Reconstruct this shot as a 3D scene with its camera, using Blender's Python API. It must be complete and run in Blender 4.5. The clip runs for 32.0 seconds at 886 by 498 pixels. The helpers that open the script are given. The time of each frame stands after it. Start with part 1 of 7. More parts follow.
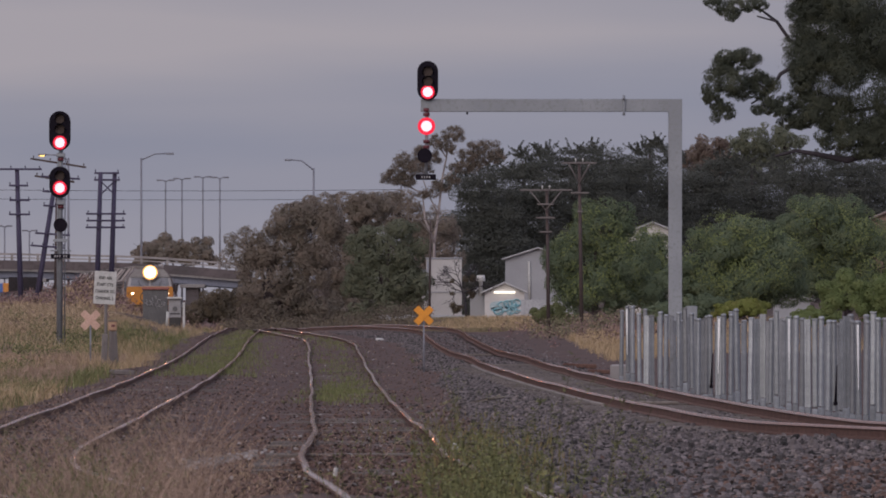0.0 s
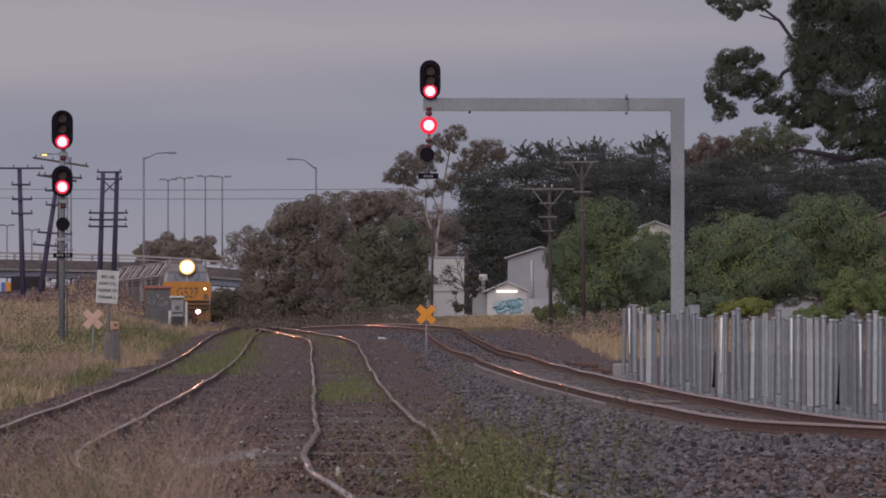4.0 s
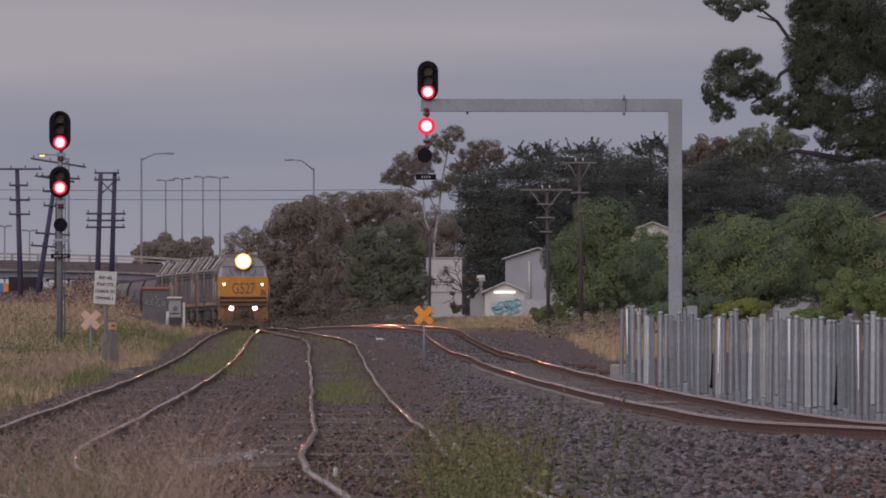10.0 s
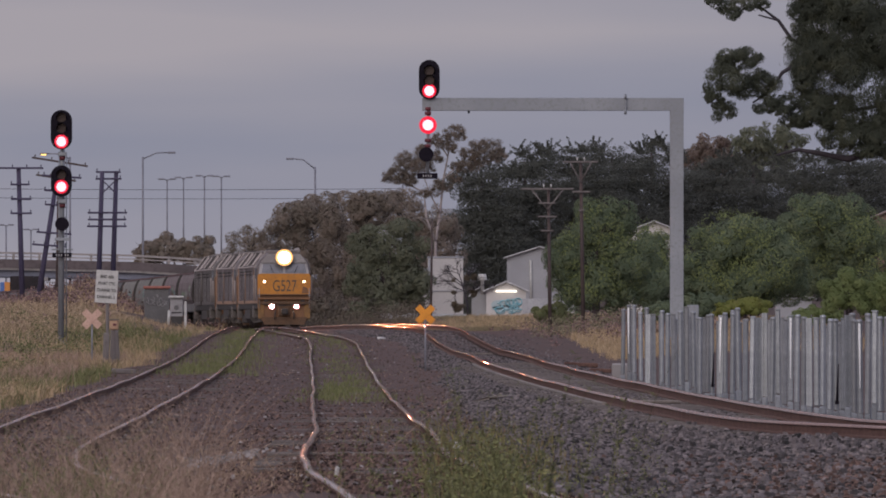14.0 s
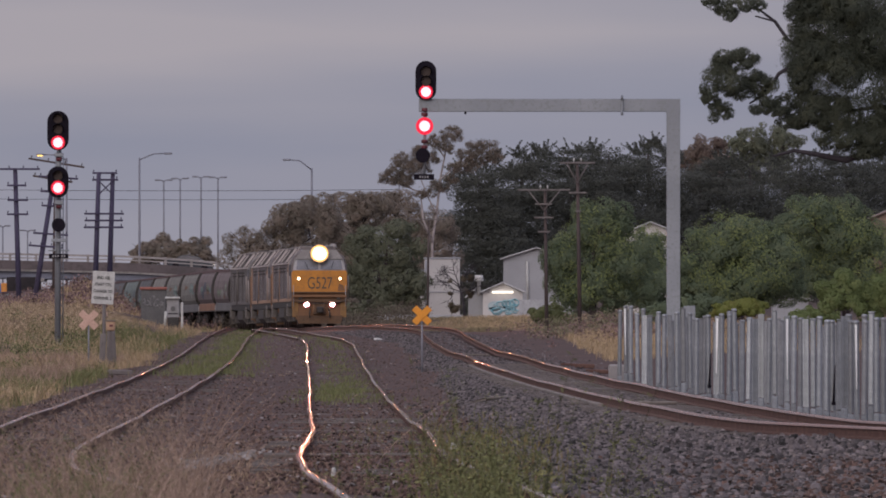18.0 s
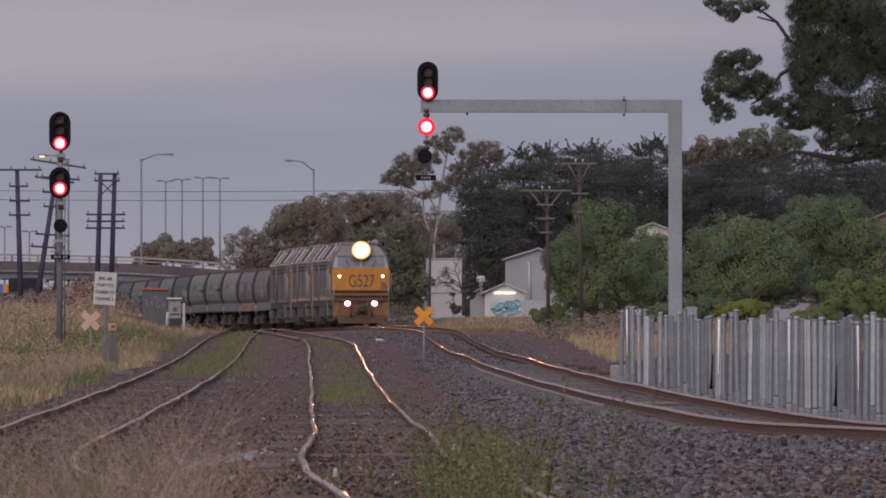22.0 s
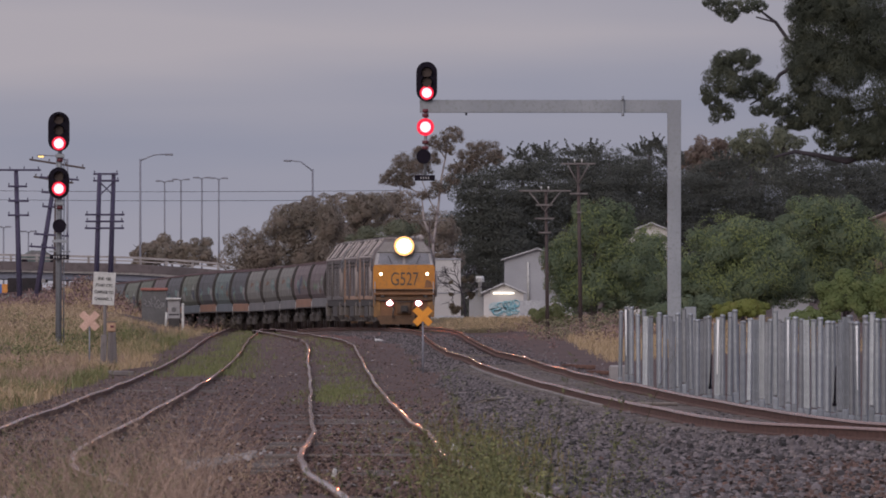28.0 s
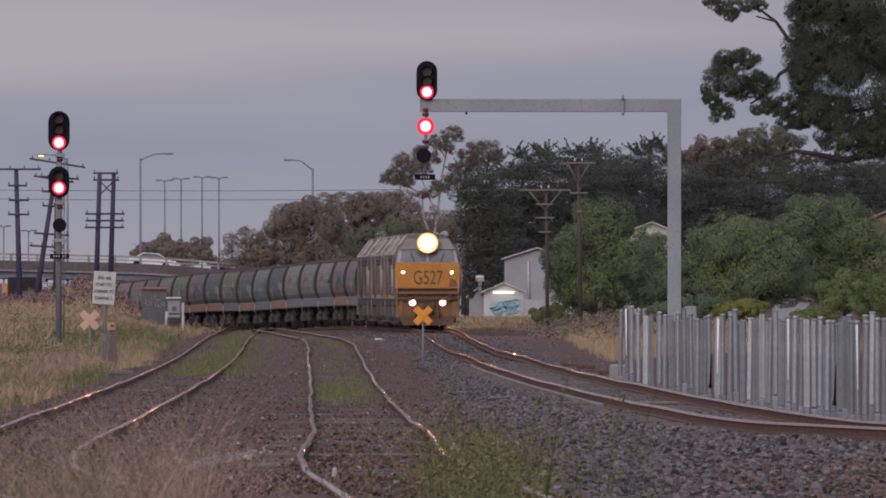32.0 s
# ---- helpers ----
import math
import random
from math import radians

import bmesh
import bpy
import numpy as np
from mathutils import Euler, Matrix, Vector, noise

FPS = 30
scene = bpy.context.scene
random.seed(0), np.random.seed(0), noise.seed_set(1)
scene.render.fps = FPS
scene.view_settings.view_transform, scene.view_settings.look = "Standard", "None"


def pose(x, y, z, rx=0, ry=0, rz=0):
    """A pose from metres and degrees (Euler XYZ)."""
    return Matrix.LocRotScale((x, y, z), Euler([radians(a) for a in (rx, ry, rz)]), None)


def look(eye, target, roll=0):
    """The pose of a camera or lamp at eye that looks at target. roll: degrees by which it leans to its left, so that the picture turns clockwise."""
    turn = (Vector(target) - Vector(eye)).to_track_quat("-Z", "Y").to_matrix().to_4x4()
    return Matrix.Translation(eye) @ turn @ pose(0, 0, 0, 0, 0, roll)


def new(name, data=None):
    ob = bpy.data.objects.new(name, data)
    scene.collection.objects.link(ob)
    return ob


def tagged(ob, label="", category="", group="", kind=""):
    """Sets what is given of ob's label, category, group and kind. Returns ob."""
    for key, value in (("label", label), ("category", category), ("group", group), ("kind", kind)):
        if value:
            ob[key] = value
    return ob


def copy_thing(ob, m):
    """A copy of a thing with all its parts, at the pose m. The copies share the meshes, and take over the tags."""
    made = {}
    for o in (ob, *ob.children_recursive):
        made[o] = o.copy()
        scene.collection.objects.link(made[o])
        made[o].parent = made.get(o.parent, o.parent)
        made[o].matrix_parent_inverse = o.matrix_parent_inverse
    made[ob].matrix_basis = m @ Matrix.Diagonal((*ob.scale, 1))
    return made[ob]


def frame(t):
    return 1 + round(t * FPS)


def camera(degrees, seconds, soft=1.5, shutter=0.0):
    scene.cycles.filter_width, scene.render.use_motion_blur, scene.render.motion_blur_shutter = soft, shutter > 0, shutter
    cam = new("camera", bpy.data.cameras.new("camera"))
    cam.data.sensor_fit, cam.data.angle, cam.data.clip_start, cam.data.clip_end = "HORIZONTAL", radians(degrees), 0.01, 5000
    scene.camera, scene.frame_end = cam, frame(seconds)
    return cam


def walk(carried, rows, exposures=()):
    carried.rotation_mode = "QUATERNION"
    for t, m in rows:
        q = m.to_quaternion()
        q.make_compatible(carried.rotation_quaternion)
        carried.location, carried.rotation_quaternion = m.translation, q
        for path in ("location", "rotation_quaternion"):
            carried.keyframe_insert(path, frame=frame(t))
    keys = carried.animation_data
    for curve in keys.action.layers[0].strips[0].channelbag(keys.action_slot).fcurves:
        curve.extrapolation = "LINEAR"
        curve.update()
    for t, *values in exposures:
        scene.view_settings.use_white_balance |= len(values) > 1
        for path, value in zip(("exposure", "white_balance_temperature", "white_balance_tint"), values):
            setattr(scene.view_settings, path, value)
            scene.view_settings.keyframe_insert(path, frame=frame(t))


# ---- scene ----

# ------------------------------------------------------------------ camera
cam = camera(3.2, 32.0, soft=1.8)
# a long lens focused on the train leaves the nearest grass soft
cam.data.dof.use_dof, cam.data.dof.focus_distance, cam.data.dof.aperture_fstop = True, 420.0, 58.0
walk(cam, [
    (0, pose(0, 0, 1.85, 90.15868, 0, 0.00000)),
    (0.5, pose(0, 0, 1.85, 90.16138, 0, 0.00256)),
    (1, pose(0, 0, 1.85, 90.16098, 0, 0.00000)),
    (1.5, pose(0, 0, 1.85, 90.16111, 0, 0.00000)),
    (2, pose(0, 0, 1.85, 90.16151, 0, 0.00309)),
    (2.5, pose(0, 0, 1.85, 90.16072, 0, 0.00026)),
    (3, pose(0, 0, 1.85, 90.15829, 0, 0.00309)),
    (3.5, pose(0, 0, 1.85, 90.15508, 0, 0.00924)),
    (5.5, pose(0, 0, 1.85, 90.15816, 0, 0.00590)),
    (6, pose(0, 0, 1.85, 90.15881, 0, 0.00628)),
    (6.5, pose(0, 0, 1.85, 90.15829, 0, 0.00655)),
    (7, pose(0, 0, 1.85, 90.15804, 0, 0.00366)),
    (7.5, pose(0, 0, 1.85, 90.16098, 0, 0.00257)),
    (8, pose(0, 0, 1.85, 90.15855, 0, 0.00384)),
    (8.5, pose(0, 0, 1.85, 90.15969, 0, 0.00270)),
    (9, pose(0, 0, 1.85, 90.15816, 0, 0.00590)),
    (9.5, pose(0, 0, 1.85, 90.15867, 0, 0.00244)),
    (10, pose(0, 0, 1.85, 90.15816, 0, 0.00026)),
    (10.5, pose(0, 0, 1.85, 90.15881, 0, 0.00296)),
    (11, pose(0, 0, 1.85, 90.16124, 0, 0.00013)),
    (11.5, pose(0, 0, 1.85, 90.16124, 0, -0.00066)),
    (12, pose(0, 0, 1.85, 90.16124, 0, 0.00283)),
    (12.5, pose(0, 0, 1.85, 90.16138, 0, 0.00270)),
    (13, pose(0, 0, 1.85, 90.16111, 0, 0.00052)),
    (13.5, pose(0, 0, 1.85, 90.15508, 0, 0.00321)),
    (14, pose(0, 0, 1.85, 90.15469, 0, 0.00552)),
    (14.5, pose(0, 0, 1.85, 90.15880, 0, 0.00347)),
    (16.5, pose(0, 0, 1.85, 90.15174, 0, 0.01092)),
    (17, pose(0, 0, 1.85, 90.16111, 0, -0.00013)),
    (17.5, pose(0, 0, 1.85, 90.16111, 0, -0.00156)),
    (18, pose(0, 0, 1.85, 90.15829, 0, -0.00668)),
    (18.5, pose(0, 0, 1.85, 90.15790, 0, -0.00630)),
    (19, pose(0, 0, 1.85, 90.15829, 0, -0.00387)),
    (19.5, pose(0, 0, 1.85, 90.15829, 0, 0.00270)),
    (20, pose(0, 0, 1.85, 90.16124, 0, 0.00000)),
    (20.5, pose(0, 0, 1.85, 90.15816, 0, -0.00054)),
    (21, pose(0, 0, 1.85, 90.16072, 0, -0.00938)),
    (21.5, pose(0, 0, 1.85, 90.15855, 0, -0.00617)),
    (22, pose(0, 0, 1.85, 90.16111, 0, 0.00000)),
    (22.5, pose(0, 0, 1.85, 90.16124, 0, -0.00304)),
    (23, pose(0, 0, 1.85, 90.16124, 0, -0.00304)),
    (23.5, pose(0, 0, 1.85, 90.16124, 0, -0.00278)),
    (24, pose(0, 0, 1.85, 90.16179, 0, -0.00573)),
    (24.5, pose(0, 0, 1.85, 90.16124, 0, -0.00574)),
    (25, pose(0, 0, 1.85, 90.16138, 0, -0.00156)),
    (25.5, pose(0, 0, 1.85, 90.16085, 0, -0.00066)),
    (27.5, pose(0, 0, 1.85, 90.16124, 0, -0.00308)),
    (28, pose(0, 0, 1.85, 90.16169, 0, -0.00365)),
    (28.5, pose(0, 0, 1.85, 90.16124, 0, -0.00323)),
    (29, pose(0, 0, 1.85, 90.16154, 0, -0.00323)),
    (29.5, pose(0, 0, 1.85, 90.16168, 0, -0.00309)),
    (30, pose(0, 0, 1.85, 90.16153, 0, -0.00308)),
    (30.5, pose(0, 0, 1.85, 90.16124, 0, -0.00254)),
    (31, pose(0, 0, 1.85, 90.16183, 0, -0.00323)),
    (31.5, pose(0, 0, 1.85, 90.16139, 0, -0.00308)),
    (32, pose(0, 0, 1.85, 90.15887, 0, -0.00323)),
], [(0, 0.0), (12, 0.0), (18, 0.05), (24, 0.11), (28, 0.14), (32, 0.14)])

# ------------------------------------------------------------------ sky and light
world = bpy.data.worlds.new("overcast_dusk")
scene.world = world
world.use_nodes = True
wn, wl = world.node_tree.nodes, world.node_tree.links
wn.clear()
w_out = wn.new("ShaderNodeOutputWorld")
w_bg = wn.new("ShaderNodeBackground")
w_sky = wn.new("ShaderNodeTexSky")
w_sky.sky_type, w_sky.sun_disc = "NISHITA", False
w_sky.sun_elevation, w_sky.sun_rotation = radians(22), radians(200)
w_tc = wn.new("ShaderNodeTexCoord")
w_map = wn.new("ShaderNodeMapping")
w_map.inputs["Scale"].default_value = (16, 16, 120)
w_noise = wn.new("ShaderNodeTexNoise")
w_noise.inputs["Scale"].default_value = 1.0
w_noise.inputs["Detail"].default_value = 4
w_noise.inputs["Roughness"].default_value = 0.45
w_ramp = wn.new("ShaderNodeValToRGB")
w_band = wn.new("ShaderNodeValToRGB")
for pos, v in ((0.3, 0.36), (0.6, 0.42), (0.82, 0.66), (0.98, 0.45)):
    e = w_band.color_ramp.elements.new(pos)
    e.color = (v, v, v, 1)
w_band.color_ramp.elements[0].color, w_band.color_ramp.elements[-1].color = (0.4, 0.4, 0.4, 1), (0.45, 0.45, 0.45, 1)
w_high = wn.new("ShaderNodeMapRange")
w_high.inputs["From Max"].default_value = 0.02
w_add = wn.new("ShaderNodeMath")
w_add.operation = "MULTIPLY_ADD"
w_add.inputs[1].default_value = 0.7
w_less = wn.new("ShaderNodeMath")
w_less.operation = "SUBTRACT"
w_less.inputs[1].default_value = 0.35
w_ramp.color_ramp.elements[0].position, w_ramp.color_ramp.elements[0].color = 0.32, (0.256, 0.264, 0.345, 1)
w_ramp.color_ramp.elements[1].position, w_ramp.color_ramp.elements[1].color = 0.66, (0.38, 0.35, 0.396, 1)
w_dim = wn.new("ShaderNodeMixRGB")
w_dim.blend_type = "MULTIPLY"
w_dim.inputs[0].default_value = 1.0
w_dim.inputs[2].default_value = (0.05, 0.05, 0.05, 1)
w_mix = wn.new("ShaderNodeMixRGB")
w_mix.inputs[0].default_value = 0.93
wl.new(w_tc.outputs["Generated"], w_map.inputs["Vector"])
wl.new(w_map.outputs["Vector"], w_noise.inputs["Vector"])
w_alt = wn.new("ShaderNodeSeparateXYZ")
wl.new(w_tc.outputs["Generated"], w_alt.inputs[0])
wl.new(w_alt.outputs["Z"], w_high.inputs["Value"])
wl.new(w_high.outputs["Result"], w_band.inputs["Fac"])
wl.new(w_noise.outputs["Fac"], w_add.inputs[0])
wl.new(w_band.outputs["Color"], w_add.inputs[2])
wl.new(w_add.outputs[0], w_less.inputs[0])
w_side = wn.new("ShaderNodeMapRange")
w_side.inputs["From Min"].default_value, w_side.inputs["From Max"].default_value = -0.03, 0.03
w_side.inputs["To Min"].default_value, w_side.inputs["To Max"].default_value = 0.1, -0.11
w_tilt = wn.new("ShaderNodeMath")
wl.new(w_alt.outputs["X"], w_side.inputs["Value"])
wl.new(w_side.outputs["Result"], w_tilt.inputs[0])
wl.new(w_less.outputs[0], w_tilt.inputs[1])
wl.new(w_tilt.outputs[0], w_ramp.inputs["Fac"])
wl.new(w_sky.outputs["Color"], w_dim.inputs[1])
wl.new(w_dim.outputs["Color"], w_mix.inputs[1])
wl.new(w_ramp.outputs["Color"], w_mix.inputs[2])
# an overcast sky is about three times brighter overhead than at the horizon
w_sep = wn.new("ShaderNodeSeparateXYZ")
wl.new(w_tc.outputs["Generated"], w_sep.inputs[0])
w_rise = wn.new("ShaderNodeMapRange")
w_rise.interpolation_type = "SMOOTHSTEP"
w_rise.inputs["From Min"].default_value, w_rise.inputs["From Max"].default_value = 0.03, 0.75
w_rise.inputs["To Min"].default_value, w_rise.inputs["To Max"].default_value = 1.0, 2.7
wl.new(w_sep.outputs["Z"], w_rise.inputs["Value"])
w_lift = wn.new("ShaderNodeVectorMath")
w_lift.operation = "SCALE"
wl.new(w_mix.outputs["Color"], w_lift.inputs[0])
wl.new(w_rise.outputs["Result"], w_lift.inputs["Scale"])
wl.new(w_lift.outputs["Vector"], w_bg.inputs["Color"])
wl.new(w_bg.outputs["Background"], w_out.inputs["Surface"])
w_bg.inputs["Strength"].default_value = 1.0

sun_data = bpy.data.lights.new("sun", "SUN")
sun_data.energy, sun_data.angle, sun_data.color = 1.35, radians(45), (1.0, 0.9, 0.84)
sun = new("sun", sun_data)
sun.matrix_world = look((0, 0, 60), (16, 44, 41))


# ------------------------------------------------------------------ materials


def mat(name, c1, c2=None, rough=0.8, metal=0.0, scale=4.0, fine=40.0, bump=0.2, dist=0.02, c3=None, spread=0.15, vary=0.0, island=0.0, stretch=(1, 1, 1), spec=0.5):
    """Two-scale surface: c1 to c2 by a broad noise, darkened or tinted to c3 by a fine one, with relief."""
    m = bpy.data.materials.new(name)
    m.use_nodes = True
    nt, n, l = m.node_tree, m.node_tree.nodes, m.node_tree.links
    b = n["Principled BSDF"]
    b.inputs["Roughness"].default_value, b.inputs["Metallic"].default_value = rough, metal
    b.inputs["Specular IOR Level"].default_value = spec
    c2 = c2 or tuple(v * 0.72 for v in c1)
    c3 = c3 or tuple(v * 0.6 for v in c1)
    tc, mp = n.new("ShaderNodeTexCoord"), n.new("ShaderNodeMapping")
    mp.inputs["Scale"].default_value = stretch
    l.new(tc.outputs["Object"], mp.inputs["Vector"])
    n1, n2 = n.new("ShaderNodeTexNoise"), n.new("ShaderNodeTexNoise")
    n1.inputs["Scale"].default_value, n1.inputs["Detail"].default_value = scale, 5
    n2.inputs["Scale"].default_value, n2.inputs["Detail"].default_value = fine, 4
    l.new(mp.outputs["Vector"], n1.inputs["Vector"])
    l.new(mp.outputs["Vector"], n2.inputs["Vector"])
    r1 = n.new("ShaderNodeValToRGB")
    r1.color_ramp.elements[0].position, r1.color_ramp.elements[1].position = 0.5 - spread, 0.5 + spread
    r1.color_ramp.elements[0].color, r1.color_ramp.elements[1].color = (*c1, 1), (*c2, 1)
    l.new(n1.outputs["Fac"], r1.inputs["Fac"])
    r2 = n.new("ShaderNodeValToRGB")
    r2.color_ramp.elements[0].position, r2.color_ramp.elements[1].position = 0.5, 0.72
    r2.color_ramp.elements[0].color, r2.color_ramp.elements[1].color = (0, 0, 0, 1), (1, 1, 1, 1)
    l.new(n2.outputs["Fac"], r2.inputs["Fac"])
    mx = n.new("ShaderNodeMixRGB")
    mx.inputs[2].default_value = (*c3, 1)
    l.new(r2.outputs["Color"], mx.inputs[0])
    l.new(r1.outputs["Color"], mx.inputs[1])
    last = mx.outputs["Color"]
    if vary or island:
        hs = n.new("ShaderNodeHueSaturation")
        mr = n.new("ShaderNodeMapRange")
        a = vary or island
        mr.inputs["To Min"].default_value, mr.inputs["To Max"].default_value = 1 - a, 1 + a
        if vary:
            src = n.new("ShaderNodeObjectInfo").outputs["Random"]
        else:
            src = n.new("ShaderNodeNewGeometry").outputs["Random Per Island"]
        l.new(src, mr.inputs["Value"])
        l.new(mr.outputs["Result"], hs.inputs["Value"])
        l.new(last, hs.inputs["Color"])
        last = hs.outputs["Color"]
    l.new(last, b.inputs["Base Color"])
    if bump:
        bp = n.new("ShaderNodeBump")
        bp.inputs["Strength"].default_value, bp.inputs["Distance"].default_value = bump, dist
        l.new(n2.outputs["Fac"], bp.inputs["Height"])
        l.new(bp.outputs["Normal"], b.inputs["Normal"])
    return m


def glow(name, colour, strength, base=(0.1, 0.1, 0.1)):
    m = bpy.data.materials.new(name)
    m.use_nodes = True
    b = m.node_tree.nodes["Principled BSDF"]
    b.inputs["Base Color"].default_value = (*base, 1)
    b.inputs["Emission Color"].default_value = (*colour, 1)
    b.inputs["Emission Strength"].default_value = strength
    b.inputs["Roughness"].default_value = 0.2
    return m


RUST_RAIL = mat("rusty_rail_steel", (0.095, 0.052, 0.044), (0.135, 0.078, 0.064), 0.8, 0.0, 3, 30, 0.3, 0.004, spec=0.15)


def rail_mat(name, c1, c2, coat, polish):
    """Dull rusty steel under a thin polished film left by wheels."""
    m = mat(name, c1, c2, 0.8, 0.0, 0.25, 4, 0.015, 0.004, spec=0.1)
    b = m.node_tree.nodes["Principled BSDF"]
    b.inputs["Coat Weight"].default_value, b.inputs["Coat Roughness"].default_value, b.inputs["Coat IOR"].default_value = coat, polish, 1.9
    return m


RAIL_HEAD = rail_mat("worn_rail_head", (0.27, 0.19, 0.17), (0.2, 0.135, 0.118), 0.55, 0.05)
RAIL_HEAD_DULL = rail_mat("dull_rail_head", (0.3, 0.155, 0.13), (0.2, 0.105, 0.088), 0.55, 0.045)
RAIL_MAIN = rail_mat("reddish_main_rail_head", (0.22, 0.108, 0.088), (0.16, 0.08, 0.064), 0.45, 0.045)
GALV = mat("galvanised_steel", (0.295, 0.308, 0.332), (0.215, 0.228, 0.249), 0.4, 0.35, 6, 50, 0.1, 0.002, vary=0.22)
# white for the tapering reflections painted on some posts
REFLECTION_WHITE = mat("painted_reflection_white", (0.78, 0.78, 0.8), (0.7, 0.7, 0.72), 0.3, 0.1, 6, 50, 0.1, 0.002)
GALV_WARM = mat("dull_galvanised_steel", (0.225, 0.23, 0.245), (0.163, 0.168, 0.182), 0.5, 0.25, 6, 50, 0.1, 0.002, vary=0.16)
GALV_BLUE = mat("blue_grey_sleeve_steel", (0.2, 0.213, 0.238), (0.15, 0.163, 0.187), 0.6, 0.1, 6, 50, 0.1, 0.002, vary=0.25)
RAILING_DARK = mat("grey_lamp_steel", (0.2, 0.2, 0.23), (0.16, 0.16, 0.19), 0.55, 0.2, 2, 10, 0)
GALV_FLAT = mat("weathered_galvanised_box_section", (0.25, 0.262, 0.288), (0.21, 0.221, 0.246), 0.55, 0.3, 0.7, 9, 0.05, 0.002, c3=(0.19, 0.2, 0.21))
BLACK = mat("matt_black_paint", (0.01, 0.008, 0.013), (0.014, 0.011, 0.018), 0.85, 0.0, 4, 40, 0.05, 0.002, spec=0.1)
WHITE_PAINT = mat("weathered_white_paint", (0.5, 0.49, 0.48), (0.4, 0.39, 0.38), 0.7, 0.0, 5, 40, 0.08, 0.002)
CABINET = mat("weathered_cabinet_paint", (0.3, 0.29, 0.3), (0.22, 0.21, 0.22), 0.7)
NUMBER_INK = mat("worn_brown_black_paint", (0.06, 0.045, 0.035), (0.1, 0.07, 0.045), 0.7, 0.0, 4, 14, 0)
SIGN_INK = mat("faded_black_lettering", (0.03, 0.03, 0.035), None, 0.7)
ORANGE = mat("orange_sign_sheet", (0.7, 0.27, 0.012), (0.6, 0.22, 0.01), 0.5, 0.0, 5, 50, 0.05, 0.001, c3=(0.52, 0.2, 0.015))
PINK = mat("faded_pink_sign_board", (0.56, 0.37, 0.3), (0.46, 0.29, 0.23), 0.75)
TIMBER = mat("tarred_pole_timber", (0.055, 0.04, 0.04), (0.085, 0.06, 0.055), 0.85, 0.0, 2, 25, 0.4, 0.02, stretch=(1, 1, 0.2))
# blue-purple tint puts the lens's colour fringing into the timber
TIMBER_BLUE = mat("blue_fringed_weathered_timber", (0.04, 0.033, 0.072), (0.056, 0.045, 0.08), 0.85, 0.0, 2, 25, 0.4, 0.02, stretch=(1, 1, 0.2))
POST_WOOD = mat("grey_timber_post", (0.17, 0.15, 0.145), (0.12, 0.1, 0.1), 0.85, 0.0, 4, 30, 0.4, 0.01, stretch=(1, 1, 0.2))
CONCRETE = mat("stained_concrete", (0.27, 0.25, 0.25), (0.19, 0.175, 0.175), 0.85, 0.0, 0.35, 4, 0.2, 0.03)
# concrete with the shade under the deck put into its colour
UNDERCROFT = mat("shaded_concrete", (0.045, 0.038, 0.04), (0.03, 0.027, 0.03), 0.95, 0.0, 0.3, 3, 0.2, 0.03, spec=0.1)
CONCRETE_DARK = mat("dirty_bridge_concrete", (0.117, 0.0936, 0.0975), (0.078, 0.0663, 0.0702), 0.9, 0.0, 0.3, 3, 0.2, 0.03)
STEEL_GIRDER = mat("grey_blue_girder_paint", (0.164, 0.172, 0.23), (0.123, 0.131, 0.18), 0.6, 0.0, 0.4, 6, 0.1, 0.01)
RAILING = mat("bridge_railing_paint", (0.3, 0.27, 0.27), (0.22, 0.2, 0.2), 0.6, 0.1, 1, 10, 0.05, 0.01)
GROUND = mat("dry_yard_earth", (0.088, 0.053, 0.045), (0.058, 0.0375, 0.034), 0.95, 0.0, 0.35, 5, 0.5, 0.05, c3=(0.05, 0.036, 0.036), spec=0.2)
STONE = mat("grey_ballast_stone", (0.104, 0.088, 0.091), (0.065, 0.056, 0.06), 0.9, 0.0, 3, 20, 0.3, 0.01, island=0.92)
STONE_MIX = mat("mixed_crushed_stone", (0.135, 0.112, 0.11), (0.085, 0.072, 0.072), 0.9, 0.0, 3, 20, 0.3, 0.01, island=0.8)
STONE_PALE = mat("pale_gravel_stone", (0.24, 0.22, 0.22), (0.17, 0.155, 0.155), 0.9, 0.0, 3, 20, 0.3, 0.01, island=0.5)
STONE_BROWN = mat("brown_ballast_stone", (0.105, 0.066, 0.056), (0.075, 0.05, 0.044), 0.92, 0.0, 3, 20, 0.3, 0.01, island=0.85, spec=0.2)
SLEEPER = mat("weathered_sleeper", (0.12, 0.1, 0.092), (0.085, 0.07, 0.065), 0.9, 0.0, 3, 25, 0.3, 0.01, vary=0.2)
GRASS_DRY = mat("dry_straw_grass", (0.418, 0.313, 0.204), (0.308, 0.221, 0.138), 0.9, 0.0, 0.3, 3, 0, c3=(0.242, 0.184, 0.0935), island=0.22, spec=0.1)
GRASS_PALE = mat("pale_dry_grass", (0.4, 0.3, 0.205), (0.29, 0.215, 0.145), 0.9, 0.0, 0.3, 3, 0, c3=(0.18, 0.14, 0.09), island=0.3, spec=0.1)
GRASS_REDDISH = mat("reddish_dry_stalks", (0.325, 0.228, 0.178), (0.245, 0.178, 0.14), 0.9, 0.0, 0.3, 3, 0, c3=(0.215, 0.147, 0.112), island=0.22, spec=0.1)
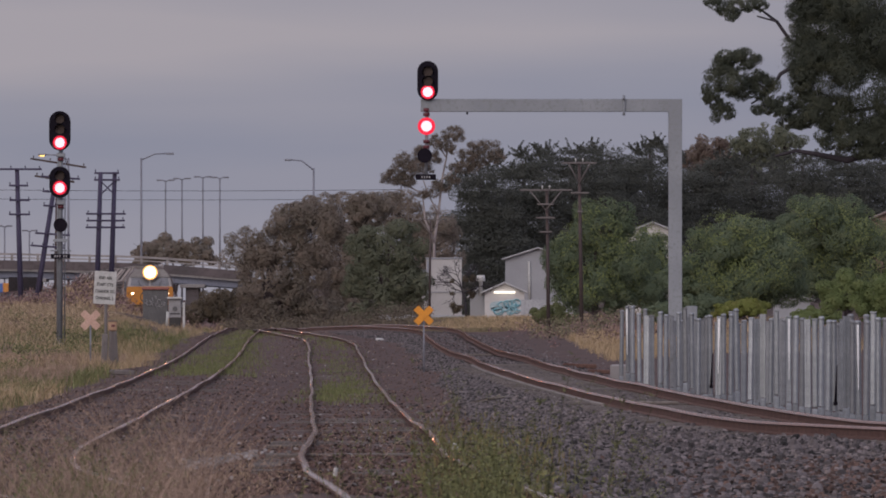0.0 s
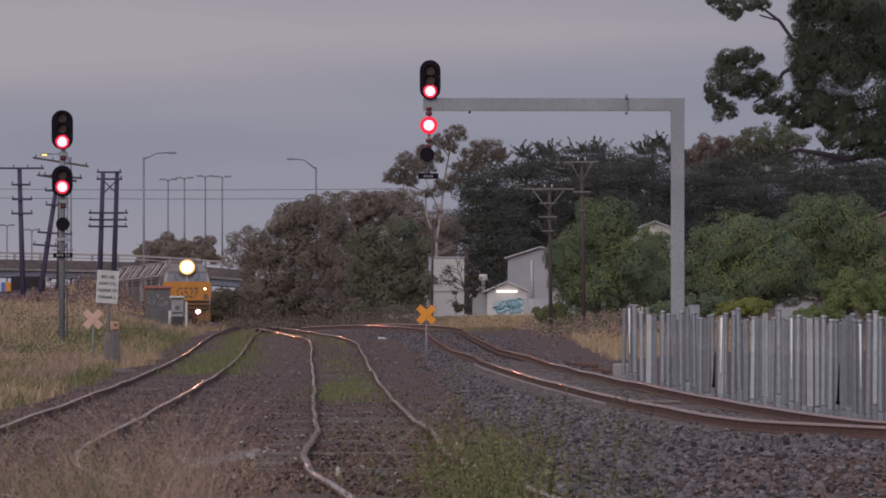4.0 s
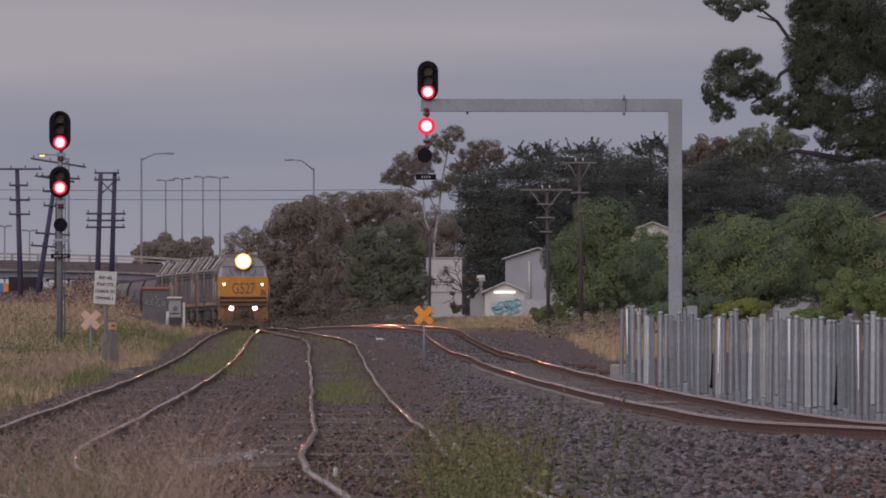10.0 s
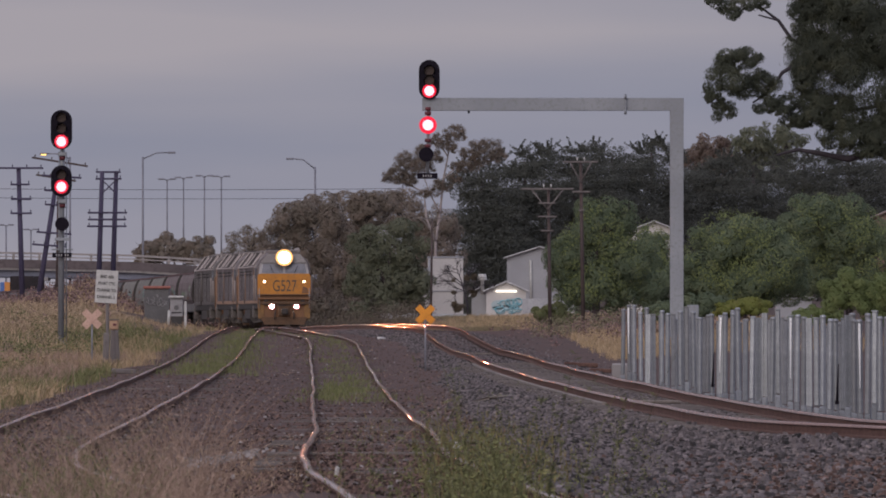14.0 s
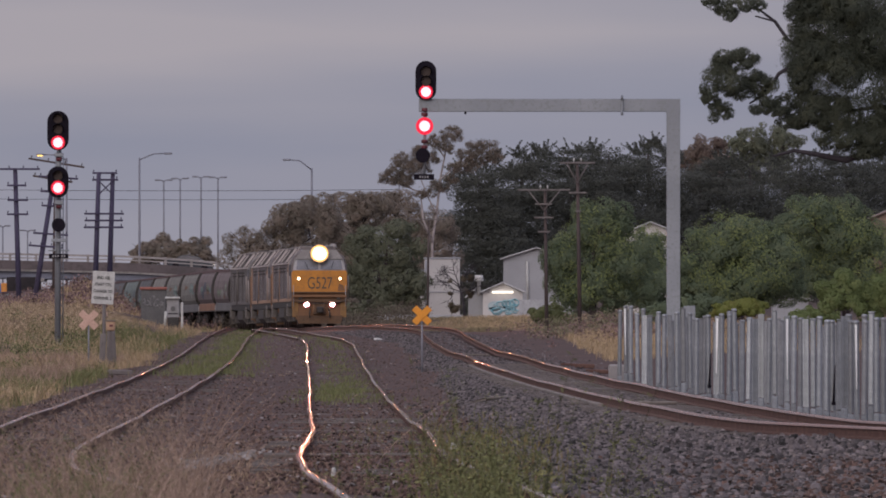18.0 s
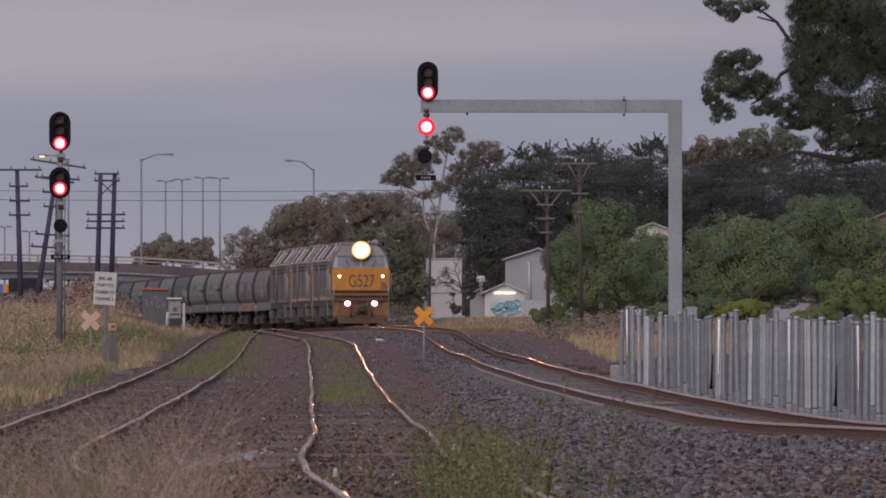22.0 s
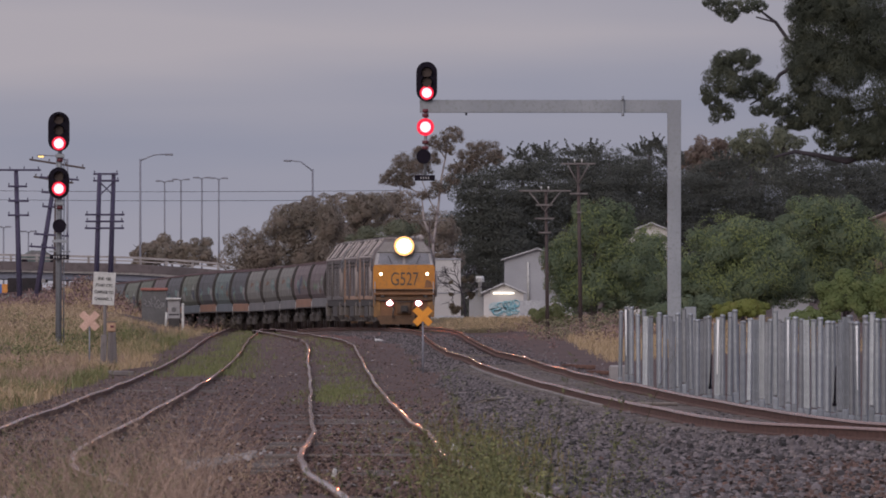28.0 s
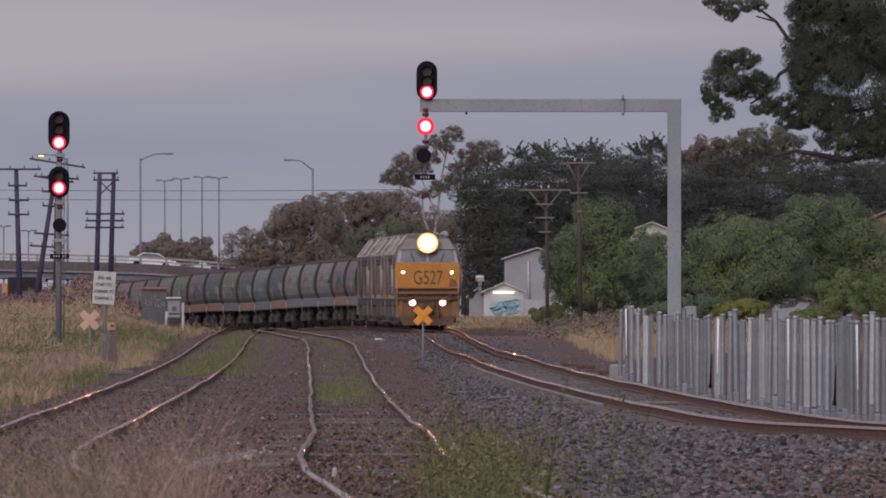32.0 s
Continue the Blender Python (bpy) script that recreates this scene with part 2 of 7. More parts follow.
GRASS_VERGE = mat("brown_green_grass", (0.225, 0.181, 0.115), (0.165, 0.138, 0.0878), 0.9, 0.0, 0.3, 3, 0, c3=(0.15, 0.123, 0.081), island=0.22, spec=0.1)
GRASS_GREEN = mat("green_grass", (0.15, 0.148, 0.072), (0.11, 0.112, 0.055), 0.85, 0.0, 0.3, 3, 0, c3=(0.15, 0.152, 0.062), island=0.22, spec=0.1)
GRASS_FRESH = mat("fresh_green_grass", (0.15, 0.16, 0.072), (0.115, 0.128, 0.058), 0.85, 0.0, 0.8, 5, 0, c3=(0.185, 0.165, 0.09), island=0.3, spec=0.1)
WEED = mat("weed_leaf", (0.1, 0.105, 0.043), (0.07, 0.075, 0.033), 0.8, 0.0, 0.5, 5, 0, c3=(0.145, 0.14, 0.055), island=0.65, spec=0.2)
WEED_STEM = mat("yellow_green_stem", (0.16, 0.136, 0.06), (0.112, 0.104, 0.048), 0.85, 0.0, 0.5, 5, 0, c3=(0.136, 0.08, 0.048), island=0.3, spec=0.2)
SCRUB_LEAF = mat("dusty_scrub_leaf", (0.14, 0.13, 0.075), (0.1, 0.09, 0.06), 0.85, 0.0, 0.5, 5, 0, c3=(0.2, 0.16, 0.11), island=0.4, spec=0.2)
UNDERGROWTH = mat("brown_undergrowth_leaf", (0.095, 0.08, 0.06), (0.075, 0.06, 0.048), 0.9, 0.0, 0.5, 5, 0, c3=(0.11, 0.085, 0.066), island=0.25, spec=0.1)
THISTLE = mat("purple_weed_heads", (0.184, 0.116, 0.119), (0.138, 0.0966, 0.0765), 0.9, 0.0, 1, 5, 0, island=0.5, spec=0.1)
BARK = mat("grey_brown_bark", (0.09, 0.07, 0.075), (0.06, 0.045, 0.05), 0.9, 0.0, 3, 25, 0.4, 0.03)
BARK_DARK = mat("dark_gum_bark", (0.045, 0.036, 0.045), (0.03, 0.025, 0.032), 0.9, 0.0, 3, 25, 0.4, 0.03)
BARK_PALE = mat("pale_gum_bark", (0.36, 0.31, 0.3), (0.24, 0.2, 0.2), 0.8, 0.0, 1.5, 12, 0.2, 0.02)


def leaf_mat(name, c1, c2, c3, isl=0.09):
    """Leaves let part of the light through."""
    m = mat(name, c1, c2, 0.75, 0.0, 0.35, 2.5, 0, c3=c3, island=isl, spec=0.15)
    n, l = m.node_tree.nodes, m.node_tree.links
    b, out = n["Principled BSDF"], n["Material Output"]
    src = b.inputs["Base Color"].links[0].from_socket
    tr, mx = n.new("ShaderNodeBsdfTranslucent"), n.new("ShaderNodeMixShader")
    mx.inputs[0].default_value = 0.45
    l.new(src, tr.inputs["Color"])
    l.new(b.outputs[0], mx.inputs[1])
    l.new(tr.outputs[0], mx.inputs[2])
    l.new(mx.outputs[0], out.inputs["Surface"])
    return m


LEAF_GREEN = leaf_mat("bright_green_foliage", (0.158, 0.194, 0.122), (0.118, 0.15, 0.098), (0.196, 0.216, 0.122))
LEAF_DARK = leaf_mat("dark_cypress_foliage", (0.091, 0.096, 0.085), (0.103, 0.105, 0.09), (0.08, 0.083, 0.077))
LEAF_OLIVE = leaf_mat("olive_brown_foliage", (0.24, 0.196, 0.162), (0.205, 0.178, 0.147), (0.262, 0.2, 0.163))
LEAF_MID = leaf_mat("dull_green_foliage", (0.166, 0.175, 0.122), (0.144, 0.153, 0.11), (0.192, 0.188, 0.124))
LEAF_GUM = leaf_mat("gum_leaves", (0.21, 0.172, 0.142), (0.165, 0.141, 0.118), (0.24, 0.18, 0.146))
LEAF_NEAR = leaf_mat("near_gum_leaves", (0.096, 0.105, 0.076), (0.07, 0.079, 0.061), (0.122, 0.126, 0.084))
LEAF_RUST = leaf_mat("rusty_foliage", (0.22, 0.16, 0.135), (0.18, 0.138, 0.118), (0.2, 0.165, 0.125))
LEAF_SCRUB = leaf_mat("brown_scrub_leaves", (0.15, 0.12, 0.09), (0.12, 0.1, 0.076), (0.17, 0.13, 0.09))
LEAF_PALE = leaf_mat("light_green_shrub_leaves", (0.191, 0.235, 0.0954), (0.153, 0.189, 0.0814), (0.239, 0.265, 0.114))
LEAF_TIP = leaf_mat("yellow_green_pale_leaves", (0.236, 0.274, 0.106), (0.196, 0.234, 0.1), (0.258, 0.28, 0.12))
LEAF_SHRUB = leaf_mat("plain_green_shrub", (0.162, 0.178, 0.085), (0.128, 0.14, 0.068), (0.196, 0.196, 0.102))
LEAF_YELLOW = leaf_mat("yellow_green_shrub", (0.212, 0.23, 0.068), (0.17, 0.187, 0.0595), (0.238, 0.221, 0.0765))

RED_LAMP = glow("red_signal_lens", (1.0, 0.34, 0.4), 2.6)
# red bloom round lit signal lenses, modelled as an emissive ring
RED_BLOOM = glow("red_lens_bloom", (1.0, 0.012, 0.05), 0.85, (0.2, 0.01, 0.02))
# the target face emits the red light that its lens would throw
RED_RING = glow("red_emitting_target_face", (1.0, 0.01, 0.05), 0.9, (0.2, 0.01, 0.02))
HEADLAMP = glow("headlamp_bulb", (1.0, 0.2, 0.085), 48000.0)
# headlamp bloom, put in as a glowing disc and an orange ring
HEADLAMP_BLOOM = glow("headlamp_bloom", (1.0, 0.78, 0.45), 7.0)
BLOOM_RIM = glow("headlamp_bloom_rim", (1.0, 0.5, 0.16), 1.5)
# pink bloom of the ditch lights, made as an emissive ring
DITCH_BLOOM = glow("ditch_light_bloom", (1.0, 0.22, 0.3), 0.9)
DITCH = glow("ditch_light_lens", (1.0, 0.7, 0.6), 40.0)
MARKER = glow("marker_light_lens", (1.0, 0.72, 0.42), 9.0)
TUBE = glow("fluorescent_tube", (1.0, 0.9, 0.78), 2.2)
SODIUM = glow("street_lamp_glow", (1.0, 0.6, 0.12), 2.5)


# ------------------------------------------------------------------ mesh tools
class Geo:
    """Collects faces for one mesh."""

    def __init__(self, smooth=False):
        self.v, self.f, self.smooth = [], [], smooth

    def quad(self, a, b, c, d):
        i = len(self.v)
        self.v += [a, b, c, d]
        self.f.append((i, i + 1, i + 2, i + 3))
        return self

    def box(self, c, s, rz=0.0, chamfer=0.0, m=None):
        """A box of full size s centred at c, with chamfered edges."""
        h = [x / 2 for x in s]
        k = min(chamfer, *[x * 0.45 for x in h])
        co, si = math.cos(rz), math.sin(rz)
        i0 = len(self.v)
        pts = []
        if k <= 0:
            pts = [(x * h[0], y * h[1], z * h[2]) for z in (-1, 1) for y in (-1, 1) for x in (-1, 1)]
            faces = [(0, 2, 3, 1), (4, 5, 7, 6), (0, 1, 5, 4), (2, 6, 7, 3), (0, 4, 6, 2), (1, 3, 7, 5)]
        else:
            index, faces = {}, []
            for z in (-1, 1):
                for y in (-1, 1):
                    for x in (-1, 1):
                        for a in range(3):
                            p = [x * (h[0] - k), y * (h[1] - k), z * (h[2] - k)]
                            p[a] = (x, y, z)[a] * h[a]
                            index[(x, y, z, a)] = len(pts)
                            pts.append(tuple(p))
            order = ((-1, -1), (1, -1), (1, 1), (-1, 1))
            for a in range(3):
                for sg in (-1, 1):
                    quad = []
                    for u, w in order:
                        t = [0, 0, 0]
                        t[a], t[(a + 1) % 3], t[(a + 2) % 3] = sg, u, w
                        quad.append(index[(*t, a)])
                    faces.append(tuple(quad if sg > 0 else quad[::-1]))
                for u, w in order:
                    e, g = (a + 1) % 3, (a + 2) % 3
                    t0, t1 = [0, 0, 0], [0, 0, 0]
                    t0[a], t1[a] = -1, 1
                    t0[e] = t1[e] = u
                    t0[g] = t1[g] = w
                    q = [index[(*t0, e)], index[(*t1, e)], index[(*t1, g)], index[(*t0, g)]]
                    faces.append(tuple(q if u * w < 0 else q[::-1]))
            for z in (-1, 1):
                for y in (-1, 1):
                    for x in (-1, 1):
                        q = [index[(x, y, z, a)] for a in range(3)]
                        faces.append(tuple(q if x * y * z > 0 else q[::-1]))
        for x, y, z in pts:
            p = Vector((c[0] + x * co - y * si, c[1] + x * si + y * co, c[2] + z))
            self.v.append(tuple(m @ p) if m else tuple(p))
        self.f += [tuple(i0 + i for i in f) for f in faces]
        return self

    def tube(self, pts, radii, n=8, caps=True):
        """A round bar through pts; radii one number or one a point."""
        pts = [Vector(p) for p in pts]
        if not hasattr(radii, "__len__"):
            radii = [radii] * len(pts)
        i0 = len(self.v)
        for i, p in enumerate(pts):
            d = (pts[min(i + 1, len(pts) - 1)] - pts[max(i - 1, 0)]).normalized()
            u = d.orthogonal().normalized() if abs(d.z) > 0.9 else d.cross(Vector((0, 0, 1))).normalized()
            if abs(d.z) > 0.9:
                u = Vector((1, 0, 0)) - d * d.x
                u.normalize()
            w = d.cross(u)
            for k in range(n):
                a = 2 * math.pi * k / n
                self.v.append(tuple(p + radii[i] * (math.cos(a) * u + math.sin(a) * w)))
        for i in range(len(pts) - 1):
            for k in range(n):
                a, b = i0 + i * n + k, i0 + i * n + (k + 1) % n
                self.f.append((a, b, b + n, a + n))
        if caps:
            self.f.append(tuple(i0 + k for k in range(n))[::-1])
            self.f.append(tuple(i0 + (len(pts) - 1) * n + k for k in range(n)))
        return self

    def prism(self, outline, a, b, axis="y"):
        """An outline of (u, w) drawn out along an axis from a to b."""
        i0, n = len(self.v), len(outline)
        for t in (a, b):
            for u, w in outline:
                self.v.append({"y": (u, t, w), "x": (t, u, w), "z": (u, w, t)}[axis])
        for k in range(n):
            self.f.append((i0 + k, i0 + (k + 1) % n, i0 + n + (k + 1) % n, i0 + n + k))
        self.f.append(tuple(i0 + k for k in range(n))[::-1])
        self.f.append(tuple(i0 + n + k for k in range(n)))
        return self

    def mesh(self, name, material):
        me = bpy.data.meshes.new(name)
        me.from_pydata(self.v, [], self.f)
        bm = bmesh.new()
        bm.from_mesh(me)
        if len(bm.faces) < 4000:
            bmesh.ops.recalc_face_normals(bm, faces=bm.faces)
        for f in bm.faces:
            f.smooth = self.smooth
        bm.to_mesh(me)
        bm.free()
        me.materials.append(material)
        return me


def quick_mesh(name, verts, faces, material, smooth=False):
    me = bpy.data.meshes.new(name)
    me.from_pydata(verts, [], faces)
    if smooth:
        me.polygons.foreach_set("use_smooth", [True] * len(me.polygons))
    me.materials.append(material)
    return me


def part(name, geo, material, parent, label=""):
    me = geo.mesh(name, material) if isinstance(geo, Geo) else geo
    ob = new(name, me)
    ob.parent = parent
    return tagged(ob, label)


def thing(name, place, label, category, group="", kind="", rz=0.0):
    ob = new(name)
    ob.empty_display_size = 0.2
    ob.matrix_basis = place if isinstance(place, Matrix) else pose(*place, 0, 0, rz)
    return tagged(ob, label, category, group, kind)


def writing(name, text, size, material, parent, m, depth=0.004, label="", bold=0.0):
    cu = bpy.data.curves.new(name, "FONT")
    cu.body, cu.size, cu.extrude, cu.offset = text, size, depth, bold
    cu.align_x, cu.align_y = "CENTER", "CENTER"
    tmp = new(name + "_tmp", cu)
    me = bpy.data.meshes.new_from_object(tmp.evaluated_get(bpy.context.evaluated_depsgraph_get()))
    bpy.data.objects.remove(tmp)
    me.name = name
    me.materials.clear()
    me.materials.append(material)
    ob = new(name, me)
    ob.parent = parent
    ob.matrix_basis = m
    return tagged(ob, label)


def disc(geo, c, r, y0, y1, n=20, cap=0.0):
    """A round disc facing along y."""
    geo.prism([(c[0] + r * math.cos(2 * math.pi * k / n), c[1] + r * math.sin(2 * math.pi * k / n)) for k in range(n)], y0, y1)
    return geo


# ------------------------------------------------------------------ the lie of the land
GRADE_Y = (0, 480, 620, 750, 785, 820, 873, 908, 934, 987, 1100, 1300, 1500, 5000)
GRADE_Z = (0, 0, 0.15, 0.16, 0.13, 0.03, -0.24, -0.305, -0.456, -0.79, -1.4, -2.2, -2.6, -2.6)


def grade(y):
    """Height of the rail tops."""
    return float(np.interp(y, GRADE_Y, GRADE_Z))


class Line:
    """A track's centre line through knots (y, x), with the gauge."""

    def __init__(self, knots, gauge, lift=((0, 0), (5000, 0))):
        self.ys, self.xs = [k[0] for k in knots], [k[1] for k in knots]
        self.gauge, self.lift = gauge, lift

    def up(self, y):
        """How far this track lies above or below the common grade."""
        return float(np.interp(y, [k[0] for k in self.lift], [k[1] for k in self.lift]))

    def x(self, y):
        ys, xs = self.ys, self.xs
        i = min(max(int(np.searchsorted(ys, y)) - 1, 0), len(ys) - 2)

        def slope(k):
            if k == 0:
                return (xs[1] - xs[0]) / (ys[1] - ys[0])
            if k == len(ys) - 1:
                return (xs[-1] - xs[-2]) / (ys[-1] - ys[-2])
            return (xs[k + 1] - xs[k - 1]) / (ys[k + 1] - ys[k - 1])
        h = ys[i + 1] - ys[i]
        t = (y - ys[i]) / h
        if t < 0 or t > 1:
            k = 0 if t < 0 else len(ys) - 1
            return xs[k] + slope(k) * (y - ys[k])
        m0, m1 = slope(i) * h, slope(i + 1) * h
        return (2 * t**3 - 3 * t**2 + 1) * xs[i] + (t**3 - 2 * t**2 + t) * m0 + (3 * t**2 - 2 * t**3) * xs[i + 1] + (t**3 - t**2) * m1


MAIN = Line([(190, 9.6), (204, 7.0), (212, 5.75), (219, 4.95), (236, 4.1), (289, 2.93), (371, 1.85), (425, 1.45), (480, 0.9), (592, 0.2), (663, -0.12), (705, -0.65), (740, -1.74),
             (785, -3.63), (820, -5.77), (873, -9.35), (908, -12.0), (934, -14.1), (987, -18.2), (1100, -27.5), (1300, -44), (1560, -66), (1800, -86)], 1.435, ((190, 0.08), (218, 0.1), (236, 0.15), (290, 0.18), (425, 0.17), (520, 0.12), (600, 0.09), (650, 0.11), (780, 0.11), (870, 0)))
LEFT = Line([(136, -2.3), (144, -3.05), (153, -3.85), (166, -4.6), (179, -5.02), (200, -5.25), (221, -5.33), (288, -5.6), (400, -6.3), (500, -7.2), (600, -8.15), (700, -9.0), (799, -9.8), (840, -9.8)], 1.6)
MID = Line([(112, 0.2), (120, 0.03), (138, -0.4), (160, -0.67), (181, -0.8), (224, -1.06), (290, -1.66), (360, -2.22), (432, -2.9), (510, -3.57), (580, -4.4), (640, -5.6), (680, -6.5), (720, -7.5), (770, -8.9), (800, -9.5)], 1.435,
           ((110, 0.34), (118, 0.33), (146, 0.28), (181, 0.12), (230, -0.04), (300, -0.17), (360, -0.24), (432, 0.0), (510, 0.16), (580, 0.06), (640, 0)))


def bump_on(v, a, b):
    t = min(max((v - a) / (b - a), 0), 1)
    return t * t * (3 - 2 * t)


def ground_z(x, y):
    near_rise = 0.32 * (1 - bump_on(y, 108, 160))
    z = grade(y) - 0.2 + near_rise
    if y < 870:
        for line in (MAIN, MID, LEFT) if y < 660 else (MAIN,):
            d = (x - line.x(max(y, line.ys[0]))) / (1.7 if line is MAIN else 1.5)
            if abs(d) < 3:
                z += (line.up(y) - (near_rise if line is MID else 0.0) + (0.0 if line is MAIN else 0.09)) * math.exp(-d * d * d * d * 0.5)
    # grassy bank beyond the left track
    edge = LEFT.x(min(y, 799)) - 2.2
    if y > 850:
        edge = MAIN.x(y) - 3.2
    rise = np.interp(y, (200, 400, 520, 640, 720, 850, 930, 1000, 1400, 1600), (0.1, 0.2, 0.35, 0.8, 1.0, 1.25, 1.45, 1.7, 2.0, 1.0))
    z += rise * bump_on(edge - x, 0, np.interp(y, (300, 700, 930), (9, 7, 8)))
    # heap of earth and rubble before the bridge
    z += 1.9 * math.exp(-((x + 20.2) / 2.7) ** 2 - ((y - 925) / 30) ** 2) * (1 + 0.25 * noise.noise((x * 0.8, y * 0.05, 3)))
    # dry bank beyond the right track
    near = MAIN.x(y) + np.interp(y, (200, 330, 700, 900), (2.4, 3.0, 4, 8))
    z += np.interp(y, (200, 330, 500, 700, 850, 1000, 1300, 1700), (0.05, 0.1, 0.3, 0.5, 0.72, 1.1, 2.0, 2.4)) * bump_on(x - near, 0, 5)
    return z + 0.03 * noise.noise((x * 0.9, y * 0.08, 0))


def build_ground():
    xs = sorted({round(v, 3) for v in list(np.linspace(-26, 26, 131)) + list(np.linspace(-140, 140, 71)) + [-2500, -900, -400, -220, 220, 400, 900, 2500]})
    ys = list(np.arange(-40, 120, 20)) + list(np.arange(120, 320, 4)) + list(np.arange(320, 1080, 6)) + list(np.arange(1080, 1700, 30)) + [1800, 2000, 2400, 3000, 4000, 4900]
    verts = [(x, float(y), float(ground_z(x, y))) for y in ys for x in xs]
    w = len(xs)
    faces = [(j * w + i, j * w + i + 1, (j + 1) * w + i + 1, (j + 1) * w + i) for j in range(len(ys) - 1) for i in range(w - 1)]
    tagged(new("ground", quick_mesh("ground", verts, faces, GROUND, True)), "dark brown gritty railway yard earth", "ground", kind="structure")


build_ground()

# ------------------------------------------------------------------ tracks
RAIL_PROFILE = [(-0.07, -0.17), (0.07, -0.17), (0.07, -0.15), (0.012, -0.135), (0.012, -0.045), (0.036, -0.038), (0.027, -0.016), (0.008, -0.004), (-0.008, -0.004), (-0.027, -0.016), (-0.036, -0.038), (-0.012, -0.045), (-0.012, -0.135), (-0.07, -0.15)]


HEAD_ROUND = ((-0.038, -0.036), (-0.0375, -0.03), (-0.03, -0.014), (-0.022, -0.005), (-0.009, 0.0), (0.009, 0.0), (0.022, -0.005), (0.03, -0.014), (0.0375, -0.03), (0.038, -0.036))
HEAD_MID = ((-0.036, -0.03), (-0.035, -0.016), (-0.026, -0.004), (-0.011, 0.0), (0.011, 0.0), (0.026, -0.004), (0.035, -0.016), (0.036, -0.03))
HEAD_FLAT = ((-0.036, -0.014), (-0.033, -0.007), (-0.026, -0.002), (-0.011, 0.0), (0.011, 0.0), (0.026, -0.002), (0.033, -0.007), (0.036, -0.014))


def rail(line, side, y0, y1, wob, seed, parent, head):
    """One rail: web and foot, with the worn running face as a strip of its own."""
    ys = np.arange(y0, y1, 1.6 if y0 < 400 else 2.5)
    body, top, n = Geo(), Geo(True), len(RAIL_PROFILE)
    shape = HEAD_ROUND if head is RAIL_MAIN else HEAD_MID if head is RAIL_HEAD else HEAD_FLAT
    for y in ys:
        e = 0.5
        s = (line.x(y + e) - line.x(y - e)) / (2 * e)
        k = 1 / math.sqrt(1 + s * s)
        w = wob * (noise.noise((seed, y * 0.04, 0)) + 0.35 * noise.noise((seed, y * 0.11, 5)))
        dz = 0.45 * wob * noise.noise((seed + 9, y * 0.06, 2))
        cx = line.x(y) + side * (line.gauge / 2 + 0.036) / k + w
        z = grade(y) + line.up(y) + dz
        if line is MAIN and side > 0:
            z += float(np.interp(y, (480, 620, 800, 880), (0, 0.06, 0.06, 0)))
        for u, v in RAIL_PROFILE:
            body.v.append((cx + u / k, float(y), z + v))
        for u, v in shape:
            top.v.append((cx + u / k, float(y), z + v))
    for i in range(len(ys) - 1):
        for k in range(n):
            body.f.append((i * n + k, (i + 1) * n + k, (i + 1) * n + (k + 1) % n, i * n + (k + 1) % n))
        q = len(shape)
        for k in range(q - 1):
            top.f.append((i * q + k, i * q + k + 1, (i + 1) * q + k + 1, (i + 1) * q + k))
    r = part("rail", quick_mesh("rail", body.v, body.f, RUST_RAIL), None, parent)
    part("rail_head", quick_mesh("rail_head", top.v, top.f, head, True), None, r, "worn shiny running face")


def track(name, line, y0, y1, wob, seed, label, head):
    t = thing(name, (0, 0, 0), label, "railway track", kind="structure")
    rail(line, -1, y0, y1 if line is not MID else 575, wob, seed, t, head)
    rail(line, 1, y0, y1, wob, seed + 3.7, t, head)
    return t


track_main = track("track_main", MAIN, 188, 1620, 0.035, 1.3, "rusty steel railway track curving on grey ballast", RAIL_MAIN)
track_left = track("track_left", LEFT, 136, 826, 0.045, 7.1, "wavy rusty railway track in dry earth and weeds", RAIL_HEAD_DULL)
track_mid = track("track_mid", MID, 112, 790, 0.055, 15.9, "crooked rusty siding track in brown earth", RAIL_HEAD)

rail(MID, -1, 592, 742, 0.03, 15.9, track_mid, RAIL_HEAD)
SWITCH = Line([(728, -8.7), (760, -8.15), (806, -7.35)], 0.0)
rail(SWITCH, 0, 728, 806, 0.02, 3.1, track_mid, RAIL_HEAD_DULL)


def sleepers():
    me = Geo().box((0, 0, 0), (2.5, 0.24, 0.12), 0, 0.015).mesh("sleeper", SLEEPER)
    rnd = random.Random(8)
    for line, root, y0, n, step, dz in ((MAIN, track_main, 205.0, 290, 0.72, -0.225), (MID, track_mid, 128.0, 150, 2.1, -0.158), (LEFT, track_left, 160.0, 110, 2.6, -0.158)):
        for i in range(n):
            y = y0 + i * step + rnd.uniform(-0.1, 0.1)
            if step > 1 and rnd.random() < 0.55:
                continue
            ob = new("sleeper", me)
            ob.parent = root
            ob.matrix_basis = pose(line.x(y) + rnd.uniform(-0.05, 0.05), y, grade(y) + line.up(y) + dz + rnd.uniform(-0.03, 0.01), 0, 0, rnd.uniform(-1, 1) - math.degrees(math.atan((line.x(y + 1) - line.x(y - 1)) / 2)))


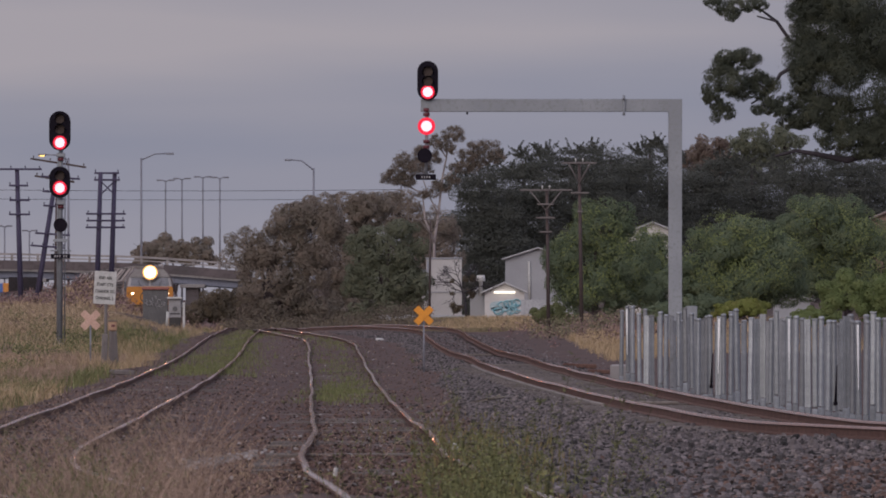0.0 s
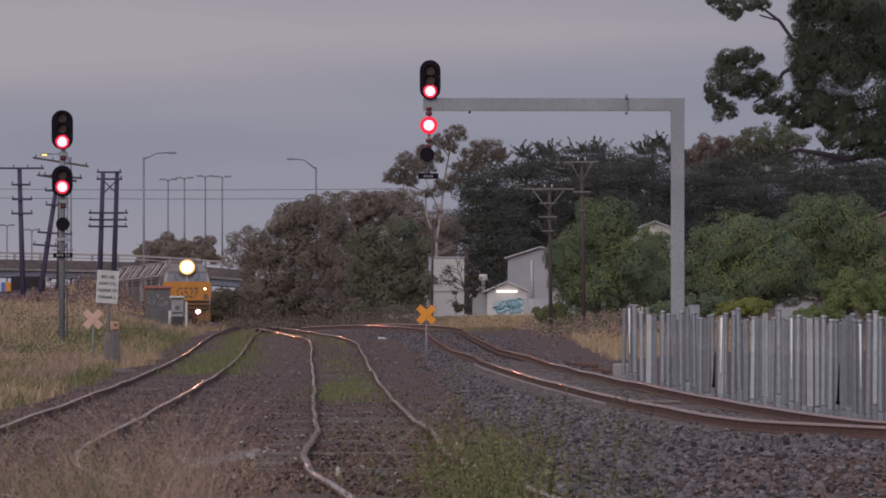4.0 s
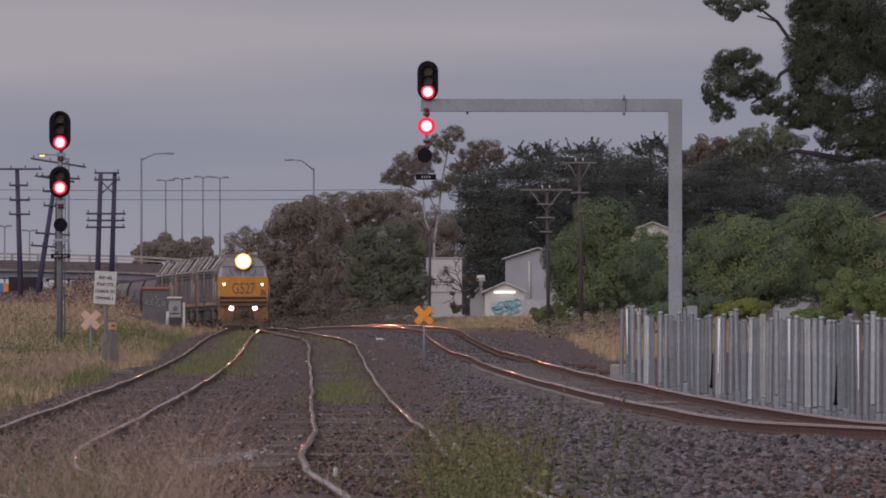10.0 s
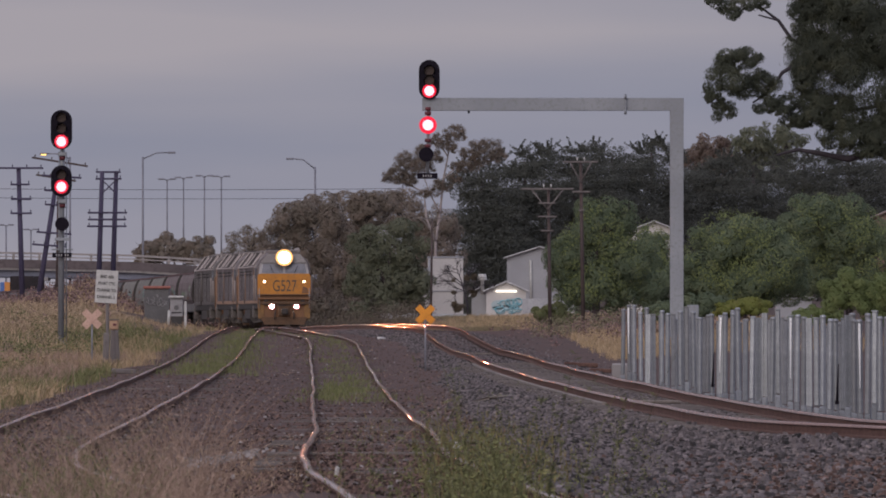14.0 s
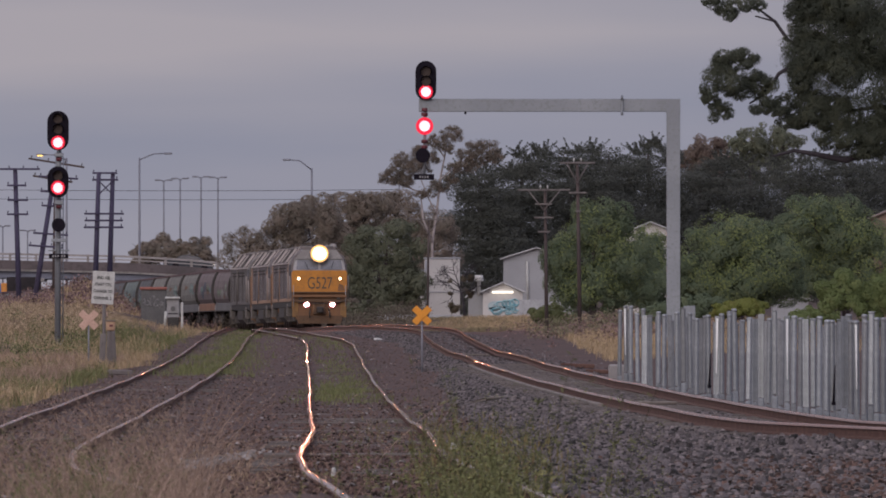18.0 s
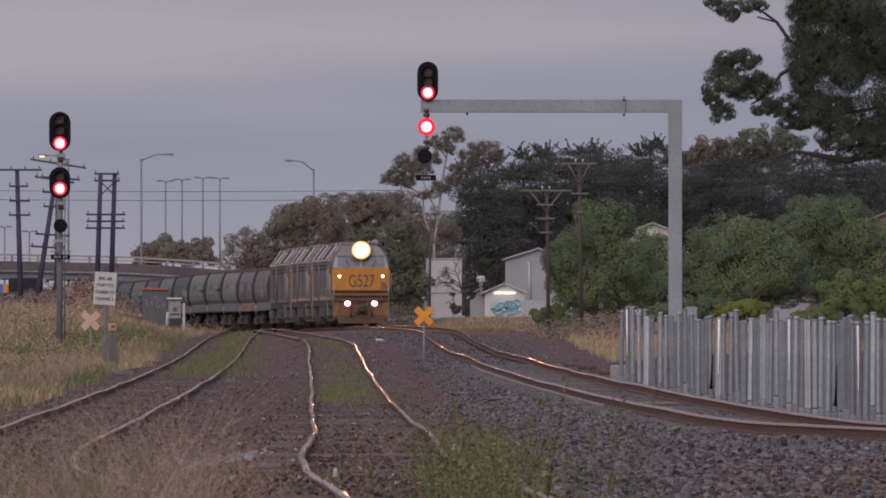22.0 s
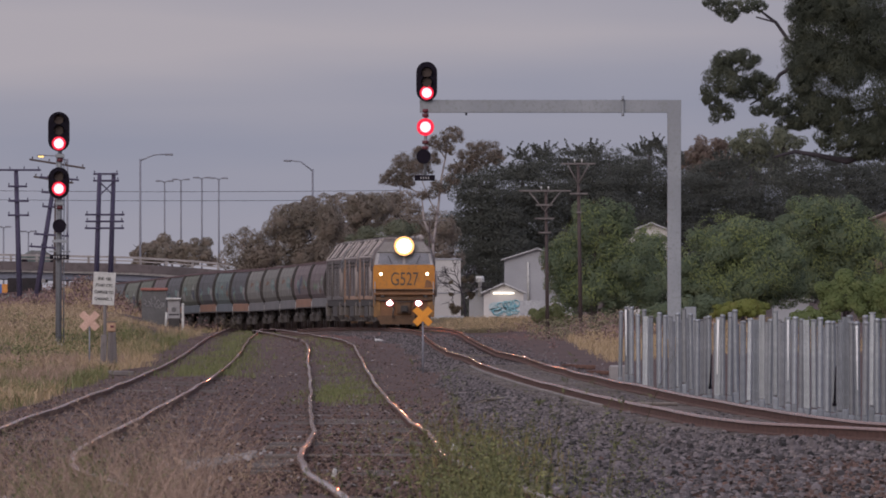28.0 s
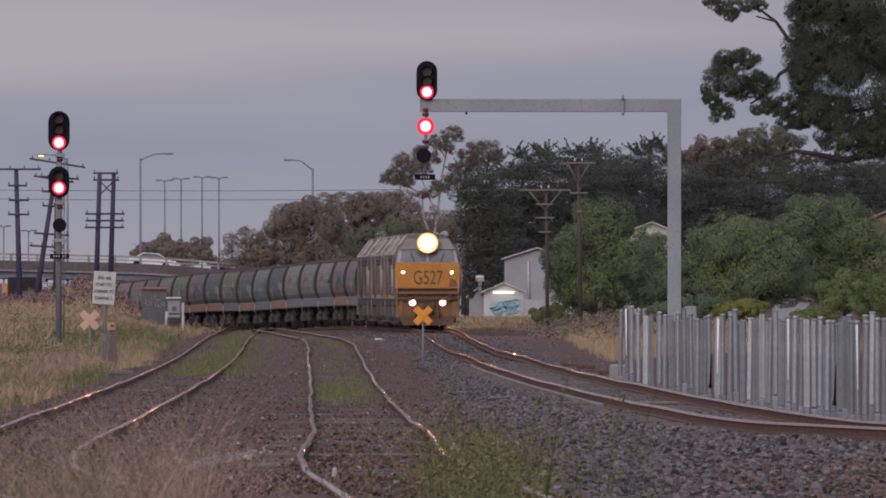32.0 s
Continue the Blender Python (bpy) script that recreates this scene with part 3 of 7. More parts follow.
def edging():
    """Pale timber lengths along the foot of the nearer rail, and bars lying across the track."""
    me = Geo().box((0, 0, 0), (0.08, 5.6, 0.06), 0, 0.012).mesh("edge_timber", SLEEPER_PALE)
    for i in range(24):
        y = 262 + i * 5.8
        ob = new("edge_timber", me)
        ob.parent = track_main
        ob.matrix_basis = pose(MAIN.x(y) - 0.9, y, grade(y) + MAIN.up(y) - 0.15, 0, 0, -math.degrees(math.atan((MAIN.x(y + 1) - MAIN.x(y - 1)) / 2)))
    bar = Geo().box((0, 0, 0), (0.9, 0.08, 0.05), 0, 0.012).mesh("tie_bar", SLEEPER_PALE)
    for y, a in ((262, 12), (470, -3)):
        ob = new("tie_bar", bar)
        ob.parent = track_main
        ob.matrix_basis = pose(MAIN.x(y), y, grade(y) + MAIN.up(y) - 0.13, 0, 0, a)


SLEEPER_PALE = mat("bleached_timber", (0.177, 0.15, 0.136), (0.129, 0.109, 0.0986), 0.85, 0.0, 2, 20, 0.3, 0.01, vary=0.2)
sleepers()
edging()

# ------------------------------------------------------------------ signals


def target_head(parent, name, w, h, y, z, lamps, lit, label):
    """A rounded black backboard with hooded lenses; faces -y."""
    r = w / 2
    out = [(r * math.cos(a), z + h / 2 - r + r * math.sin(a)) for a in np.linspace(0, math.pi, 11)]
    out += [(r * math.cos(a), z - h / 2 + r + r * math.sin(a)) for a in np.linspace(math.pi, 2 * math.pi, 11)]
    head = part(name, Geo().prism(out, y - 0.04, y + 0.05), BLACK, parent, label)
    part("lamp_case", Geo().box((0, y + 0.2, z), (w * 0.55, 0.3, h * 0.75), 0, 0.04), BLACK, head)
    for k, dz in enumerate(lamps):
        ring = Geo()
        n = 16
        for i in range(n):
            a0, a1 = 2 * math.pi * i / n, 2 * math.pi * (i + 1) / n
            if math.sin((a0 + a1) / 2) > -0.55:
                q = 0.16
                for rr in (q, q + 0.012):
                    ring.quad((rr * math.cos(a0), y - 0.04, z + dz + rr * math.sin(a0)), (rr * math.cos(a1), y - 0.04, z + dz + rr * math.sin(a1)),
                              (rr * math.cos(a1), y - 0.26, z + dz + rr * math.sin(a1)), (rr * math.cos(a0), y - 0.26, z + dz + rr * math.sin(a0)))
        part("hood", ring, BLACK, head)
        if k == lit:
            part("lens_bloom", disc(Geo(), (0, z + dz), 0.235, y - 0.052, y - 0.043, 24), RED_BLOOM, head, "red ring imitating the lens's bloom")
        part("lens", disc(Geo(), (0, z + dz), 0.17, y - 0.06, y - 0.053), RED_LAMP if k == lit else DARK_LENS, head, "glowing red lens" if k == lit else "unlit dark lens")
    return head


DARK_LENS = mat("unlit_lens_glass", (0.06, 0.045, 0.042), (0.07, 0.05, 0.045), 0.5, 0.0, 8, 40, 0, spec=0.12)


def left_signal():
    D = 540.0
    x, z0 = -13.042, float(ground_z(-13.042, 540))
    s = thing("signal_mast", (x, D, 0), "grey steel railway signal mast with two red lights", "railway signal", "railway signals")
    part("mast", Geo(True).tube([(-0.02, 0.1, z0 - 0.3), (0.02, 0.1, 6.082), (0.05, 0.1, 7.717)], [0.1, 0.085, 0.075], 12), GALV_FLAT, s)
    part("foot", Geo().box((-0.02, 0.1, z0 - 0.15), (0.45, 0.45, 0.5), 0, 0.04), CONCRETE, s)
    target_head(s, "upper_head", 0.731, 1.347, -0.15, 7.371, (0.423, 0.058, -0.404), 2, "black upper signal head, lowest lens red")
    target_head(s, "lower_head", 0.712, 1.077, -0.15, 5.62, (0.231, -0.192), 1, "black lower signal head glowing red")
    part("disc", disc(Geo(), (0.02, 4.158), 0.235, -0.2, -0.1), BLACK, s, "unlit round black disc signal")
    part("number_plate", Geo().box((0.02, -0.12, 3.1), (0.66, 0.03, 0.16), 0, 0.01), BLACK, s)
    part("bracket", Geo().box((0.02, -0.12, 3.639), (0.5, 0.03, 0.1), 0, 0.01), GALV_FLAT, s)
    for k in range(5):
        part("plate_bar", Geo().box((-0.17 + 0.085 * k + (0.05 if k > 2 else 0), -0.14, 3.1), (0.045, 0.012, 0.08)), CABINET, s)
    for z in (6.544, 4.928):
        part("clamp", Geo().box((0.03, 0.0, z), (0.3, 0.26, 0.14), 0, 0.02), GALV_FLAT, s)
        part("collar", Geo(True).tube([(0.03, 0.02, z - 0.2), (0.03, 0.02, z - 0.08)], 0.1, 10), RED_RING_DULL, s)
    for dx in (-0.13, 0.13):
        part("ladder_stile", Geo(True).tube([(dx + 0.02, 0.42, z0), (dx + 0.04, 0.42, 6.467)], 0.02, 6), GALV_FLAT, s)
    for k in range(18):
        z = z0 + 0.4 + k * 0.33
        part("ladder_rung", Geo(True).tube([(-0.11, 0.42, z), (0.15, 0.42, z)], 0.014, 5), GALV_FLAT, s)
    part("platform", Geo().box((0.02, 0.35, 3.293), (0.72, 0.5, 0.05), 0, 0.01), GALV_FLAT, s)


RED_RING_DULL = mat("dull_red_collar", (0.12, 0.02, 0.03), (0.07, 0.015, 0.02), 0.6)


def right_signal():
    D = 540.0
    px = 7.906
    z0 = float(ground_z(px, 540))
    s = thing("cantilever_signal", (0, D, 0), "grey galvanised cantilever arm carrying a signal with two red lights", "railway signal", "railway signals")
    w = 0.462
    part("post", Geo().box((px, 0.0, (z0 - 0.3 + 8.006) / 2), (w, w, 8.006 - z0 + 0.3), 0, 0.012), GALV_FLAT, s)
    part("arm", Geo().box((3.463, 0.0, 8.236), (8.445, w * 0.8, 0.442), 0, 0.012), GALV_FLAT, s)
    g = Geo()
    zb, zt, xl, xr = 7.986, 8.448, px - w / 2 - 0.012, px + w / 2 + 0.006
    g.prism([(xl, zb), (xr, zb), (xr, zt), (xl, zt)], -w / 2 - 0.006, w / 2 + 0.006)
    part("mitre_corner", g, GALV_FLAT, s)
    for dz in (-0.3, 0.3):
        part("clamp_bolt", Geo(True).tube([(6.156, -w / 2 - 0.05, 8.236 + dz * 0.6), (6.156, -w / 2 - 0.05, 8.236 + dz * 1.15)], 0.045, 8), GALV_FLAT, s)
    part("joint_flange", Geo().box((6.156, 0.0, 8.236), (0.07, w + 0.1, 0.577), 0, 0.01), GALV_FLAT, s)
    part("base_box", Geo().box((px + 0.55, 0.1, z0 + 0.6), (0.4, 0.4, 1.3), 0, 0.02), GALV_FLAT, s)
    part("drain_stub", Geo(True).tube([(0.827, 0, 8.025), (0.827, 0, 7.929)], 0.035, 8), BLACK, s)
    hx = -0.519
    part("signal_hanger", Geo(True).tube([(hx - 0.02, -0.12, 8.39), (hx - 0.06, -0.12, 5.697)], 0.055, 10), GALV_FLAT, s)

    def head(parent, w, h, z, lamps, lit, label):
        r = w / 2
        out = [(hx + r * math.cos(a), z + h / 2 - r + r * math.sin(a)) for a in np.linspace(0, math.pi, 11)]
        out += [(hx + r * math.cos(a), z - h / 2 + r + r * math.sin(a)) for a in np.linspace(math.pi, 2 * math.pi, 11)]
        hd = part("signal_head", Geo().prism(out, -0.32, -0.24), BLACK, parent, label)
        part("lamp_case", Geo().box((hx, -0.1, z), (w * 0.55, 0.26, h * 0.75), 0, 0.04), BLACK, hd)
        for k, dz in enumerate(lamps):
            if k == lit:
                part("lens_bloom", disc(Geo(), (hx, z + dz), 0.235, -0.331, -0.322, 24), RED_BLOOM, hd, "red ring imitating the lens's bloom")
            part("lens", disc(Geo(), (hx, z + dz), 0.17, -0.345, -0.332), RED_LAMP if k == lit else DARK_LENS, hd, "glowing red lens" if k == lit else "unlit dark lens")
            hood = Geo()
            for i in range(12):
                a0, a1 = math.pi * (i / 12 * 1.3 - 0.15), math.pi * ((i + 1) / 12 * 1.3 - 0.15)
                for q in (0.175, 0.19):
                    hood.quad((hx + q * math.cos(a0), -0.32, z + dz + q * math.sin(a0)), (hx + q * math.cos(a1), -0.32, z + dz + q * math.sin(a1)),
                              (hx + q * math.cos(a1), -0.5, z + dz + q * math.sin(a1)), (hx + q * math.cos(a0), -0.5, z + dz + q * math.sin(a0)))
            part("hood", hood, BLACK, hd)
        return hd

    head(s, 0.712, 1.347, 9.073, (0.308, -0.019, -0.385), 2, "black rounded signal head, lowest lens red")
    hx -= 0.045
    ring = part("round_target", disc(Geo(), (hx, 7.525), 0.298, -0.3, -0.24, 28), RED_RING, s, "round target whose face emits the lens's red light")
    part("lens", disc(Geo(), (hx, 7.525), 0.183, -0.33, -0.31, 24), RED_LAMP, ring, "glowing red lens")
    part("disc", disc(Geo(), (hx - 0.06, 6.524), 0.25, -0.3, -0.24, 24), BLACK, s, "unlit round dark disc")
    part("number_plate", Geo().box((hx - 0.02, -0.24, 5.793), (0.693, 0.03, 0.192), 0, 0.006), BLACK, s)
    for k in range(4):
        part("plate_bar", Geo().box((hx - 0.15 + 0.085 * k, -0.26, 5.793), (0.045, 0.01, 0.08)), CABINET, s)
    for y in (8.083, 7.929, 7.005, 6.813):
        part("collar", Geo(True).tube([(hx, -0.14, y - 0.06), (hx, -0.14, y + 0.06)], 0.11, 10), RED_RING_DULL, s)


left_signal()
right_signal()


# ------------------------------------------------------------------ lineside signs and boxes


def notice_board():
    D = 433.0
    x, z0 = -9.208, float(ground_z(-9.208, 433))
    s = thing("notice_board", (x, D, 0), "white notice board with black lettering on a post", "sign")
    part("post", Geo(True).tube([(0, 0.06, z0 - 0.3), (0.0, 0.06, 2.313)], 0.045, 10), POST_WOOD, s)
    bd = part("board", Geo().box((0, 0, 0), (0.602, 0.03, 0.895), 0, 0.008), WHITE_PAINT, s)
    bd.matrix_basis = pose(-0.02, 0, 1.989, 0, 3.5, 0)
    for k, line in enumerate(("END ABS", "START CTC", "CHANGE TO", "CHANNEL 2")):
        writing("lettering", line, 0.115, SIGN_INK, bd, pose(0, -0.02, 0.27 - 0.185 * k, 90, 0, 0) @ Matrix.Diagonal((0.78, 1, 1, 1)), 0.003, bold=0.003)
    return s


notice_board()


def stub_posts():
    for x, y, h, w in ((-9.037, 432.6, 1.13, 0.2), (-9.206, 430.6, 0.95, 0.16), (-8.9, 432.2, 0.98, 0.12)):
        z0 = float(ground_z(x, y))
        g = Geo().box((0, 0, h / 2 - 0.1), (w, w, h + 0.2), 0.1, 0.015)
        ob = new("timber_post", g.mesh("timber_post", POST_WOOD))
        ob.matrix_basis = pose(x, y, z0, 0, 2 if w > 0.15 else -3, 0)
        tagged(ob, "short grey weathered timber post beside the notice board", "post", "timber posts")

    x, y = -8.992, 431.4
    bx = thing("marker_box", (x, y, float(ground_z(x, y)) + 1.02), "faded tan box with a red mark on a timber post", "box")
    part("case", Geo().box((0, 0, 0.14), (0.25, 0.24, 0.26), 0, 0.03), TAN_BOX, bx)
    part("lid", Geo().box((0, 0, 0.28), (0.28, 0.27, 0.025), 0, 0.01), POST_WOOD, bx)
    part("red_mark", Geo().box((0.02, -0.124, 0.15), (0.1, 0.006, 0.06), 0), RED_RING_DULL, bx)
    part("stem", Geo().box((0, 0, -0.5), (0.09, 0.09, 1.04), 0, 0.01), POST_WOOD, bx)


TAN_BOX = mat("faded_tan_paint", (0.42, 0.27, 0.18), (0.34, 0.21, 0.14), 0.8)
stub_posts()


def cross_sign(name, x, z, D, size, material, label, w):
    z0 = float(ground_z(x, D))
    s = thing(name, (x, D, 0), label, "sign")
    part("post", Geo(True).tube([(0, 0.03, z0 - 0.3), (0, 0.03, z + 0.05)], 0.022, 8), RAILING_DARK, s)
    for k, a in enumerate((45, -45)):
        bl = part("blade", Geo().box((0, 0, 0), (size, 0.02, w), 0, 0.004), material, s)
        bl.matrix_basis = pose(0, -0.015 - 0.014 * k, z, 0, a, 0)


cross_sign("crossing_marker", -0.484, 1.28, 400.0, 0.55, ORANGE, "orange diagonal cross marker on a thin post", 0.17)
cross_sign("faded_marker", -9.781, 1.098, 440.0, 0.62, PINK, "faded pink diagonal cross marker in dry grass", 0.19)


def relay_boxes():
    far = 850.0 / 700.0
    big, z0 = Matrix.Diagonal((far, far, far, 1)), 0.125
    s = thing("relay_hut", pose(-12.692 * far, 850, z0) @ big, "grey graffitied relay hut with a rusty roof", "equipment hut")
    part("wall", Geo().box((0, 0, 0.6), (1.097, 1.1, 2.0), 0, 0.02), HUT, s)
    part("roof", Geo().box((0, 0, 1.62), (1.197, 1.3, 0.12), 0, 0.03), HUT_ROOF, s)
    rnd = random.Random(12)
    for k in range(11):
        cx, cz, r, a0 = -0.42 + 0.085 * k, 1.05 + rnd.uniform(-0.18, 0.22), rnd.uniform(0.05, 0.12), rnd.uniform(0, 6)
        pts = [(cx + r * 0.7 * math.cos(a0 + u), -0.56, cz + r * math.sin(a0 + u)) for u in np.linspace(0, 3.9, 8)]
        part("scrawl", Geo(True).tube(pts, 0.016, 5), CABINET, s, "illegible pale scrawl")
    part("cable_duct", Geo(True).tube([(0.499, -0.62, -0.2), (0.549, -0.62, 0.6)], 0.06, 8), WHITE_PAINT, s)
    c = thing("equipment_cabinet", pose(-11.795 * far, 847.6, z0) @ big, "white lineside cabinet on a dark plinth", "cabinet")
    part("plinth", Geo().box((0, 0, 0.05), (0.499, 0.45, 0.7), 0, 0.02), UNDER_DARK, c)
    part("body", Geo().box((0, 0, 0.75), (0.549, 0.5, 0.85), 0, 0.03), CABINET, c)
    part("hood", Geo().box((-0.02, -0.06, 1.2), (0.673, 0.7, 0.09), 0, 0.03), WHITE_PAINT, c)
    part("dial", disc(Geo(), (0, 0.72), 0.11, -0.29, -0.25), HUT, c)
    part("door_seam", Geo().box((0, -0.254, 0.5), (0.449, 0.012, 0.05), 0, 0.004), BLACK, c)
    m = thing("marker_post", pose(-11.396 * far, 847, z0) @ big, "white painted timber marker post", "post")
    part("shaft", Geo().box((0, 0, 0.4), (0.11, 0.11, 1.2), 0, 0.02), WHITE_PAINT, m)


UNDER_DARK = mat("dark_plinth_paint", (0.05, 0.045, 0.045), None, 0.8)
HUT = mat("grey_hut_sheet", (0.115, 0.11, 0.113), (0.085, 0.081, 0.084), 0.8, 0.0, 2, 15, 0.15, 0.01)
HUT_ROOF = mat("rusty_hut_roof", (0.3, 0.114, 0.091), (0.21, 0.072, 0.056), 0.7, 0.0, 3, 20, 0.2, 0.01)
relay_boxes()


# ------------------------------------------------------------------ row of galvanised posts beside the right track


def post_row():
    """Upright lengths of steel section, each over a shorter blue-grey sleeve in the ground."""
    rnd = random.Random(5)
    shapes = []
    for mt in (GALV_WARM, GALV):
        box = Geo().box((0, 0, 0.93), (0.082, 0.07, 1.33), 0, 0.02)
        box.box((0, 0, 1.603), (0.092, 0.078, 0.02), 0, 0.004)
        pipe = Geo(True).tube([(0, 0, 0.265), (0, 0, 0.27), (0, 0, 0.28), (0, 0, 1.55), (0, 0, 1.56), (0, 0, 1.57), (0, 0, 1.575), (0, 0, 1.6), (0, 0, 1.615), (0, 0, 1.62)], [0.042, 0.043, 0.043, 0.043, 0.043, 0.044, 0.048, 0.048, 0.04, 0.02], 12)
        lip = Geo().prism([(-0.044, -0.035), (-0.016, -0.035), (-0.016, -0.018), (0.018, -0.018), (0.018, -0.035), (0.044, -0.035), (0.044, 0.035), (-0.044, 0.035)], 0.26, 1.6, "z")
        shapes += [g.mesh("post", mt) for g in ((pipe, box, pipe, pipe, lip) if mt is GALV else (pipe, box))]
    sleeve = Geo().box((0, 0, 0.0), (0.086, 0.066, 0.5), 0, 0.01).mesh("sleeve", GALV_BLUE)
    # wedge drawn on the post's face as a white reflection
    tail = Geo()
    tail.prism([(-0.016, 1.56), (0.016, 1.56), (0.016, 1.4), (0.004, 0.62), (-0.004, 0.62), (-0.016, 1.4)], -0.062, -0.05)
    strip = tail.mesh("strip", REFLECTION_WHITE)
    rod = Geo(True).tube([(0.03, -0.06, 0.95), (0.0, -0.065, 0.4)], [0.006, 0.022], 6)
    rod.box((0, -0.065, 0.38), (0.06, 0.03, 0.05), 0, 0.008)
    rod = rod.mesh("hanging_rod", BLACK)
    ys = np.linspace(205, 328, 160)
    xs = [MAIN.x(y) + np.interp(y, (205, 226, 260, 325), (1.9, 1.75, 1.5, 1.32)) for y in ys]
    bearing = np.array([x / y for x, y in zip(xs, ys)])
    root = thing("post_row", (0, 0, 0), "long row of upright galvanised steel posts beside the track", "fence")
    for row, n in ((0, 78), (1, 72)):
        for i in range(n):
            t = (i + 0.5 * row + rnd.uniform(-0.16, 0.16)) / (n - 1)
            y = float(np.interp(bearing[-1] + (bearing[0] - bearing[-1]) * t, bearing[::-1], ys[::-1]))
            x = MAIN.x(y) + np.interp(y, (205, 226, 260, 325), (1.9, 1.75, 1.5, 1.32)) + 0.15 * row
            ob = new("post", rnd.choice(shapes if row == 0 else shapes[:2]))
            ob.parent = root
            tall = rnd.choice((-0.05, -0.02, 0, 0, 0.02, 0.05, 0.08, 0.14)) - 0.05 * row
            ob.matrix_basis = pose(x, y, grade(y) - 0.17 + tall, rnd.uniform(-0.8, 0.8), rnd.uniform(-0.9, 0.9), rnd.uniform(-14, 14))
            sl = new("sleeve", sleeve)
            sl.parent = ob
            if row == 0 and i in (1, 15, 26, 37, 46, 54, 60):
                st = new("strip", strip)
                st.parent = ob
                tagged(st, "white tapering wedge painted as a reflection")
            if row == 0 and i in (14, 33, 42):
                rd = new("hanging_rod", rod)
                rd.parent = ob


post_row()
ob = new("cable_pit", Geo().box((0, 0, 0.1), (0.35, 0.5, 0.62), 0, 0.03).mesh("cable_pit", CONCRETE))
ob.matrix_basis = pose(3.711, 335, float(ground_z(3.711, 335)))
tagged(ob, "grey concrete cable pit box beside the posts", "box")


# ------------------------------------------------------------------ poles and wires


def pole(x, zt, zb, D, arms, lean=0.0, material=TIMBER, label="dark timber telegraph pole with cross arms", brace=False, r=0.17, tilt=0.0):
    """A pole at (x, D) from zb to zt, its foot leaning away by lean; arms: (height, length, offset)."""
    s = thing("telegraph_pole", (x, D, 0), label, "utility pole", "telegraph poles")
    part("shaft", Geo(True).tube([(-lean, 0, zb - 1.0), (0, 0, zt)], [r, r * 0.72], 10), material, s)
    for j, (z, aw, off) in enumerate(arms):
        fr = (zt - z) / max(zt - zb, 0.1)
        cx = -lean * fr + off
        arm = part("cross_arm", Geo().box((cx, -0.18, z), (aw, 0.1, 0.5 * r + 0.025), 0, 0.012), POST_WOOD if brace else material, s)
        arm.matrix_basis = pose(cx, -0.18, z, 0, tilt, 0) @ pose(-cx, 0.18, -z)
        cnt = (2 if j == 0 else 0) if brace else 2 if aw < 1.65 else 4
        for i in range(cnt):
            q = cx + (i - (cnt - 1) / 2) * (0.3 if brace else aw * 0.9 / max(cnt - 1, 1))
            part("insulator", Geo(True).tube([(q, -0.18, z + 0.05), (q, -0.18, z + 0.14), (q, -0.18, z + 0.2)], [0.015, 0.04, 0.025], 6), WHITE_PAINT if brace else material, arm)
        if brace and j == 0:
            for sg in (-1, 1):
                part("brace", Geo(True).tube([(cx, -0.2, z - 0.85), (cx + sg * aw * 0.3, -0.2, z - 0.04)], 0.03, 6), POST_WOOD, arm)
    return s


pole(-24.174, 8.903, 0.952, 900.0, [(8.871, 2.693, 0.064), (7.941, 1.09, 0.064), (7.108, 1.154, 0.096), (6.306, 1.218, 0.064)], -0.256, TIMBER_BLUE)
pole(-22.026, 8.102, 1.048, 900.0, [(8.39, 2.244, 0.256), (7.589, 0.962, -0.128), (6.787, 0.705, -0.064), (5.184, 1.988, 0.385), (4.479, 1.988, 0.256)], 1.25, TIMBER_BLUE, tilt=4.0)
pole(-21.954, 8.942, 1.044, 905.0, [(9.265, 3.224, 0), (8.35, 2.3, -0.2)], 0.129, TIMBER, tilt=9.0)
twin = pole(-19.644, 8.787, 1.526, 910.0, [(6.388, 2.269, 0.389), (5.999, 2.204, 0.389), (5.61, 2.269, 0.389)], 0.259, TIMBER_BLUE, "pair of dark timber telegraph poles joined by arms")
pole(-18.855, 8.795, 1.525, 911.0, [(8.73, 1.428, -0.454), (8.34, 1.493, -0.422)], 0.26, TIMBER_BLUE)
for a, c in ((8.268, 7.49), (7.49, 8.268)):
    part("cross_brace", Geo().tube([(0.0, -0.1, a), (0.8, -0.1, c)], 0.04, 6), TIMBER_BLUE, twin)
pole(-0.745, 6.182, 1.004, 950.0, [(6.249, 2.03, 0)], 0.068, TIMBER, brace=True, r=0.075)
pole(4.326, 6.176, 0.863, 660.0, [(6.129, 2.163, -0.047), (5.541, 0.705, -0.071), (4.977, 0.799, -0.071), (4.389, 0.517, -0.071)], -0.071, TIMBER, brace=True, r=0.085)
pole(5.709, 7.346, 0.76, 665.0, [(7.298, 1.469, 0), (6.043, 0.758, 0), (5.261, 0.237, 0)], -0.118, TIMBER, brace=True, r=0.09)


def wire(a, b, sag, r=0.02, label="thin black overhead wire"):
    a, b = Vector(a), Vector(b)
    pts = [a.lerp(b, t) - Vector((0, 0, sag * 4 * t * (1 - t))) for t in np.linspace(0, 1, 13)]
    tagged(new("overhead_wire", Geo(True).tube(pts, r, 5).mesh("overhead_wire", BLACK)), label, "wire", "overhead wires")


wire((-71.701, 1700, 13.296), (-4.481, 1700, 12.932), 0.3, 0.024)
wire((-71.701, 1700, 12.327), (-4.481, 1700, 11.963), 0.3, 0.024)
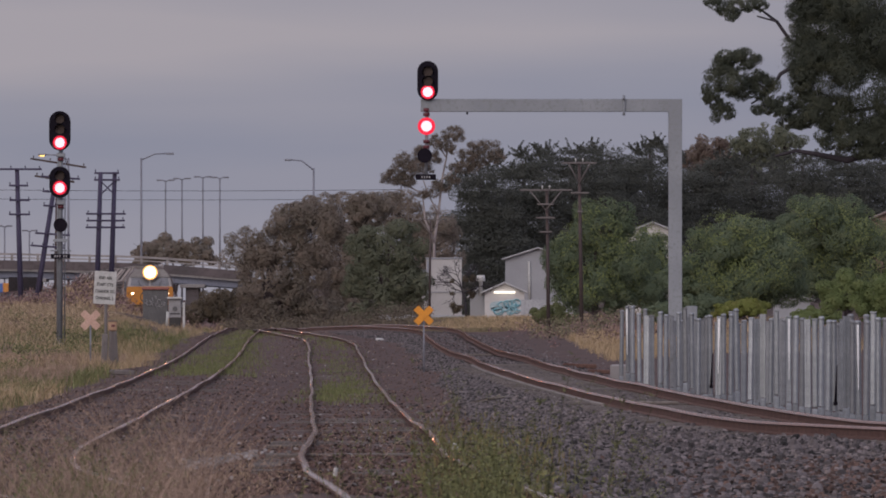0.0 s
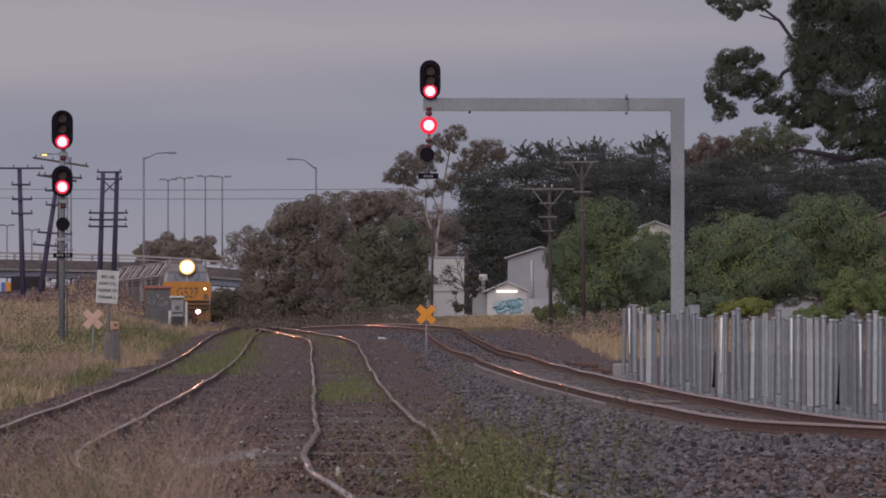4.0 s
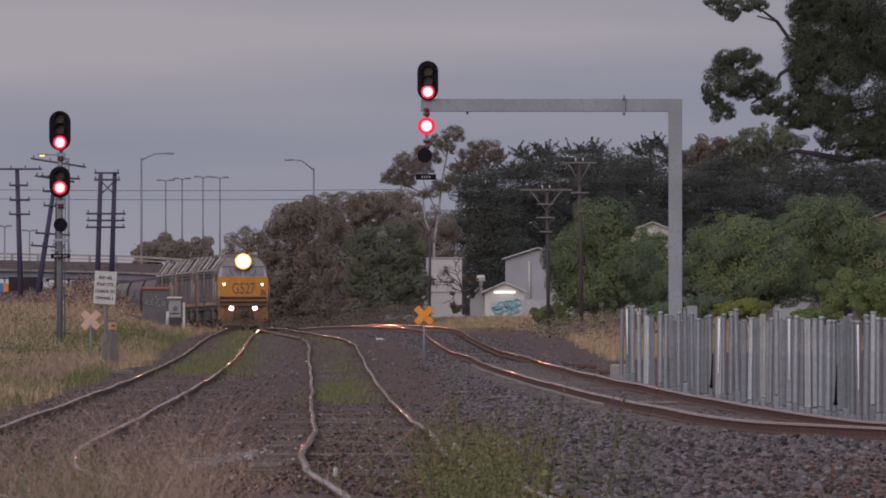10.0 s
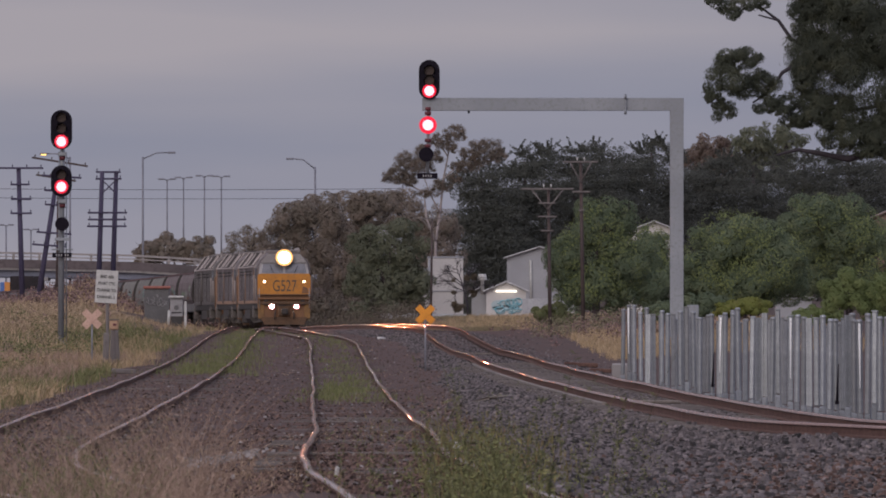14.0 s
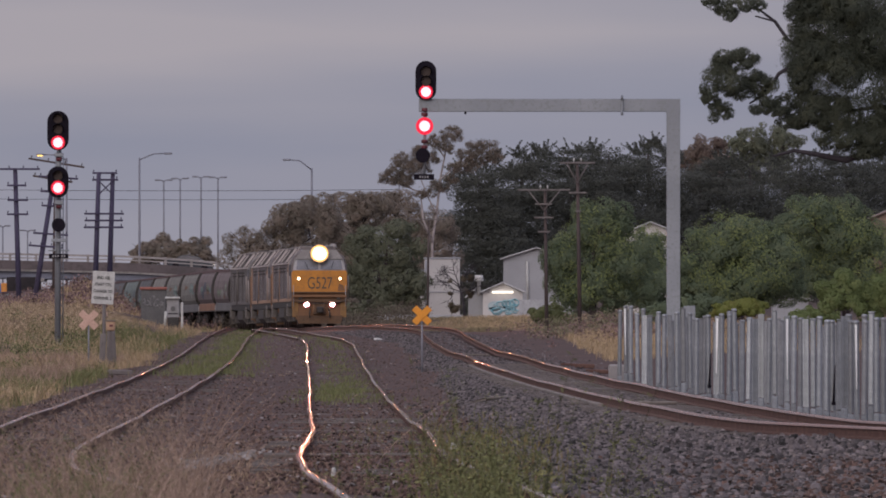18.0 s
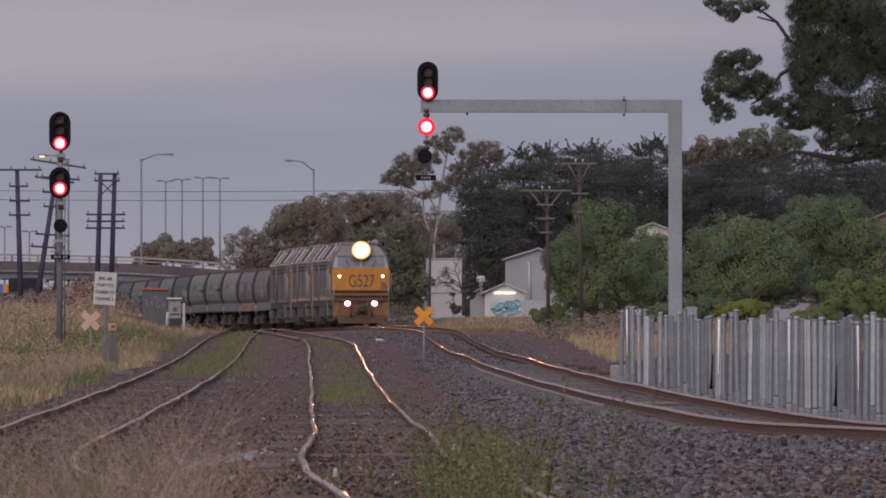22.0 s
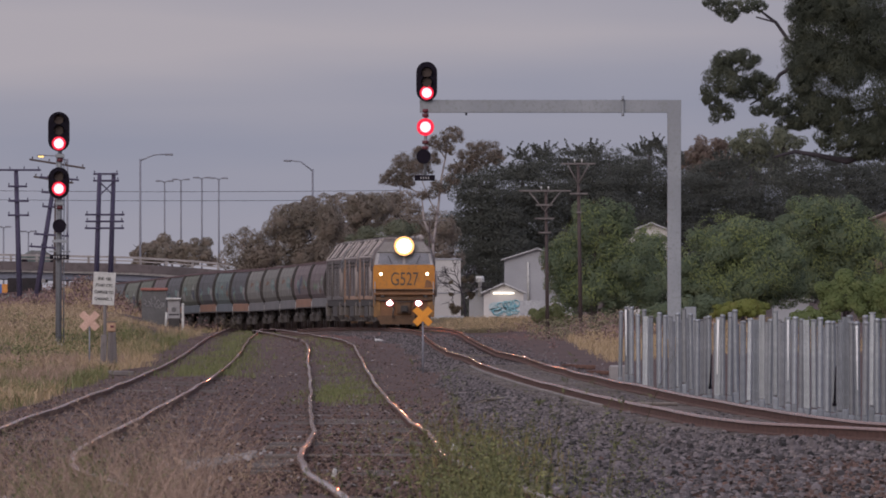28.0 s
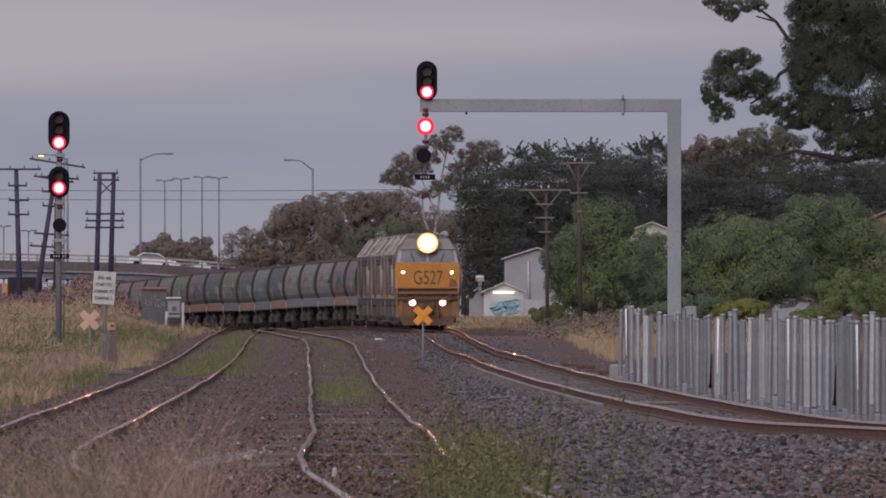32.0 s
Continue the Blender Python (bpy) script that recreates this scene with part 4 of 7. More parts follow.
pole(-71.701, 14.265, -0.572, 1700.0, [(13.296, 1.817, 0), (12.327, 1.817, 0)])


# ------------------------------------------------------------------ street lamps on the far road


def street_lamp(x, zt, zb, D, arms, label, lit=False):
    s = thing("street_lamp", (x, D, 0), label, "street lamp", "street lamps")
    part("pole", Geo(True).tube([(0, 0, zb - 6), (0, 0, zt)], [0.13, 0.09], 8), RAILING_DARK, s)
    for dx, dz in arms:
        a = part("arm", Geo(True).tube([(0, 0, zt - 0.2), (dx * 0.5, 0, zt + dz * 0.85), (dx, 0, zt + dz)], 0.06, 7), RAILING_DARK, s)
        part("lantern", Geo().box((dx * 1.06, 0, zt + dz - 0.03), (0.75, 0.32, 0.2), 0, 0.06), RAILING_DARK, a)
        if lit:
            part("lens", Geo().box((dx * 1.06, -0.1, zt + dz - 0.13), (0.5, 0.26, 0.1), 0, 0.03), SODIUM, a, "glowing amber lens")


street_lamp(-28.724, 14.706, 4.54, 1510.0, [(2.582, 0.43)], "tall grey street lamp with one curved arm")
street_lamp(-12.318, 13.738, 4.54, 1510.0, [(-2.259, 0.807)], "tall grey street lamp with one curved arm")
street_lamp(-4.481, 13.841, 4.878, 1700.0, [(2.18, 0.727)], "tall grey street lamp behind gum leaves")
street_lamp(-34.981, 16.028, 6.125, 2000.0, [(-0.712, 0.071), (0.712, 0.071)], "tall grey street lamp with twin lanterns")
street_lamp(-32.915, 16.242, 6.125, 2000.0, [(-0.712, 0.071), (0.712, 0.071)], "tall grey street lamp with twin lanterns")
street_lamp(-30.279, 16.455, 6.125, 2000.0, [(-0.712, 0.071), (0.712, 0.071)], "tall grey street lamp with twin lanterns")
street_lamp(-28.142, 16.384, 6.125, 2000.0, [(-0.712, 0.071), (0.712, 0.071)], "tall grey street lamp with twin lanterns")
street_lamp(-35.663, 14.706, 4.54, 1510.0, [(-2.367, 0.323)], "street lamp with a glowing amber lantern", True)
street_lamp(-55.286, 10.257, 5.412, 2000.0, [(-0.57, 0.071), (0.57, 0.071)], "far grey street lamp with twin lanterns")
street_lamp(-52.152, 9.687, 5.412, 2000.0, [(-0.57, 0.071), (0.57, 0.071)], "far grey street lamp with twin lanterns")


# ------------------------------------------------------------------ road bridge


def fall(x):
    """How far the bridge deck lies above or below its mean level."""
    return float(np.interp(x, (-430, -64, -42, -29.6, -24.5, -20.5, -18), (0.75, 0.68, 0.53, 0.27, -0.03, -0.37, -0.55)))


def bridge():
    b = thing("road_bridge", (0, 1500.0, 0), "long concrete road bridge over the railway", "bridge", kind="structure")
    x0, x1 = -430.0, -18.114
    knots = [x0, -60.0] + [float(v) for v in np.linspace(-50, x1, 18)]

    def slab(name, zt, zb, depth, y, material):
        g = Geo()
        for xa, xb in zip(knots, knots[1:]):
            k = len(g.v)
            for yy in (y - depth / 2, y + depth / 2):
                g.v += [(xa, yy, zb + fall(xa)), (xb, yy, zb + fall(xb)), (xb, yy, zt + fall(xb)), (xa, yy, zt + fall(xa))]
            g.f += [(k, k + 1, k + 2, k + 3), (k + 7, k + 6, k + 5, k + 4), (k + 3, k + 2, k + 6, k + 7), (k + 4, k + 5, k + 1, k)]
            if xa == knots[0]:
                g.f.append((k, k + 3, k + 7, k + 4))
            if xb == knots[-1]:
                g.f.append((k + 1, k + 5, k + 6, k + 2))
        return part(name, quick_mesh(name, g.v, g.f, material), None, b)
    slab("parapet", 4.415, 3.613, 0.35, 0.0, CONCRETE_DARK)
    slab("deck", 4.041, 3.4, 11.0, 5.4, CONCRETE)
    slab("girder", 3.4, 2.758, 0.5, 0.6, STEEL_GIRDER)
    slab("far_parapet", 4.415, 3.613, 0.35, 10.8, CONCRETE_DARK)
    slab("inner_girder", 3.4, 2.652, 0.5, 6.0, STEEL_GIRDER)
    slab("top_rail", 5.109, 4.922, 0.12, -0.05, RAILING)
    slab("low_rail", 4.735, 4.629, 0.1, -0.05, RAILING)
    for i in range(64):
        x = x1 - 0.6 - i * 2.45
        if x < x0:
            break
        part("railing_post", Geo().box((x, 0.05, 4.735 + fall(x)), (0.24, 0.14, 0.8), 0, 0.02), RAILING, b)
    for x in (-405, -350, -298, -245, -191, -143, -106, -79, -64.3, -49.4, -38.7, -23.7, -18.4):
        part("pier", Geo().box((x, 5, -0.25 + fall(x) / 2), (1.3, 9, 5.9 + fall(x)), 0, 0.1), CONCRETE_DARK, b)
        part("pier_cap", Geo().box((x, 5, 2.6 + fall(x)), (2.4, 10, 0.35), 0, 0.05), CONCRETE, b)
    # abutment is coloured near black for the shade below the bridge
    part("abutment", Geo().box((-39.6, 4.0, 0.3), (3.0, 8.2, 6.1), 0, 0.1), UNDERCROFT, b)
    # approach bank behind the trees
    part("approach_wall", Geo().box((-18.114 + 110, 6, 0.6), (220, 12, 4.6), 0, 0.1), CONCRETE_DARK, b)


bridge()


# ------------------------------------------------------------------ buildings beyond the track


def gable(name, x0, x1, ze, zr, zb, D, depth, wall, roof, label):
    """A gabled block between x0 and x1, with eaves at ze, ridge at zr and ground at zb."""
    w = x1 - x0
    s = thing(name, ((x0 + x1) / 2, D, 0), label, "building")
    part("wall", Geo().prism([(-w / 2, zb - 1.5), (w / 2, zb - 1.5), (w / 2, ze), (0, zr), (-w / 2, ze)], 0, depth), wall, s)
    for sg in (-1, 1):
        a = math.atan2(zr - ze, w / 2)
        ln = math.hypot(zr - ze, w / 2) + 0.3
        r = part("roof", Geo().box((0, 0, 0), (ln, depth + 0.6, 0.1), 0, 0.02), roof, s)
        r.matrix_basis = pose(sg * (w / 4 + 0.08), depth / 2, (ze + zr) / 2 + 0.04, 0, math.degrees(a) * sg, 0)
    return s


WALL_CREAM = mat("pale_weatherboard", (0.52, 0.49, 0.48), (0.44, 0.42, 0.41), 0.8, 0.0, 0.5, 6, 0.1, 0.02, c3=(0.45, 0.42, 0.405))
WALL_GREY = mat("pale_grey_cladding", (0.31, 0.31, 0.33), (0.26, 0.26, 0.28), 0.7, 0.0, 0.5, 6, 0.1, 0.02, c3=(0.27, 0.265, 0.28))
ROOF_IRON = mat("pale_corrugated_roof", (0.4, 0.39, 0.4), (0.32, 0.31, 0.32), 0.6, 0.2, 1, 8, 0.1, 0.02)
GRAFFITI_PALE = mat("pale_blue_graffiti_fill", (0.33, 0.43, 0.47), (0.4, 0.45, 0.47), 0.7)
GRAFFITI = mat("blue_graffiti_paint", (0.12, 0.34, 0.42), (0.3, 0.42, 0.45), 0.6)
TIN = mat("zinc_fence_sheet", (0.4, 0.4, 0.42), (0.33, 0.33, 0.35), 0.6, 0.2, 1, 8, 0.1, 0.02)


def buildings():
    h = thing("white_house", (-0.08, 1050, 0), "plain white rendered house wall with a flat parapet", "building")
    part("wall", Geo().box((0.15, 4, 1.3), (2.35, 8, 5.6), 0, 0.03), WALL_CREAM, h)
    part("parapet", Geo().box((0.15, 4, 4.13), (2.45, 8.1, 0.12), 0, 0.03), WALL_GREY, h)
    part("side_wing", Geo().box((-1.15, 3, 0.9), (0.34, 6, 4.8), 0, 0.03), WALL_CREAM, h)
    part("wing_cap", Geo().box((-1.17, 3, 3.34), (0.44, 6.1, 0.1), 0, 0.02), WALL_GREY, h)
    part("corner_pipe", Geo(True).tube([(-0.93, -0.08, 4.0), (-0.95, -0.08, 0.2)], 0.06, 8), WALL_GREY, h)
    part("plinth_band", Geo().box((0.15, -0.03, 1.9), (2.3, 0.05, 0.07), 0, 0.01), WALL_GREY, h)
    h2 = gable("grey_house", 4.112, 8.373, 4.073, 4.74, 0.368, 1040.0, 9, WALL_GREY, ROOF_IRON, "pale grey two-storey house with a gable roof")
    part("downpipe", Geo(True).tube([(-0.6, -0.08, 3.925), (-0.55, -0.08, 1.109)], 0.08, 8), WHITE_PAINT, h2)
    sh = gable("garden_shed", 2.636, 5.13, 1.886, 2.42, 0.354, 1000.0, 3.2, WALL_CREAM, ROOF_IRON, "small pale shed with blue graffiti and a lit tube lamp")
    part("tube_lamp", Geo().box((0, -0.1, 1.886), (1.318, 0.12, 0.11), 0, 0.02), TUBE, sh, "glowing fluorescent tube")
    rnd = random.Random(3)
    for gx, gz, gw, gh in ((-0.5, 548, 0.9, 0.62), (0.45, 546, 1.0, 0.7), (0.0, 554, 1.9, 0.4)):
        part("graffiti_patch", disc(Geo(), (0, 0), 1.0, -0.012, -0.004, 14), GRAFFITI_PALE, sh, "pale blue graffiti fill").matrix_basis = pose(gx, 0, 2.02 - (gz - 520) * 0.03562) @ Matrix.Diagonal((gw / 2, 1, gh / 2, 1))
    for i in range(17):
        cx, cz, r = rnd.uniform(-0.95, 1.0), 0.96 + rnd.uniform(-0.3, 0.28), rnd.uniform(0.14, 0.3)
        a0 = rnd.uniform(0, 6.28)
        pts = [(cx + r * math.cos(a0 + t), -0.03, cz + r * 0.8 * math.sin(a0 + t)) for t in np.linspace(0, 4.4, 10)]
        part("scrawl", Geo(True).tube(pts, 0.045, 5), GRAFFITI, sh, "looping blue graffiti stroke")
    ann = gable("annexe", 1.713, 2.713, 1.6, 2.028, 0.422, 1002.0, 3, WALL_GREY, ROOF_IRON, "low blue-grey lean-to beside the shed")
    ob = new("chimney_vent", Geo(True).tube([(0, 0, 0), (0, 0, 0.9), (0, 0, 0.92), (0, 0, 1.3)], [0.12, 0.12, 0.3, 0.24], 10).mesh("chimney_vent", WHITE_PAINT))
    ob.matrix_basis = pose(2.389, 1001, 1.672)
    tagged(ob, "white round roof vent", "vent")
    f = thing("sheet_fence", (0, 0, 0), "low pale zinc sheet fence beside the shed", "fence")
    for i in range(14):
        x0 = 4.973 + i * 0.24
        part("sheet", Geo().box((x0, 990.0, 0.898), (0.235, 0.05, 1.058), 0, 0.01), TIN, f)
    f2 = thing("sheet_fence", (0, 0, 0), "low pale zinc sheet fence beside the track", "fence")
    for i in range(22):
        x0 = -3.83 + i * 0.24
        part("sheet", Geo().box((x0, 960.0, 0.174), (0.235, 0.05, 0.684), 0, 0.01), TIN, f2)
    gable("far_house", 11.613, 14.819, 5.626, 6.232, 0.425, 1000.0, 8, WALL_CREAM, ROOF_IRON, "pale roofed house showing above the trees")
    gable("tan_house", 26.396, 30.493, 6.196, 7.051, 0.425, 1000.0, 8, BRICK_TAN, ROOF_TILE, "tan roofed house behind green trees")
    gable("low_shed", 15.9, 17.6, 1.5, 1.68, 0.496, 760.0, 4, WALL_GREY, ROOF_IRON, "low grey shed roof behind shrubs")


BRICK_TAN = mat("tan_brick", (0.26, 0.18, 0.14), (0.2, 0.14, 0.11), 0.85)
ROOF_TILE = mat("brown_roof_tile", (0.17, 0.12, 0.11), (0.13, 0.09, 0.08), 0.8)
buildings()

# containers seen under the bridge
for x, w, m, lb in ((-49.501, 0.91, (0.6, 0.25, 0.06), "orange"), (-50.142, 0.52, (0.08, 0.16, 0.4), "blue")):
    ob = new("shipping_container", Geo().box((0, 0, 0), (w, 2.4, 2.6), 0, 0.04).mesh("shipping_container", mat(lb + "_container_paint", m)))
    ob.matrix_basis = pose(x, 1800, 1.65)
    tagged(ob, lb + " shipping container standing beyond the bridge", "container", "containers")


# ------------------------------------------------------------------ trees


def leaf_cloud(lobes, count, size, seed, droop=0.0, gap=0.0, fill=0.35, slim=0.42, fuzz=0.2):
    """Many small leaf sprays over the lobes (centre, radii); gap thins them in clumps so that sky shows through."""
    rng = np.random.default_rng(seed)
    vols = np.array([r[0] * r[2] + 0.3 * r[0] * r[1] for c, r in lobes])
    nums = np.maximum((count * vols / vols.sum()).astype(int), 9)
    cen = np.repeat(np.array([c for c, r in lobes]), nums, axis=0)
    rad = np.repeat(np.array([r for c, r in lobes]), nums, axis=0)
    n = len(cen)
    nrm = rng.normal(size=(n, 3))
    nrm /= np.linalg.norm(nrm, axis=1)[:, None]
    p = cen + nrm * rad * np.sqrt(rng.uniform(fill, 1, n))[:, None] + rng.normal(size=(n, 3)) * fuzz * rad[:, 2:3]
    if gap:
        q = p / (0.55 * np.maximum(rad[:, 2:3], 0.35))
        ph = rng.uniform(0, 6, 6)
        field = np.sin(q[:, 0] * 1.7 + ph[0]) * np.sin(q[:, 2] * 2.1 + ph[1]) + 0.7 * np.sin(q[:, 0] * 3.9 + q[:, 2] * 2.3 + ph[2]) * np.sin(q[:, 1] * 2.2 + ph[3]) + 0.4 * np.sin(q[:, 2] * 6.1 - q[:, 0] * 4.3 + ph[4])
        keep = field > -1.3 + 2.1 * gap
        p, n = p[keep], int(keep.sum())
    d = rng.uniform(-1, 1, (n, 3))
    d[:, 2] -= droop
    nrm = nrm[keep] if gap else nrm
    d -= 0.85 * np.sum(d * nrm, axis=1)[:, None] * nrm
    d /= np.linalg.norm(d, axis=1)[:, None]
    w = np.cross(d, nrm + 0.3 * rng.normal(size=(n, 3)))
    turn = np.sum(np.cross(d, w) * nrm, axis=1) > 0
    w[turn] *= -1
    w /= np.linalg.norm(w, axis=1)[:, None]
    ln = (size * rng.uniform(0.6, 1.5, n))[:, None]
    w = w * ln * slim
    tris = np.stack([p - w, p + d * ln * 0.3 + w, p + d * ln], axis=1).reshape(-1, 3)
    soft = nrm * 0.85 + rng.normal(size=(n, 3)) * 0.1 + np.array([0, -0.1, 0.45])
    soft /= np.linalg.norm(soft, axis=1)[:, None]
    return tris.tolist(), np.arange(3 * n).reshape(-1, 3).tolist(), np.repeat(soft, 3, axis=0).tolist()


def tree(name, x, zb, D, lobes, count, size, leaves, bark, label, trunk=0.25, droop=0.0, gap=0.0, seed=1, group="", fork=0.35, category="tree", fill=0.86, slim=0.42, limb=0.55, limbs=(), fuzz=0.055, flat=False, clumps=(22, 0.16, 0.4), tips=None):
    """A tree at (x, D) with its foot at height zb. lobes: (x, z, half width, half height) in metres; depth is taken as round."""
    rnd = random.Random(seed)
    if zb is None:
        zb = float(ground_z(x, D))
    t = thing(name, (x, D, 0), label, category, group)
    ls = []
    for lx, lz, rw, rh in lobes:
        dep = rw * rnd.uniform(0.7, 1.0)
        ls.append(((lx - x, rnd.uniform(-0.3, 0.3) * rw, lz), (rw, dep, rh)))
    # sub-lobes make the outline uneven
    subs = []
    for c, r in ls:
        if r[0] < 0.25:
            subs.append((c, r))
            continue
        subs.append((c, tuple(q * 0.72 for q in r)))
        for _ in range(clumps[0]):
            a, b = rnd.uniform(0, 2 * math.pi), rnd.uniform(-0.9, 1)
            q = math.sqrt(1 - b * b)
            kk, far = rnd.uniform(*clumps[1:]), rnd.uniform(0.55, 0.98)
            subs.append(((c[0] + math.cos(a) * q * r[0] * far, c[1] + math.sin(a) * q * r[1] * far, c[2] + b * r[2] * far), tuple(u * kk for u in (min(r[0], r[2] * 1.3), min(r[1], r[2] * 1.3), min(r[2], r[0] * 1.1)))))
    if flat:
        subs = [(c, (r[0] * 1.45, r[1] * 1.45, r[2] * 0.62)) if r[0] > 0.25 else (c, r) for c, r in subs]
    v, f, soft = leaf_cloud(subs, int(count * 5.4), size * 0.41, seed, droop, gap, fill, slim * 1.35, fuzz)
    g = Geo(True)
    zmid = zb + (max(c[2] for c, r in ls) - zb) * fork
    g.tube([(0, 0, zb - 0.5), (0.06, 0, zb + (zmid - zb) * 0.5), (0, 0, zmid)], [trunk, trunk * 0.85, trunk * 0.72], 9)
    part("trunk", g, bark, t)
    for way in limbs:
        part("limb", Geo(True).tube([(a - x, 0.1 * j, b) for j, (a, b, q) in enumerate(way)], [q for a, b, q in way], 7), bark, t)
    for c, r in ([] if limbs else ls):
        mid = Vector((c[0] * 0.28, c[1] * 0.28, zmid + (c[2] - zmid) * 0.62))
        gl = Geo(True)
        gl.tube([(0, 0, zmid - 0.1), tuple(mid), c], [trunk * limb, trunk * limb * 0.64, trunk * limb * 0.25], 7)
        for _ in range(4):
            e = (c[0] + rnd.uniform(-0.8, 0.8) * r[0], c[1] + rnd.uniform(-0.7, 0.7) * r[1], c[2] + rnd.uniform(-0.5, 0.8) * r[2])
            gl.tube([tuple(mid.lerp(Vector(c), rnd.uniform(0.3, 0.95))), e], [trunk * 0.16, trunk * 0.05], 5)
        part("limb", gl, bark, t)
    me = quick_mesh("crown", v, f, leaves, True)
    me.normals_split_custom_set_from_vertices(soft)
    part("crown", me, None, t)
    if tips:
        # paler leaf layer, set higher and further forward than the crown's lobes
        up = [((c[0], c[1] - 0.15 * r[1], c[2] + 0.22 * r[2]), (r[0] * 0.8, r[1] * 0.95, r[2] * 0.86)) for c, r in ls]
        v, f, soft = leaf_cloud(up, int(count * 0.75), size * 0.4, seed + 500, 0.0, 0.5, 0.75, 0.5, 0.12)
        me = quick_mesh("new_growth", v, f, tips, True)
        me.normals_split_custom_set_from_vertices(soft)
        part("new_growth", me, None, t, "paler yellow-green leaves on the crown's upper front")
    return t


# rusty and dull green trees behind the train
tree("bushy_tree", -11.297, -0.129, 1010.0, [(-12.377, 4.728, 1.511, 1.871), (-11.297, 2.57, 2.159, 2.519), (-9.858, 6.167, 1.799, 1.511), (-8.059, 5.448, 2.159, 2.519), (-8.779, 2.57, 2.159, 2.698), (-10.938, 0.771, 2.159, 1.079), (-8.059, 0.699, 2.159, 1.007)], 14500, 0.24, LEAF_OLIVE, BARK, "bushy olive-brown tree behind the railway", 0.3, 0.2, 0.2, 11, "trees behind the railway")
tree("bushy_tree", -6.076, -0.188, 1040.0, [(-6.446, 6.666, 2.038, 1.556), (-4.964, 7.037, 1.667, 1.408), (-6.817, 3.702, 2.038, 3.334), (-8.299, 7.037, 1.482, 1.037), (-6.446, 0.664, 1.852, 1.037)], 11500, 0.24, LEAF_OLIVE, BARK, "bushy olive-brown tree with an uneven top", 0.3, 0.2, 0.32, 12, "trees behind the railway")
tree("bushy_tree", -3.527, -0.216, 1000.0, [(-3.349, 5.056, 2.209, 1.603), (-4.061, 2.562, 2.209, 2.494), (-2.28, 2.562, 1.603, 2.351), (-5.13, 3.987, 1.247, 1.781), (-2.992, 0.603, 1.781, 0.855), (-4.773, 0.568, 1.425, 0.855)], 12500, 0.24, LEAF_MID, BARK, "dense dull green tree behind the railway", 0.3, 0.1, 0.3, 13, "trees behind the railway")
tree("bushy_tree", -26.341, None, 1560.0, [(-29.119, 5.74, 1.667, 1.445), (-26.897, 6.018, 2.223, 1.445), (-24.118, 5.851, 2.112, 1.334)], 3500, 0.4, LEAF_OLIVE, BARK, "low olive tree behind the bridge", 0.3, 0.1, 0.2, 14, "trees behind the railway")
tree("scrub_bush", -15.919, -0.544, 1120.0, [(-17.315, 0.414, 1.197, 0.958), (-15.919, 0.853, 1.596, 1.357), (-14.323, 1.052, 1.596, 1.596), (-15.121, 0.055, 1.995, 0.798)], 4500, 0.26, LEAF_SCRUB, BARK, "brown-green scrub below the end of the bridge", 0.08, 0.0, 0.25, 16, "", 0.3, "shrub")
tree("scrub_bush", -19.828, -0.608, 1150.0, [(-19.828, 0.375, 1.639, 0.819), (-21.466, 0.211, 1.639, 0.819)], 2200, 0.26, LEAF_SCRUB, BARK, "brown scrub below the bridge", 0.08, 0.0, 0.25, 17, "", 0.3, "shrub")
# tall gum with pale limbs
tree("gum_tree", -0.529, -0.038, 1060.0, [(0.604, 12.423, 0.906, 0.566), (-0.453, 12.007, 0.68, 0.491), (2.794, 11.479, 1.208, 0.642), (3.474, 10.988, 0.604, 0.529), (1.699, 11.063, 0.68, 0.529), (-2.417, 10.761, 0.982, 0.604), (-3.512, 9.553, 0.755, 0.604), (-2.341, 9.326, 0.755, 0.491), (0.755, 9.402, 0.491, 0.378), (-1.473, 11.366, 0.529, 0.378), (-1.208, 8.458, 0.982, 0.378), (2.039, 10.157, 0.529, 0.378), (-1.661, 10.157, 1.133, 0.604), (-0.831, 10.837, 0.906, 0.491), (-2.945, 10.044, 0.755, 0.415), (2.303, 10.686, 0.906, 0.491), (0.302, 11.592, 0.831, 0.453), (-0.302, 8.949, 0.831, 0.415), (1.171, 10.233, 0.831, 0.453)],
     7500, 0.2, LEAF_GUM, BARK_PALE, "tall sparse gum tree with pale limbs", 0.12, 0.35, 0.3, 21, "", 0.1, "tree", 0.2, 0.32, 0.4,
     ([(-0.529, 1.095, 0.113), (-0.604, 5.248, 0.098), (-0.302, 7.136, 0.083), (-0.076, 9.402, 0.068), (0.227, 10.912, 0.053), (0.453, 12.234, 0.03)], [(-0.302, 7.136, 0.06), (-0.906, 8.269, 0.049), (-1.473, 9.78, 0.042), (-2.341, 10.61, 0.026)], [(-0.076, 9.402, 0.049), (0.793, 10.157, 0.042), (1.926, 10.912, 0.034), (2.945, 11.441, 0.023)], [(-0.906, 8.269, 0.06), (-2.039, 8.836, 0.045), (-3.361, 9.402, 0.03)], [(0.227, 10.912, 0.057), (-0.378, 11.819, 0.038)], [(0.793, 10.157, 0.045), (0.831, 9.326, 0.03)], [(-0.604, 5.248, 0.094), (-1.208, 6.759, 0.076), (-1.359, 8.345, 0.045)]), 0.3)
